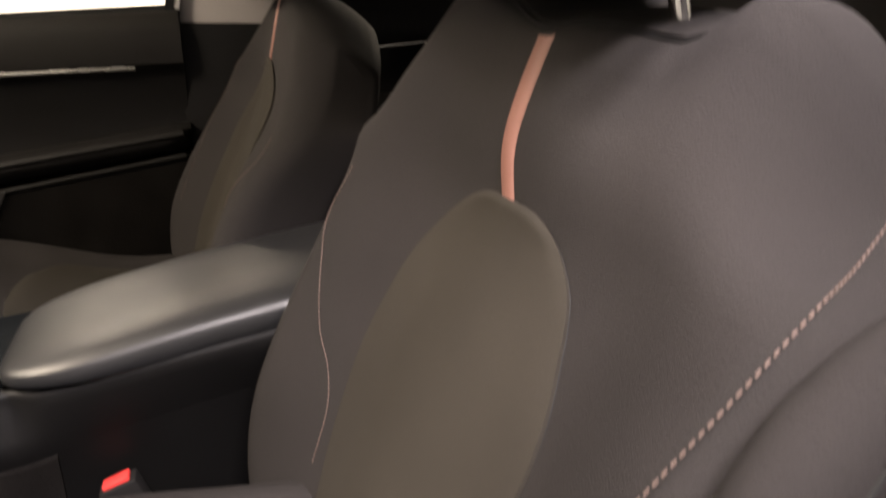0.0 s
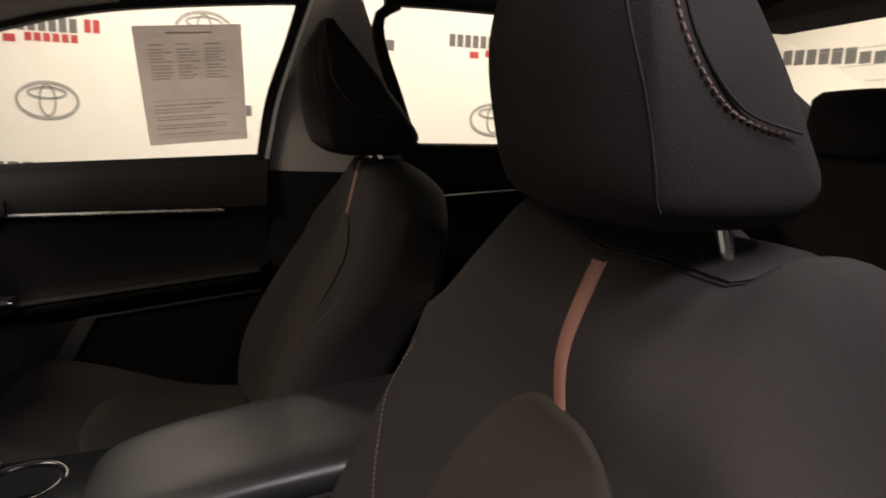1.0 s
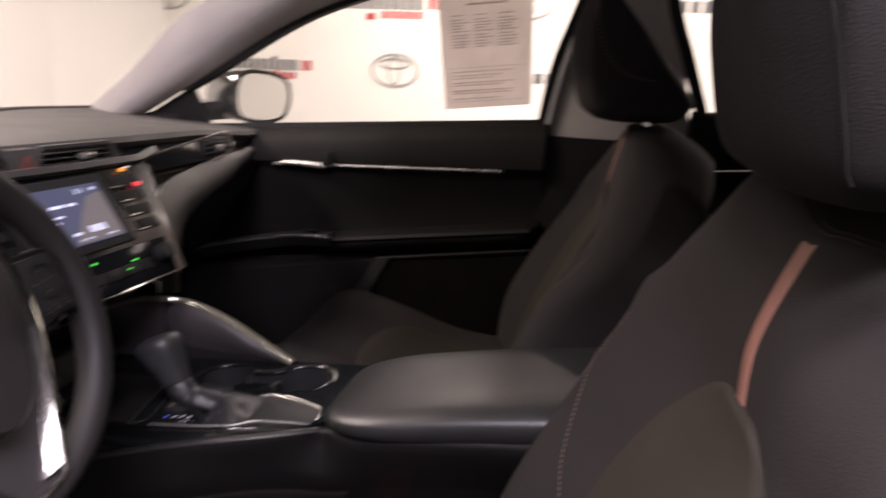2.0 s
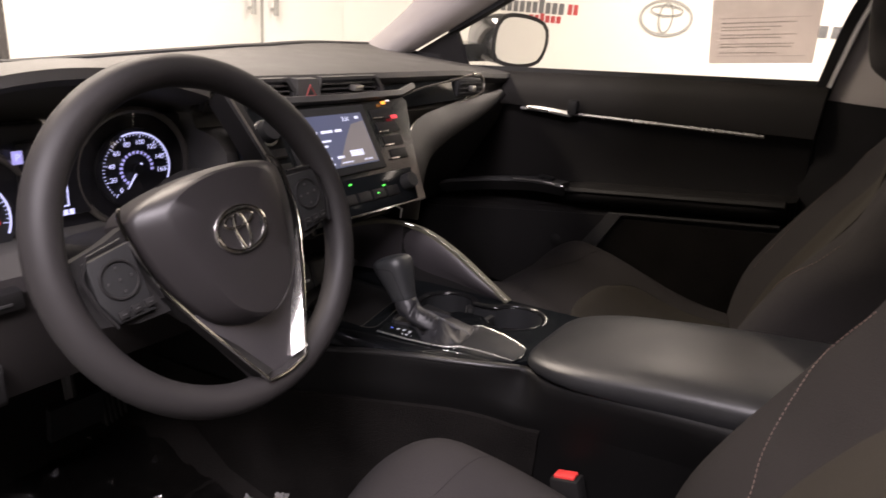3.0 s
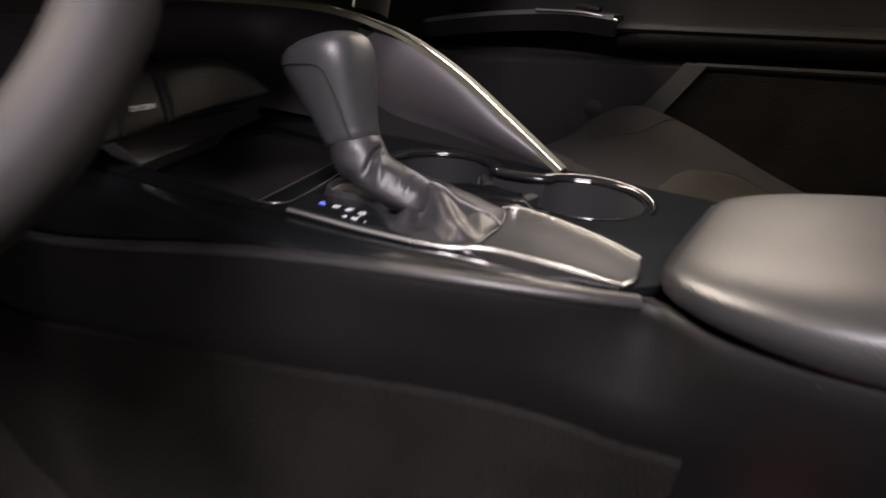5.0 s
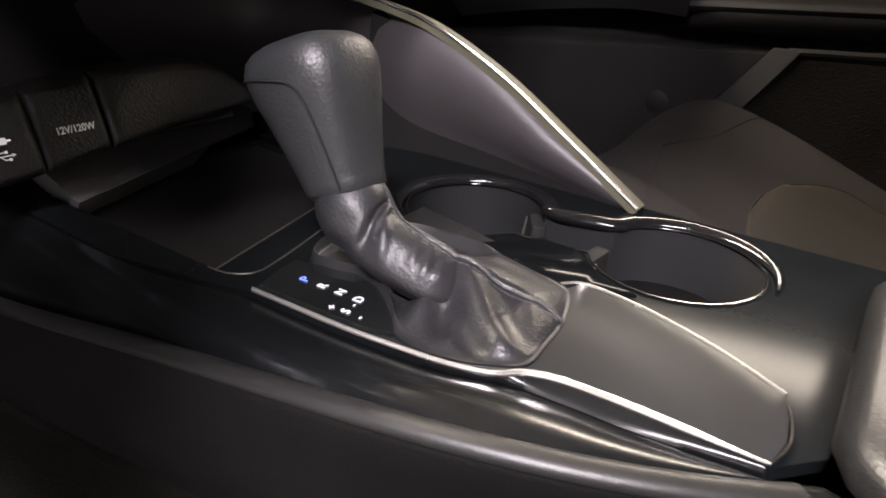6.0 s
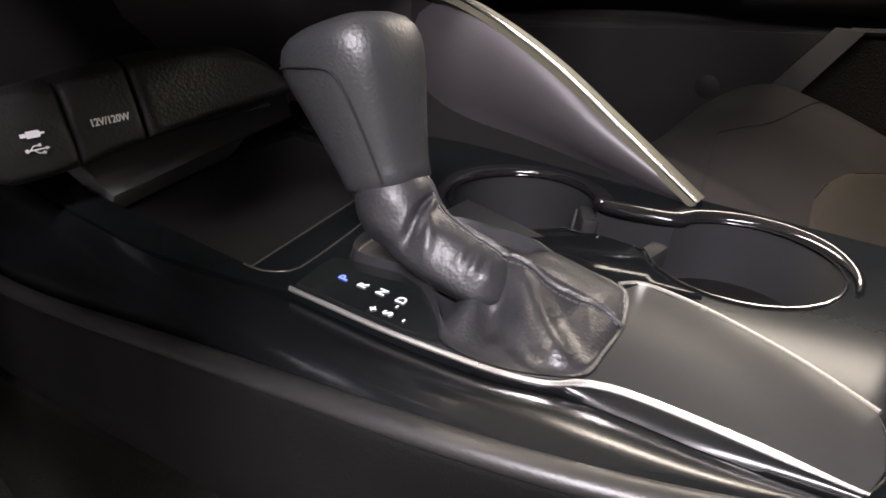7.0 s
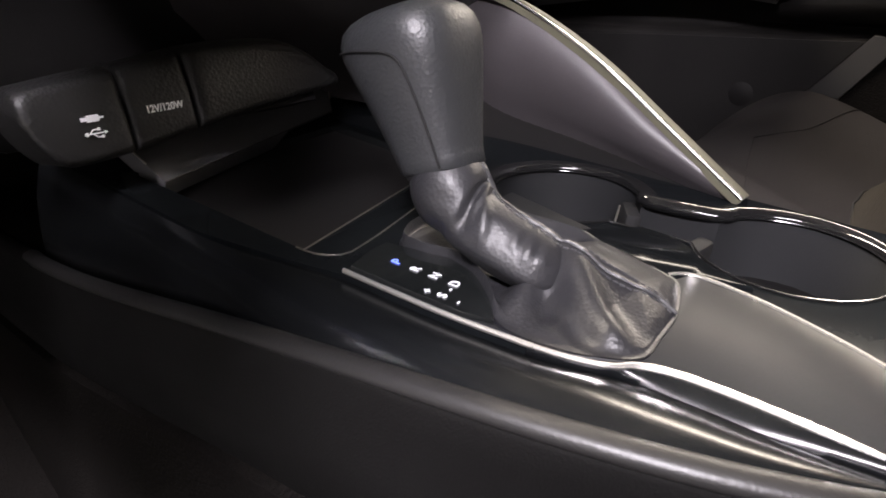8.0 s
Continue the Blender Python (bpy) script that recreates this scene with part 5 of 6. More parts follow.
part("plate_end", tube(crv([at_top(-0.062, 0.303, 0.002), at_top(-0.049, 0.2998, 0.002), at_top(-0.033, 0.3018, 0.002), at_top(-0.022, 0.306, 0.002)], 12), 0.0006, 6), GLOSS, console)
part("plate_shoulder", prism([at_top(x, y, 0.0005) for x, y in ((0.0105, 0.402), (0.0185, 0.378), (0.0225, 0.395), (0.0300, 0.405), (0.0465, 0.4225), (0.0470, 0.4435), (0.033, 0.4530), (0.020, 0.466), (0.012, 0.492), (-0.004, 0.49), (-0.006, 0.44), (-0.006, 0.408))], (0, 0, 0.0026), 0.0010), SATIN, console)
# gear indicator
gear = part("gear_indicator", prism([at_top(x, y, 0.0032) for x, y in ((-0.0918, 0.5135), (-0.0905, 0.486), (-0.0885, 0.455), (-0.0850, 0.4420), (-0.0740, 0.452), (-0.060, 0.470), (-0.056, 0.487), (-0.060, 0.504), (-0.064, 0.5195), (-0.075, 0.5185))], (0, 0, 0.0022)), GLOSS, console, "gloss black gear indicator")
MARKS = [("P", -0.0757, 0.5013, LITBLUE), ("R", -0.0750, 0.4908, LITGEAR), ("N", -0.0738, 0.4808, LITGEAR), ("D", -0.0735, 0.4702, LITGEAR), ("+", -0.0858, 0.4745, LITGEAR), ("S", -0.0846, 0.4677, LITGEAR), ("-", -0.0786, 0.469, LITGEAR), ("-", -0.0846, 0.4602, LITGEAR)]
for txt, x, y, mt in MARKS:
    lettering("gear_letter", txt, 0.0070 if txt == "P" else 0.0064, frame_of(at_top(x, y, 0.0058), (1, 0.08, -0.007), (-0.08, 1, -0.09)), mt, gear, weight=0.0 if txt == "P" else 0.004)
# power sockets under the stack
SOCK = frame_of((0, 0.684, 0.470), (1, 0, 0), (0, 0.42, 0.91))


def sock_box(x0, x1, t0, t1, d0, d1, r=0.0):
    return moved(box(x0, x1, t0, t1, d0, d1, r), SOCK)


SOCK_LOW = [(-0.153, 0.008), (-0.147, -0.006), (-0.140, -0.016), (-0.1355, -0.0190), (-0.102, -0.0175), (-0.06, -0.0115), (0.047, -0.0005)]
SOCK_TOP = [(-0.153, 0.0195), (-0.14, 0.0220), (-0.10, 0.0262), (-0.06, 0.0310), (-0.0286, 0.0318), (0.005, 0.0300), (0.025, 0.0240), (0.040, 0.0120), (0.050, 0.002)]


def sock_piece(x0, x1, d, n):
    """A soft-edged piece of the socket panel between x0 and x1, standing d proud."""
    rings = []
    for i in range(n + 1):
        x = lerp(x0, x1, i / n)
        e = min(i, n - i)
        q = -0.0022 if e == 0 else (-0.0005 if e == 1 else 0.0)
        lo, hi = table(x, SOCK_LOW), table(x, SOCK_TOP)
        hi = max(hi, lo + 0.008)
        rings.append([SOCK @ Vector((x, t, d + k + q)) for t, k in ((lo + 0.006, -0.045), (lo + 0.0005, -0.006), (lo - 0.0002, -0.003), (lo + 0.0015, -0.0006), (lo + 0.004, 0.0), (lerp(lo, hi, 0.5), 0.0004), (hi - 0.005, 0.0), (hi - 0.0015, -0.0010), (hi + 0.0010, -0.0035), (hi + 0.006, -0.012), (hi + 0.010, -0.05))])
    return loft(rings)


part("socket_lid", sock_piece(-0.153, -0.1012, 0.003, 22), GRAINED, console, "black grained socket lid", angle=70)
part("socket_lid", sock_piece(-0.0998, -0.0612, 0.003, 20), GRAINED, console, "black grained socket lid", angle=70)
part("socket_panel", sock_piece(-0.0598, 0.049, 0.0060, 36), GRAINED, console, "black grained panel", angle=70)
part("socket_backing", sock_box(-0.135, 0.03, -0.008, 0.020, -0.030, -0.002), RUBBER, console)
lettering("socket_text", "12V/120W", 0.0056, SOCK @ Matrix.Translation((-0.0802, 0.0028, 0.0046)) @ Matrix.Scale(0.90, 4, (1, 0, 0)), PRINT, console, weight=0.028)
def sock_flat(pts):
    return prism([SOCK @ Vector((x, t, 0.0040)) for x, t in pts], SOCK.to_3x3() @ Vector((0, 0, 0.0004)))


def sock_line(pts, w=0.0007):
    return sweep([SOCK @ Vector((x, t, 0.0042)) for x, t in pts], flat(w, 0.0004), up=SOCK.to_3x3() @ Vector((0, 0, 1)))


usb = [sock_flat(((-0.1232, 0.0014), (-0.1172, 0.0014), (-0.1165, 0.0022), (-0.1165, 0.0042), (-0.1172, 0.0050), (-0.1232, 0.0050))), sock_flat(((-0.1262, 0.0022), (-0.1234, 0.0022), (-0.1234, 0.0042), (-0.1262, 0.0042))), sock_line(((-0.1166, 0.0032), (-0.1145, 0.0032)), 0.0011)]
usb += [sock_line(((-0.1255, -0.0046), (-0.1155, -0.0046))), sock_flat([(-0.1252 + 0.0011 * math.cos(a * 0.7), -0.0046 + 0.0011 * math.sin(a * 0.7)) for a in range(9)]), sock_flat(((-0.1162, -0.0056), (-0.1142, -0.0046), (-0.1162, -0.0036)))]
usb += [sock_line(((-0.1238, -0.0046), (-0.1218, -0.0026), (-0.1190, -0.0026))), sock_flat(((-0.1195, -0.0033), (-0.1180, -0.0033), (-0.1180, -0.0018), (-0.1195, -0.0018))), sock_line(((-0.1220, -0.0046), (-0.1200, -0.0066), (-0.1178, -0.0066))), sock_flat([(-0.1176 + 0.0009 * math.cos(a * 0.7), -0.0066 + 0.0009 * math.sin(a * 0.7)) for a in range(9)])]
part("usb_mark", joined(usb), PRINT, console)
part("alcove", box(-0.14, 0.10, 0.785, 0.86, 0.42, 0.56, 0.01), PLASTIC, console)

# wing on the passenger side with its champagne strip
strip = [(0.128, 0.418, 0.4575), (0.129, 0.475, 0.4865), (0.130, 0.530, 0.5135), (0.130, 0.587, 0.5335), (0.122, 0.622, 0.5420), (0.100, 0.650, 0.5485), (0.065, 0.664, 0.5525), (0.0, 0.672, 0.556), (-0.09, 0.668, 0.560)]
sp = crv(strip, 48)
part("wing_strip", sweep(sp, [(-0.0035, -0.004), (-0.003, 0.0015), (-0.001, 0.003), (0.010, 0.0012), (0.013, -0.0015), (0.013, -0.005)], up=(0, 0, 1)), OLIVE, console, "champagne satin strip")
part("strip_line", tube([p + Vector((-0.0030, 0, 0.0018)) for p in sp[:30]], 0.0011, 6), CHROME, console)
wall_line = crv([*strip[:4], (0.127, 0.635, 0.540), (0.120, 0.69, 0.545), (0.095, 0.75, 0.548), (0.03, 0.785, 0.55), (-0.06, 0.80, 0.55)], 56)
wr = []
for k, p in enumerate(wall_line):
    a, b = wall_line[max(k - 1, 0)], wall_line[min(k + 1, 55)]
    n = Vector((-(b - a).y, (b - a).x, 0)).normalized()
    base = top_z(min(p.y, 0.62)) - 0.004
    hh = p.z - base
    f = min(1.0, hh / 0.05)
    foot_p = Vector((p.x, p.y, 0)) - n * 0.010 * f
    low_p = Vector((foot_p.x, foot_p.y, base))
    wr.append([p + Vector((0, 0, -0.002)) + n * 0.001, p + n * 0.0035 * f + Vector((0, 0, -0.05 * hh - 0.001)), p + n * 0.0075 * f + Vector((0, 0, -0.14 * hh)), p + n * 0.0095 * f + Vector((0, 0, -0.26 * hh)), p + n * 0.0085 * f + Vector((0, 0, -0.40 * hh)),
               (p + n * 0.004 * f + Vector((0, 0, -0.62 * hh))), low_p + Vector((0, 0, 0.1 * hh)), low_p, low_p - n * 0.03 + Vector((0, 0, -0.01)), p - n * 0.012 + Vector((0, 0, -0.006))])
part("wing_wall", loft(wr), WINGSKIN, console, "dark soft wing wall", angle=60)
part("wing_outer", loft([[(p.x + 0.018, p.y, p.z - 0.004), (p.x + 0.030, p.y, p.z - 0.03), (p.x + 0.035, p.y, 0.10), (p.x, p.y, 0.10), (p.x + 0.004, p.y, p.z - 0.01)] for p in sp[:26]]), PLASTIC, console)
settle(console)

# armrest lid
arm = thing("armrest_lid", "black padded vinyl armrest lid on the console", "armrest", (0.02, 0.12, 0.47))
rings = []
for i in range(44):
    f = i / 43
    y = lerp(0.2885, -0.40, f ** 1.25)
    k = math.sqrt(max(0.0, 1 - (1 - min(1, (0.2885 - y) / 0.100)) ** 2)) if y > 0.19 else 1.0
    rise = max(0.0, 1 - (1 - min(1, (0.2885 - y) / 0.23)) ** 2) ** 0.80
    k = max(k, 0.03)
    zb = lerp(0.470, 0.530, step(0.30, -0.25, y))
    zt = zb + lerp(0.014, 0.046, rise)
    cx, w = 0.020, 0.117 * (0.55 + 0.45 * k)
    ring = []
    for j in range(36):
        a = 2 * math.pi * j / 36
        c, s = math.cos(a), math.sin(a)
        px = cx + w * math.copysign(abs(c) ** (0.45 if s > 0 else 0.25), c)
        pz = lerp(zb, zt, 0.35) + ((zt - lerp(zb, zt, 0.35)) * abs(s) ** 0.62 if s > 0 else -(lerp(zb, zt, 0.35) - zb) * abs(s) ** 0.4)
        ring.append((px, y, pz))
    rings.append(ring)
part("pad", loft(rings), ARMREST, arm, angle=75)
part("lid_base", loft([[(x, y, lerp(0.462, 0.522, step(0.30, -0.25, y)) + dz) for x, dz in ((-0.091, 0.002), (-0.088, 0.009), (0.128, 0.009), (0.131, 0.002), (0.12, -0.02), (-0.08, -0.02))] for y in [0.205 - 0.60 * i / 20 for i in range(21)]]), RUBBER, arm)
settle(arm)

# ---- gear lever ----
lever = thing("gear_lever", "black leather gear knob on a gathered leather boot", "gear lever", (-0.05, 0.45, 0.455))
KB, KT = Vector((-0.053, 0.502, 0.498)), Vector((-0.048, 0.529, 0.556))
axis = (KT - KB).normalized()
fwd = Vector((0, 1, 0)) - axis * axis.y
fwd.normalize()
wide = fwd.cross(axis).normalized()


def knob_ring(h, rx, ry, off=0.0, n=40, p=0.75, back=0.0):
    out = []
    for i in range(n):
        a = 2 * math.pi * i / n
        c, s = math.cos(a), math.sin(a)
        out.append(KB + axis * h + fwd * (off + ry * math.copysign(abs(s) ** p, s)) + wide * (rx * math.copysign(abs(c) ** p, c)))
    return out


KN = [(-0.0062, 0.0152, 0.0162, -0.001), (-0.0049, 0.0163, 0.0174, -0.001), (0.0, 0.0168, 0.0179, 0.0), (0.0033, 0.0174, 0.0184, 0.0002), (0.0148, 0.0198, 0.0208, 0.0012), (0.028, 0.0225, 0.0242, 0.0026), (0.039, 0.0247, 0.0272, 0.0040), (0.046, 0.0258, 0.0287, 0.0048), (0.0515, 0.0258, 0.0287, 0.0052), (0.0562, 0.0243, 0.0272, 0.0052), (0.0596, 0.0212, 0.0240, 0.0048), (0.0619, 0.0168, 0.0192, 0.0040), (0.0633, 0.0108, 0.0126, 0.003), (0.0638, 0.004, 0.005, 0.002)]
part("knob", loft([knob_ring(h, rx, ry, o) for h, rx, ry, o in KN]), LEATHER, lever, "black leather knob", angle=80)


def knob_at(h, a, lift=0.0004):
    rx, ry, o = table(h, [(k[0], k[1]) for k in KN]), table(h, [(k[0], k[2]) for k in KN]), table(h, [(k[0], k[3]) for k in KN])
    c, s = math.cos(radians(a)), math.sin(radians(a))
    return KB + axis * h + fwd * (o + (ry + lift) * math.copysign(abs(s) ** 0.75, s)) + wide * ((rx + lift) * math.copysign(abs(c) ** 0.75, c))


for mirror in (1, -1):
    def ang(a):
        """a: degrees from the driver's side towards the front."""
        b = (180 - a) if wide.x * mirror > 0 else a
        return b
    seam = crv([knob_at(0.0490, ang(66)), knob_at(0.0490, ang(40)), knob_at(0.0470, ang(8)), knob_at(0.0420, ang(-14)), knob_at(0.032, ang(-22)), knob_at(0.016, ang(-27)), knob_at(-0.0045, ang(-30))], 60)
    part("seam", tube(seam, 0.00055, 6), RUBBER, lever)
part("collar", loft([knob_ring(-0.008, 0.0145, 0.0155, -0.001), knob_ring(-0.001, 0.016, 0.0172, 0.0)]), RUBBER, lever)
# boot
BASE = crv([(-0.0830, 0.416, 0), (-0.0840, 0.440, 0), (-0.0670, 0.461, 0), (-0.0560, 0.482, 0), (-0.0600, 0.502, 0), (-0.058, 0.516, 0), (-0.040, 0.524, 0), (-0.012, 0.520, 0), (0.006, 0.500, 0), (0.010, 0.465, 0), (0.0065, 0.432, 0), (0.002, 0.411, 0), (-0.004, 0.4025, 0), (-0.029, 0.3935, 0), (-0.050, 0.391, 0), (-0.066, 0.390, 0), (-0.0745, 0.398, 0)], 96, True)
def bell(v, c, w):
    return math.exp(-((v - c) / w) ** 2)


SPINE = crv([KB + axis * -0.005, (-0.0555, 0.4875, 0.4825), (-0.0550, 0.474, 0.4762), (-0.0510, 0.458, 0.4715), (-0.0460, 0.440, 0.4665), (-0.0390, 0.418, 0.4600), (-0.0300, 0.398, 0.4570)], 60)
RIDGE_UP = [(0.385, 0.0035), (0.394, 0.0050), (0.405, 0.0105), (0.42, 0.0190), (0.44, 0.0275), (0.46, 0.0290), (0.50, 0.0280)]


def spine_near(y):
    return min(SPINE, key=lambda p: abs(p.y - y))


def off_line(v, a, b):
    """Distance of v to the right of the line from a to b, and how far along it lies."""
    d = (b - a).normalized()
    r = Vector((v.x, v.y)) - a
    return r.x * d.y - r.y * d.x, r.dot(d) / (b - a).length


FOLD_A, FOLD_B = Vector((-0.044, 0.439)), Vector((-0.071, 0.3965))
CREASE_A, CREASE_B = Vector((-0.046, 0.448)), Vector((-0.078, 0.424))


# foot: low in front with a stand-up lip, rising to the ridge at the rear
def skirt_at(p, k):
    c = spine_near(min(max(p.y, 0.411), 0.496))
    cx = c.x + 0.005 * step(0.46, 0.41, c.y)
    v = Vector((p.x, p.y, 0)).lerp(Vector((cx, c.y, 0)), k)
    rear = step(0.457, 0.440, v.y)
    lip = (1 - rear) * 0.0080 * bell(k, 0.07, 0.06)
    near = step(0.0, -0.05, v.x)
    arch = lerp(k ** 0.66, k ** 1.15, bell(v.y, 0.434, 0.013) * near)
    up = 0.0026 * min(1.0, k * 12) + lip + rear * (table(c.y, RIDGE_UP) - 0.003) * arch
    d, s = off_line(v, FOLD_A, FOLD_B)
    mid = step(0.0, 0.25, s) * step(1.1, 0.8, s)
    up += mid * (0.0044 * bell(d, 0.0, 0.006) - 0.0030 * bell(d, 0.010, 0.005) - 0.0014 * bell(d, -0.013, 0.006)) * min(1.0, k * 6)
    d, s = off_line(v, CREASE_A, CREASE_B)
    up -= step(-0.1, 0.2, s) * step(1.0, 0.7, s) * 0.0040 * bell(d, 0.0, 0.0035) * rear
    fold = 0.0006 * noise.noise(Vector((v.x * 85, v.y * 60, k * 3))) + 0.0006 * math.sin(v.y * 330 + 160 * v.x + 4 * noise.noise(v * 45)) * bell(k, 0.4, 0.3) * (1 - rear)
    return at_top(v.x, v.y, max(up, 0.0040) + fold * min(1.0, k * 5) * (0.4 + 0.6 * (1 - rear)))


foot = loft([[skirt_at(p, i / 40) for p in BASE] for i in range(41)], True, False)

# sleeve: lies back from the knob and runs out into the foot
SIDE_R = [(0, 0.0150), (0.05, 0.0168), (0.10, 0.0172), (0.18, 0.0158), (0.28, 0.0150), (0.42, 0.0160), (0.52, 0.0164), (0.585, 0.0140), (0.65, 0.0085), (0.85, 0.006), (1.0, 0.003)]
UP_R = [(0, 0.0155), (0.05, 0.0170), (0.10, 0.0174), (0.18, 0.0160), (0.28, 0.0140), (0.42, 0.0138), (0.52, 0.0130), (0.585, 0.0105), (0.65, 0.0060), (0.85, 0.004), (1.0, 0.002)]
M_RING = 64


def sleeve_at(f, j, lift=0.0):
    i = min(58, int(f * 59))
    p = SPINE[i].lerp(SPINE[i + 1], f * 59 - i)
    t = (SPINE[min(59, i + 2)] - SPINE[max(0, i - 1)]).normalized()
    side = t.cross(Vector((0, 0, 1))).normalized()
    if side.x < 0:
        side = -side
    top = side.cross(t)
    if top.z < 0:
        top = -top
    a = 2 * math.pi * j / M_RING
    c, sn = math.cos(a), math.sin(a)
    rs, ru = table(f, SIDE_R) + lift, table(f, UP_R) + lift
    w = 0.0
    near = step(0.6, -0.2, c)
    # a crumpled tuck below the neck, beside the seam
    for at, tilt, wide_f, h in ((0.185, 0.06, 0.016, -0.0034), (0.225, 0.10, 0.020, 0.0016), (0.245, 0.02, 0.010, -0.0012)):
        w += h * bell(f + tilt * c, at, wide_f) * near * step(-0.1, 0.45, sn)
    w -= 0.0016 * bell(f, 0.19, 0.03) * near * step(0.1, -0.5, sn)
    # short pull marks under the seam near the fold
    w += 0.0008 * math.sin(f * 110 + 2 * c) * bell(f, 0.47, 0.07) * bell(sn, 0.75, 0.25) * near
    # a sharp keel along the driver's side
    w += 0.0016 * bell(a, math.pi * 1.03, 0.35) * step(0.22, 0.32, f) * step(0.75, 0.6, f)
    w += 0.0007 * noise.noise(Vector((c * 1.8, sn * 1.8, f * 6)))
    w *= step(0.05, 0.16, f)
    return p + side * (c * (rs + w)) + top * (sn * (ru + w))


sleeve = loft([[sleeve_at(i / 80, j) for j in range(M_RING)] for i in range(81)])
TREES = [BVHTree.FromBMesh(foot), BVHTree.FromBMesh(sleeve)]


def ridge_line(da, lift):
    """A line over sleeve and foot, found from outside towards the spine."""
    out = []
    for i in range(2, 79):
        f = i / 80
        q = SPINE[min(59, int(f * 59))]
        ta = SPINE[min(59, int(f * 59) + 2)] - SPINE[max(0, int(f * 59) - 2)]
        ta.normalize()
        side = Vector((0, 0, 1)).cross(ta).normalized()
        if side.x < 0:
            side = -side
        top = side.cross(ta)
        if top.z < 0:
            top = -top
        deg = radians(lerp(55, 84, step(0.15, 0.45, f)))
        d = side * math.cos(deg) + top * math.sin(deg)
        e = side * math.sin(deg) - top * math.cos(deg)
        start = q + d * 0.05 + e * da
        hits = [h for h in (tr.ray_cast(start, -d, 0.08) for tr in TREES) if h[0]]
        if hits:
            h = min(hits, key=lambda r: r[3])
            out.append(h[0] + h[1] * (lift if h[1].dot(d) > 0 else -lift))
    for y in (0.3955, 0.3935):
        h = TREES[0].ray_cast(Vector((out[-1].x + 0.0004, y, 0.52)), Vector((0, 0, -1)), 0.1)
        if h[0] and y < out[-1].y - 0.001:
            out.append(h[0] + Vector((0, 0, lift)))
    return out


part("boot_foot", foot, BOOT, lever, "gathered black leather boot foot", angle=85)
part("boot_sleeve", sleeve, BOOT, lever, "smooth black leather boot sleeve", angle=85)
part("seam_welt", tube(crv(ridge_line(0, 0.0003), 90), 0.0010, 6), BOOT, lever)
for da in (-0.0026, 0.0026):
    part("stitching", dashes(crv(ridge_line(da, 0.0003), 90), 0.0021, 0.0009, 0.0005), THREADBLACK, lever, "black thread stitches")
foot_line = [at_top(p.x, p.y, 0.0030) for p in BASE]
# thin black line that paints the shaded gap round the boot's foot
part("foot_gap", tube(foot_line, 0.0005, 6, closed=True), GAUGEFACE, lever)
settle(lever)


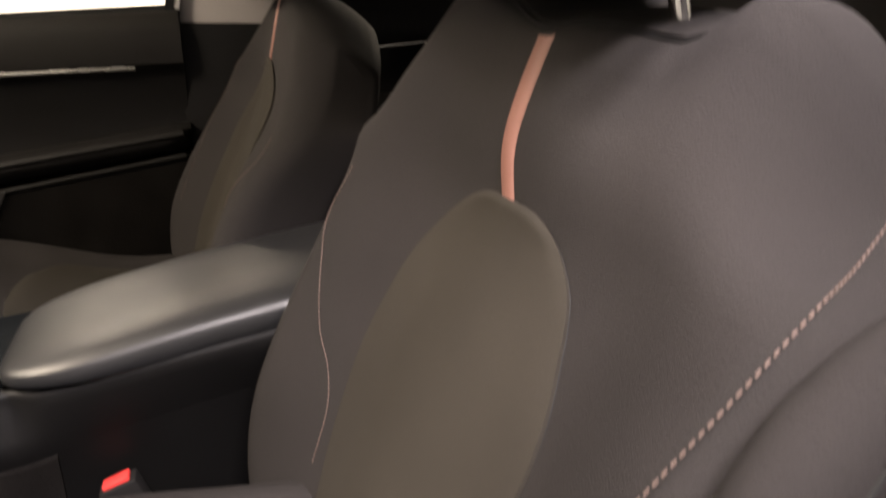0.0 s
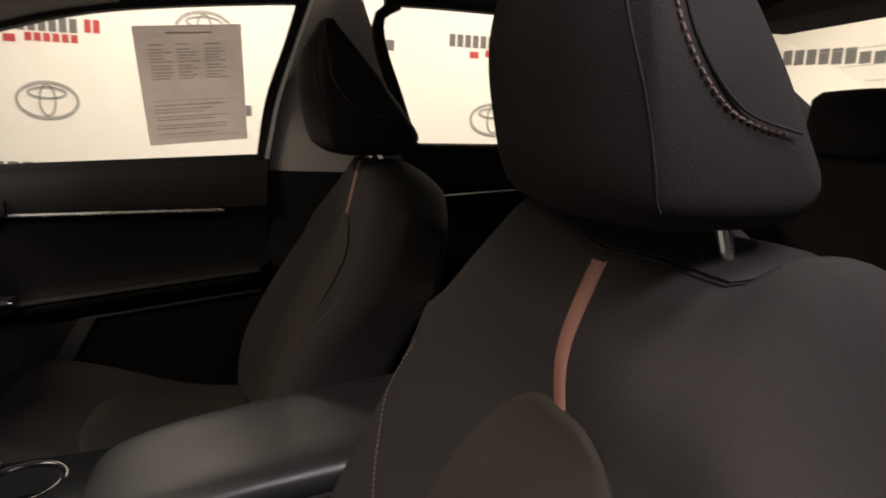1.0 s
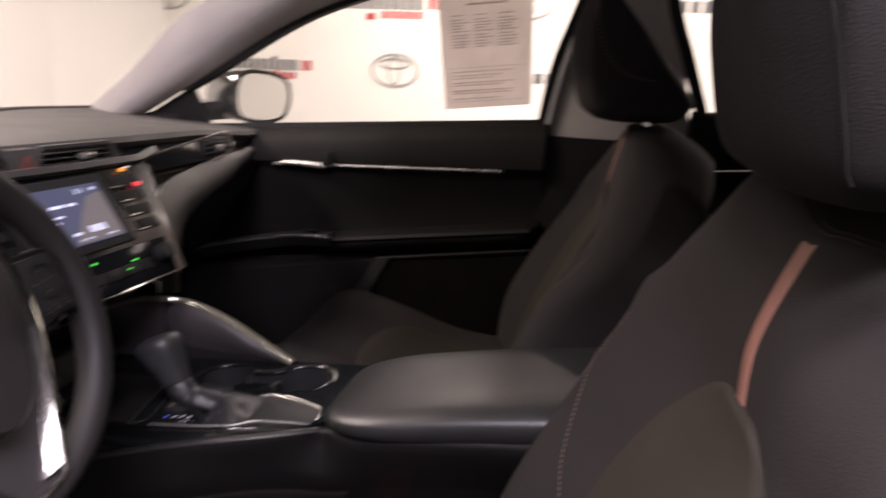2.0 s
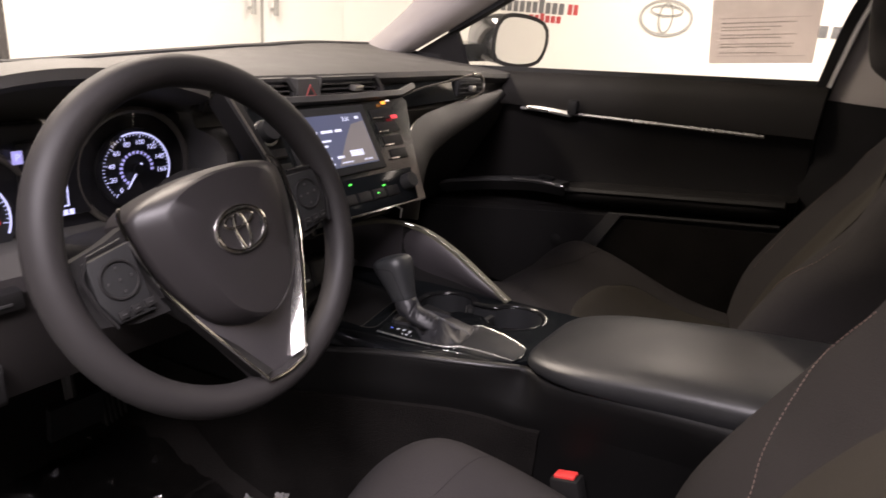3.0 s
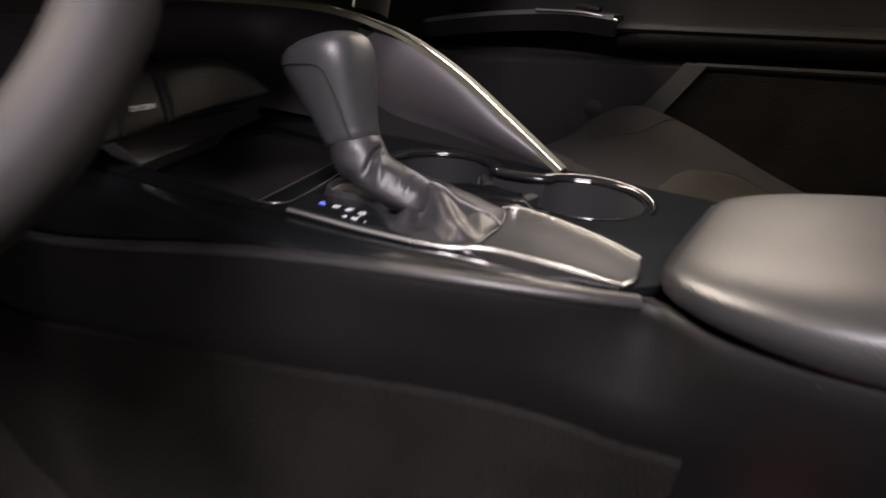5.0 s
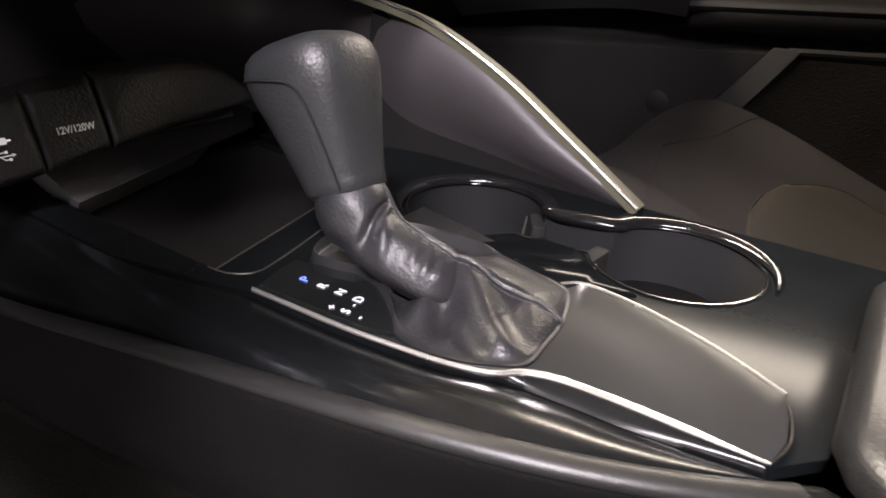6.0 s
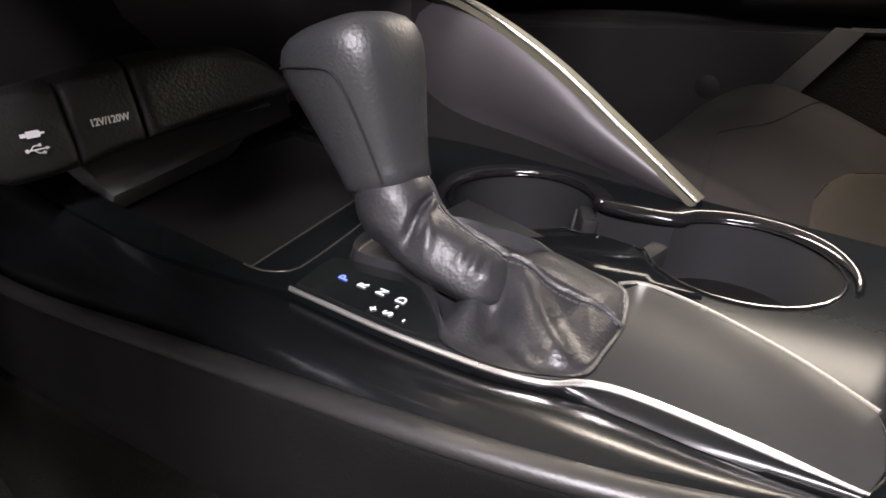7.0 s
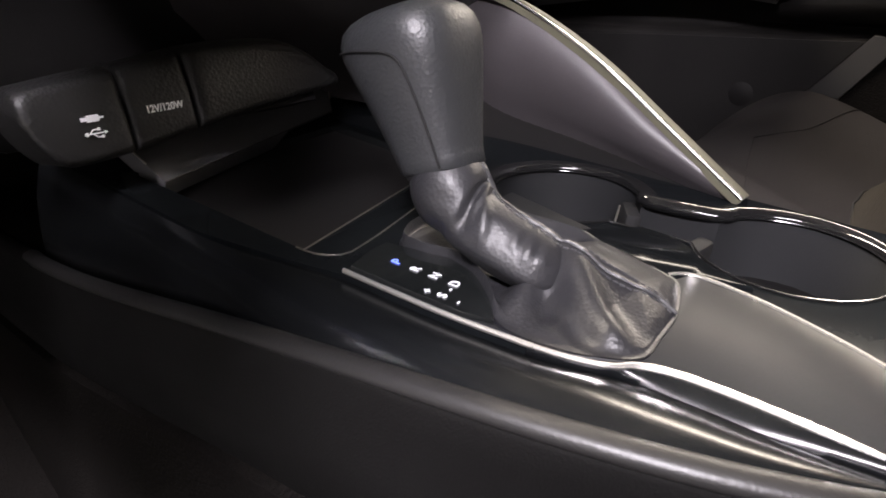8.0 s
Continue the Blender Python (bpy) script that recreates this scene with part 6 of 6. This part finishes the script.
# ---- front seats ----
def make_seat(xc, s, dy, dz, k_in, k_out, head_x, head_y, pad_y, pad_z, pad_w, name_label):
    """xc: centre; s: +1 where the middle of the car lies at greater x; dy, dz: slide and height."""
    seat = thing("front_seat", name_label, "car seat", (xc, 0.25 + dy, 0.05), "front seats")

    def W(lx, y, z):
        if lx > 0 and s > 0:
            lx *= 1 + 0.075 * bell(z, 0.74, 0.075) + 0.11 * bell(z, 0.79, 0.05)
        return Vector((xc + s * lx, y + dy, z + dz))

    def centre_y(z):
        return table(z, [(0.34, 0.125), (0.448, 0.088), (0.55, 0.046), (0.63, 0.010), (0.70, -0.020), (0.76, -0.028), (0.84, -0.048), (0.90, -0.075)])

    def half(z):
        return table(z, [(0.34, 0.205), (0.39, 0.235), (0.45, 0.252), (0.55, 0.262), (0.65, 0.264), (0.72, 0.258), (0.78, 0.238), (0.83, 0.208), (0.865, 0.170)])

    def bolster(z):
        return table(z, [(0.34, 0.040), (0.40, 0.060), (0.48, 0.072), (0.60, 0.062), (0.69, 0.044), (0.74, 0.024), (0.785, 0.008), (0.84, 0.0), (0.88, 0.0)])

    def front_y(lx, z):
        w, a = half(z), abs(lx)
        if lx > 0:
            b = table(z, [(0.34, 0.040), (0.40, 0.060), (0.48, 0.072), (0.60, 0.066), (0.69, 0.058), (0.74, 0.048), (0.785, 0.036), (0.84, 0.012), (0.88, 0.0)]) * k_in
            if s < 0:
                b = table(z, [(0.34, 0.050), (0.48, 0.078), (0.60, 0.076), (0.68, 0.060), (0.74, 0.032), (0.785, 0.012), (0.84, 0.0)]) * k_in
        else:
            b = (bolster(z) if s > 0 else table(z, [(0.34, 0.040), (0.40, 0.060), (0.48, 0.072), (0.60, 0.062), (0.69, 0.056), (0.74, 0.050), (0.785, 0.040), (0.84, 0.020), (0.88, 0.010)])) * k_out
        lo, hi = (0.12, w - 0.012) if lx < 0 and s > 0 else ((0.05, w - 0.012) if s > 0 or lx < 0 else (0.085, 0.195))
        b *= step(lo, hi, a)
        edge = max(0.0, (a - (w - 0.035)) / 0.035)
        rel = min(0.0, lx - 0.014)
        round_back = (math.sqrt(rel * rel + 0.0009) - 0.03) * table(z, [(0.62, 0.0), (0.70, 0.05), (0.765, 0.17), (0.80, 0.40), (0.83, 0.58), (0.86, 0.70)]) * (1.0 if s > 0 else 0.3)
        return centre_y(z) + b - round_back - 0.055 * (1 - math.sqrt(max(0.0, 1 - min(1, edge) ** 2)))

    def top_of(lx):
        if lx > 0 and s < 0:
            return 0.848 - 0.085 * step(0.07, 0.25, lx)
        if lx > 0:
            return 0.830 + 0.034 * step(0.03, 0.125, lx) - 0.02 * step(0.12, 0.17, lx) - 0.09 * step(0.15, 0.25, lx)
        if s < 0:
            return 0.836 + 0.012 * step(0.03, 0.10, -lx) - 0.045 * step(0.12, 0.23, -lx)
        return 0.832 - 0.008 * step(0.02, 0.07, -lx) + 0.032 * step(0.07, 0.118, -lx) - 0.10 * step(0.105, 0.215, -lx)

    # backrest shell
    n, nt = 44, 8
    zs = [0.34 + 0.50 * i / 26 for i in range(27)]

    def lifted(lx, z):
        return z + (top_of(lx) - 0.84) * step(0.72 if s > 0 else 0.56, 0.84, z)

    rings = []
    for z in zs:
        w = half(z)
        xs = [lerp(-w, w, 0.5 - 0.5 * math.cos(math.pi * j / n)) for j in range(n + 1)]
        ring = [W(lx, front_y(lx, z), lifted(lx, z)) for lx in xs]
        ring += [W(lx, centre_y(z) - (0.125 if s > 0 else 0.090) - 0.045 * math.sqrt(max(0, 1 - (lx / w) ** 2)) ** 0.6, lifted(lx, z) - (0.040 * step(0.05, 0.13, -lx) if s > 0 else 0.042) * step(0.68, 0.84, z)) for lx in xs[::-1]]
        rings.append(ring)
    bm = loft(rings, True, False)
    last = rings[-1]
    front, back = last[:n + 1], last[n + 1:][::-1]

    def top_at(j, t):
        a, b = front[j], back[j]
        return a.lerp(b, t) + Vector((0, 0, (0.014 if s > 0 else 0.024) * math.sin(math.pi * t) ** 0.85 * (1 - abs(2 * j / n - 1) ** 6)))
    grid = [[bm.verts.new(top_at(j, k / nt)) for j in range(n + 1)] for k in range(nt + 1)]
    for k in range(nt):
        for j in range(n):
            bm.faces.new((grid[k][j], grid[k][j + 1], grid[k + 1][j + 1], grid[k + 1][j]))
    bmesh.ops.remove_doubles(bm, verts=bm.verts, dist=0.0002)
    part("backrest", bm, FABRIC, seat, "charcoal fabric backrest", angle=80)
    # collar panel under the head restraint, and its edge seam
    js = [j for j in range(n + 1) if abs(lerp(-half(0.84), half(0.84), 0.5 - 0.5 * math.cos(math.pi * j / n))) < 0.098]
    if s > 0:
        part("top_collar", sheet(lambda u, v: top_at(js[round(u * (len(js) - 1))], 0.10 + 0.75 * v) + Vector((0, 0, 0.0012)), len(js) - 1, 8, 0.0015 * s), FABRIC, seat)
    part("collar_seam", tube([top_at(j, 0.07) + Vector((0, 0, 0.001)) for j in js], 0.0009, 6), RUBBER, seat)

    def on_back(lx, z, d=0.0):
        return W(lx, front_y(lx, z) + d, lifted(lx, z))

    # leaf-shaped woven insert
    up, aside = (0.0, 0.0) if s > 0 else (0.030, 0.020)
    LEAF_R = [(0.34, 0.104), (0.42, 0.106), (0.50, 0.117), (0.57, 0.124), (0.62, 0.120), (0.657, 0.110), (0.687, 0.090), (0.703, 0.072), (0.712, 0.054), (0.717, 0.034), (0.718, 0.014)]
    LEAF_L = [(0.34, -0.115), (0.50, -0.130), (0.598, -0.126), (0.628, -0.118), (0.652, -0.106), (0.685, -0.086), (0.703, -0.064), (0.712, -0.046), (0.717, -0.024), (0.718, -0.004)]

    def leaf(u, v):
        z = lerp(0.360, 0.718, 1 - (1 - v) ** 2.0)
        lx = lerp(table(z, LEAF_L), table(z, LEAF_R), u) - 0.008 + aside
        e = min(u, 1 - u) * 2
        crown = 0.0022 * (1 - (1 - min(1, e * 5)) ** 2) * (1 - max(0, (v - 0.92) / 0.08) ** 2)
        return on_back(lx, z + up * step(0.45, 0.718, z), -0.0005 + crown)
    part("back_insert", sheet(leaf, 28, 40, 0.004 * s), INSERT, seat, "taupe woven back insert", angle=80)
    # piping groove round the insert
    rim_pts = [Vector(leaf(0.0, j / 24)) for j in range(25)] + [Vector(leaf(1.0, j / 24)) for j in range(24, -1, -1)]
    part("insert_seam", tube(crv(rim_pts, 90), 0.0010, 6, up=(0, 1, 0.2)), RUBBER, seat)
    # copper stripe up to the head restraint
    mid = crv([(0.002 + aside, 0.714 + up, 0), (0.010 + aside, 0.738 + up * 0.8, 0), (0.0145 + aside, 0.768 + up * 0.5, 0), (0.0125 + aside, 0.800, 0), (0.008 + aside, 0.8395, 0)], 26)
    rings = [[on_back(p.x - 0.0085, p.y, 0.0002), on_back(p.x - 0.0068, p.y, 0.0016), on_back(p.x + 0.0068, p.y, 0.0016), on_back(p.x + 0.0085, p.y, 0.0002), on_back(p.x, p.y, -0.003)] for p in mid]
    part("stripe", loft(rings), COPPER, seat, "copper coloured stripe")
    # flank seams
    inner = crv([(0.222, 0.700, 0), (0.232, 0.655, 0), (0.206, 0.612, 0), (0.170, 0.562, 0), (0.142, 0.534, 0), (0.124, 0.50, 0), (0.118, 0.45, 0)], 44)
    part("flank_seam", dashes([on_back(p.x, p.y, 0.0012) for p in inner], 0.0035, 0.0018, 0.0006), THREAD, seat, "thin pale stitches")
    outer_seam = crv([(-0.185, 0.835, 0), (-0.203, 0.80, 0), (-0.216, 0.765, 0), (-0.230, 0.746, 0), (-0.234, 0.718, 0), (-0.232, 0.694, 0), (-0.228, 0.667, 0), (-0.215, 0.62, 0), (-0.200, 0.56, 0), (-0.19, 0.48, 0)], 70)
    seam_line = [on_back(p.x, p.y, 0.0015) for p in outer_seam]
    if s > 0:
        seam_line = crv([W(lx - 0.001, y + 0.0015, z + 0.001) for lx, y, z in ((-0.203, -0.109, 0.755), (-0.216, -0.077, 0.743), (-0.230, -0.043, 0.737), (-0.234, -0.015, 0.717), (-0.232, 0.005, 0.694), (-0.228, 0.026, 0.667), (-0.222, 0.046, 0.64))], 70)
    part("flank_seam", dashes(seam_line, 0.0030, 0.0022, 0.0006), THREAD, seat, "pale copper stitches")
    lobe = crv([(-0.252, -0.085, 0.752), (-0.259, -0.062, 0.738), (-0.264, -0.030, 0.705), (-0.268, 0.005, 0.65), (-0.270, 0.040, 0.55), (-0.265, 0.070, 0.45), (-0.255, 0.09, 0.34)], 24)
    part("side_bolster", loft([[W(p.x + 0.022 * k * math.cos(a), p.y + 0.040 * k * math.sin(a), p.z) for a in [2 * math.pi * j / 20 for j in range(20)]] for p, k in zip(lobe, [0.15, 0.5, 0.75, 0.92] + [1.0] * 20)]), FABRIC, seat, angle=80)
    lobe_seam = [W(p.x - 0.0205, p.y + 0.014, p.z) for p in lobe[2:]]
    part("flank_seam", tube(lobe_seam, 0.0011, 6, up=(0, 1, 0)), RUBBER, seat)
    # head restraint
    def H(lx, y, z):
        return W(lx + head_x, y + head_y, z - 0.017)

    head = part("head_restraint", headrest_mesh(H), FABRIC, seat, "charcoal fabric head restraint", angle=80)
    front_seam = crv([(-0.080, 1.075, 0), (-0.102, 1.03, 0), (-0.118, 0.97, 0), (-0.1205, 0.92, 0), (-0.115, 0.893, 0)], 30)
    for m in (1, -1):
        part("head_seam", tube([H(m * p.x * 1.0, head_front(p.x, p.y) + 0.0001, p.y) for p in front_seam], 0.0008, 6, up=(0, 1, 0)), RUBBER, head)
        side = crv([(-0.004, 1.072, 0), (-0.006, 1.03, 0), (-0.018, 0.985, 0), (-0.050, 0.950, 0), (-0.100, 0.938, 0)], 40)
        part("head_stitching", dashes([H(m * (head_half(p.y, p.x) + 0.0008), p.x, p.y) for p in side], 0.0040, 0.0024, 0.0009), THREAD, head, "pale copper stitches")
        part("head_seam", tube([H(m * (head_half(p.y, p.x + 0.006) + 0.0003), p.x - 0.006, p.y + 0.002) for p in side], 0.0010, 6, up=(0, 1, 0)), RUBBER, head)
        post = part("post", tube([H(m * 0.070, -0.112, 0.82), H(m * 0.070, -0.085, 0.91)], 0.0065, 12, up=(0, 1, 0)), CHROME, seat, "chrome post")
        g = H(m * 0.070, -0.1125, 0.848)
        part("post_guide", box(g.x - 0.017, g.x + 0.017, g.y - 0.024, g.y + 0.024, g.z - 0.008, g.z + 0.006, 0.005, 3), GUIDE, seat, "smoky plastic post guide")
        part("guide_catch", box(g.x - 0.006, g.x + 0.006, g.y + 0.014, g.y + 0.029, g.z - 0.003, g.z + 0.004, 0.002), GUIDE, seat)
        p = H(m * 0.070, -0.085, 0.884)
        part("sleeve_plate", box(p.x - 0.016, p.x + 0.016, p.y - 0.010, p.y + 0.010, p.z - 0.002, p.z + 0.002, 0.001), SILVER, seat)
    # cushion
    slide, lift = dy + pad_y, dz + pad_z

    def C(lx, y, z):
        return Vector((xc + s * (lx * pad_w + (pad_w - 1) * 0.26), y + slide, z + lift))

    def half_c(y):
        return table(y, [(0.02, 0.225), (0.15, 0.245), (0.35, 0.255), (0.46, 0.250), (0.515, 0.225)])

    def top_c(lx, y):
        a, w = abs(lx), half_c(y)
        mid_z = 0.372 + 0.030 * step(0.10, 0.42, y)
        b = 0.042 * step(0.09, 0.19, a) * (1 - 0.35 * step(0.25, 0.48, y))
        if s < 0:
            mid_z = 0.350 + 0.074 * step(0.12, 0.46, y)
            b *= 0.5 if lx < 0 else 0.8
        roll = 0.085 * max(0.0, (y - 0.40) / 0.115) ** 2.2
        e = max(0.0, (a - (w - 0.06)) / 0.06)
        return mid_z + b - roll - 0.07 * (1 - math.sqrt(max(0, 1 - min(1, e) ** 2)))
    rings = []
    for i in range(34):
        y = lerp(0.02, 0.515, (i / 33) ** 0.9)
        w = half_c(y)
        ring = [C(lerp(-w, w, 0.5 - 0.5 * math.cos(math.pi * j / 40)), y, top_c(lerp(-w, w, 0.5 - 0.5 * math.cos(math.pi * j / 40)), y)) for j in range(41)]
        front = step(0.44, 0.515, y)
        ring += [C(w * 0.97, y - 0.02 * front, 0.24), C(w * 0.9, y - 0.05 * front, 0.20), C(-w * 0.9, y - 0.05 * front, 0.20), C(-w * 0.97, y - 0.02 * front, 0.24)]
        rings.append(ring)
    part("cushion", loft(rings), FABRIC, seat, "charcoal fabric cushion", angle=80)

    def pad(u, v):
        y = lerp(0.06, 0.315, v)
        round_off = math.sqrt(max(0.0, 1 - max(0.0, (v - 0.70) / 0.30) ** 2))
        lx = lerp(-0.145, 0.150, 0.5 + (u - 0.5) * (0.15 + 0.85 * round_off))
        e = min(min(u, 1 - u) * 2 * 5, 1, (1 - v) * 9)
        return C(lx, y, top_c(lx, y) + 0.0005 + 0.005 * (1 - (1 - e) ** 2))
    part("cushion_insert", sheet(pad, 26, 26, 0.004 * s), INSERT, seat, "taupe woven cushion insert", angle=80)
    rim_pts = [Vector(pad(0, j / 20)) for j in range(21)] + [Vector(pad(i / 10, 1)) for i in range(1, 10)] + [Vector(pad(1, j / 20)) for j in range(20, -1, -1)]
    part("insert_seam", tube(crv(rim_pts, 80), 0.0009, 6), RUBBER, seat)
    front_line = [C(lx, 0.415 - 0.05 * abs(lx) / 0.2, top_c(lx, 0.415 - 0.05 * abs(lx) / 0.2) + 0.0004) for lx in [-0.22 + 0.44 * i / 30 for i in range(31)]]
    part("cushion_seam", tube(front_line, 0.0004, 6), FABRIC, seat)
    part("seat_base", joined([box(xc - 0.22, xc + 0.22, 0.0 + dy, 0.44 + dy, 0.12, 0.235 + dz, 0.02), box(xc - 0.21, xc - 0.17, -0.1 + dy, 0.46 + dy, 0.03, 0.125, 0.005), box(xc + 0.17, xc + 0.21, -0.1 + dy, 0.46 + dy, 0.03, 0.125, 0.005)]), PLASTIC, seat)
    settle(seat)
    return seat


def head_half(z, y=0.0):
    base = table(z, [(0.885, 0.108), (0.895, 0.119), (0.95, 0.127), (1.0, 0.125), (1.05, 0.112), (1.078, 0.085)])
    return base * (1 - 0.16 * step(-0.03, -0.16, y))


def head_front(lx, z):
    f = table(z, [(0.885, -0.004), (0.897, 0.012), (0.94, 0.026), (1.0, 0.034), (1.05, 0.024), (1.08, 0.004)])
    return f - 0.040 * (abs(lx) / 0.134) ** 2.5


def head_back(z):
    return table(z, [(0.885, -0.150), (0.905, -0.165), (0.93, -0.152), (1.0, -0.095), (1.05, -0.050), (1.08, -0.025)])


def headrest_mesh(W):
    rings = []
    for i in range(30):
        z = lerp(0.885, 1.081, i / 29)
        ring = []
        for j in range(48):
            a = 2 * math.pi * j / 48
            c, sn = math.cos(a), math.sin(a)
            cc = math.copysign(abs(c) ** 0.40, c)
            fr, bk = head_front(0, z), head_back(z)
            my, ry = (fr + bk) / 2, (fr - bk) / 2
            y = my + ry * math.copysign(abs(sn) ** 0.48, sn)
            lx = head_half(z, y) * cc
            if sn > 0:
                y = min(y, head_front(lx, z))
            ring.append(W(lx, y, z))
        rings.append(ring)
    for end, dz in ((0, -1), (-1, 1)):
        ring = rings[end]
        c = sum(ring, Vector()) / len(ring)
        caps = [[Vector((lerp(c.x, p.x, k), lerp(c.y, p.y, k), p.z + dz * up)) for p in ring] for k, up in ((0.86, 0.006), (0.55, 0.010), (0.2, 0.011))]
        rings = caps[::-1] + rings if end == 0 else rings + caps
    return loft(rings)


make_seat(-0.355, 1, -0.102, -0.015, 1.0, 0.8, 0.027, -0.012, -0.012, 0.012, 0.85, "charcoal fabric driver's seat with taupe insert and copper stripe")
make_seat(0.392, -1, -0.022, 0.0, 0.40, 1.1, 0.0, 0.022, 0.090, 0.004, 1.0, "charcoal fabric passenger seat with taupe insert beside the console")

# ---- belt buckles ----
def buckle(x, y, z, lean, red):
    b = thing("belt_buckle", "black seat belt buckle with a red release button" if red else "black seat belt buckle with a silver tongue slot", "seat belt buckle", (x, y, z))
    m = Matrix.Translation((x, y, z)) @ Matrix.Rotation(radians(lean), 4, "X")
    part("case", moved(box(-0.012, 0.012, -0.020, 0.020, -0.06, 0.0, 0.004), m), PLASTIC, b)
    part("button", moved(box(-0.008, 0.008, -0.014, 0.014, -0.002, 0.004, 0.0015), m), RED if red else SILVER, b, "red release button" if red else "silver slot plate")
    part("stalk", moved(box(-0.008, 0.008, -0.016, 0.016, -0.26, -0.068, 0.004), m), PLASTIC, b)
    settle(b)


buckle(-0.096, 0.192, 0.358, -18, True)
buckle(0.165, 0.10, 0.425, 25, False)

# ---- rear seat ----
bench = thing("rear_seat", "dark fabric rear bench seat with head restraints", "car seat", (0, -0.8, 0.05))
part("backrest", loft([[(x, -0.90 - 0.02 * abs(x), 0.30), (x, -0.98, 0.60), (x, -1.04, 0.86), (x, -1.08, 0.905), (x, -1.14, 0.90), (x, -1.13, 0.30)] for x in [-0.66 + 1.32 * i / 14 for i in range(15)]]), FABRIC, bench)
part("cushion", loft([[(x, -0.42, 0.22), (x, -0.42, 0.36), (x, -0.46, 0.385), (x, -0.92, 0.33), (x, -0.92, 0.22)] for x in [-0.66 + 1.32 * i / 14 for i in range(15)]]), FABRIC, bench)
for x in (-0.33, 0.0, 0.33):
    part("head_restraint", loft([[(x + 0.115 * k * math.copysign(abs(math.cos(a)) ** 0.5, math.cos(a)), -1.075 + 0.05 * k * math.copysign(abs(math.sin(a)) ** 0.6, math.sin(a)), z) for a in [2 * math.pi * i / 24 for i in range(24)]] for k, z in ((0.8, 0.885), (1.0, 0.90), (1.02, 0.95), (0.97, 1.000), (0.8, 1.014), (0.3, 1.018))]), FABRIC, bench)
settle(bench)

# ---- footwell ----
mat_ob = thing("floor_mat", "black carpet floor mat in the driver's footwell", "floor mat", (-0.38, 0.85, 0.04))
part("carpet", sheet(lambda u, v: (lerp(-0.62, -0.17, u), lerp(0.55, 1.12, v), 0.055 + 0.22 * step(0.7, 1.05, v)), 20, 20, 0.012), CARPET, mat_ob)
settle(mat_ob)


def film_fn(v0, v1):
    def at(u, v):
        x, y = lerp(-0.58, -0.19, u), lerp(0.60, 0.98, lerp(v0, v1, v))
        p = Vector((x * 16, y * 16, 0))
        return (x, y, 0.085 + 0.05 * step(0.7, 1.05, (y - 0.60) / 0.38) + 0.016 * abs(noise.noise(p)) + 0.010 * noise.noise(p * 2.3) + 0.008 * abs(noise.noise(p * 5)))
    return at


for v0, v1 in ((0.0, 0.48), (0.50, 1.0)):
    part("plastic_cover", sheet(film_fn(v0, v1), 46, 26, 0.0004), FILM, None, "crumpled clear plastic film lying on the driver's floor", angle=20, category="plastic film", group="floor films")


def scrap(x, y, size, turn):
    """A small pale crinkled sheet, put in for a glint of the film."""
    def at(u, v):
        a, b = (u - 0.5) * size, (v - 0.5) * size * 0.6
        q = Vector((x * 90 + a * 120, y * 90 + b * 120, turn))
        h = 0.010 * noise.noise(q) + 0.005 * noise.noise(q * 2.1)
        c, d = math.cos(turn), math.sin(turn)
        return (x + a * c - b * d + 0.006 * noise.noise(q + Vector((5, 0, 0))), y + a * d + b * c, 0.105 + 0.05 * step(0.92, 1.05, y) + h)
    part("film_glint", sheet(at, 9, 7, 0.0006), GLINT, None, "small pale crinkled fleck that paints a glint of the floor film", angle=15, category="plastic scrap", group="plastic scraps")


for row in ((-0.285, 1.000, 0.030, 0.3), (-0.376, 1.020, 0.020, 1.2), (-0.284, 0.806, 0.020, 0.9), (-0.195, 0.693, 0.018, 0.5), (-0.152, 0.656, 0.022, 2.1), (-0.43, 0.90, 0.016, 2.6)):
    scrap(*row)

brake = thing("brake_pedal", "black rubber brake pedal on a steel arm", "pedal", (-0.315, 0.98, 0.17))
part("pedal_pad", loft([[(-0.36, 0.985, 0.17), (-0.27, 0.985, 0.17), (-0.27, 0.975, 0.235), (-0.36, 0.975, 0.235)], [(-0.36, 1.0, 0.17), (-0.27, 1.0, 0.17), (-0.27, 0.99, 0.235), (-0.36, 0.99, 0.235)]]), RUBBER, brake)
part("pedal_arm", tube([(-0.315, 0.995, 0.20), (-0.315, 1.02, 0.42)], 0.010, 8), TRIM, brake)
settle(brake)
gas = thing("accelerator_pedal", "black ribbed accelerator pedal hinged on the floor", "pedal", (-0.24, 0.99, 0.09))
lean = Matrix.Translation((-0.240, 0.985, 0.10)) @ Matrix.Rotation(radians(-14), 4, "X")
part("pedal_pad", moved(box(-0.025, 0.025, 0.0, 0.012, -0.015, 0.115, 0.004), lean), KNEE, gas)
for k in range(5):
    part("pedal_rib", moved(box(-0.021 + 0.0095 * k, -0.017 + 0.0095 * k, -0.003, 0.002, -0.008, 0.108, 0.001), lean), TRIM, gas)
settle(gas)
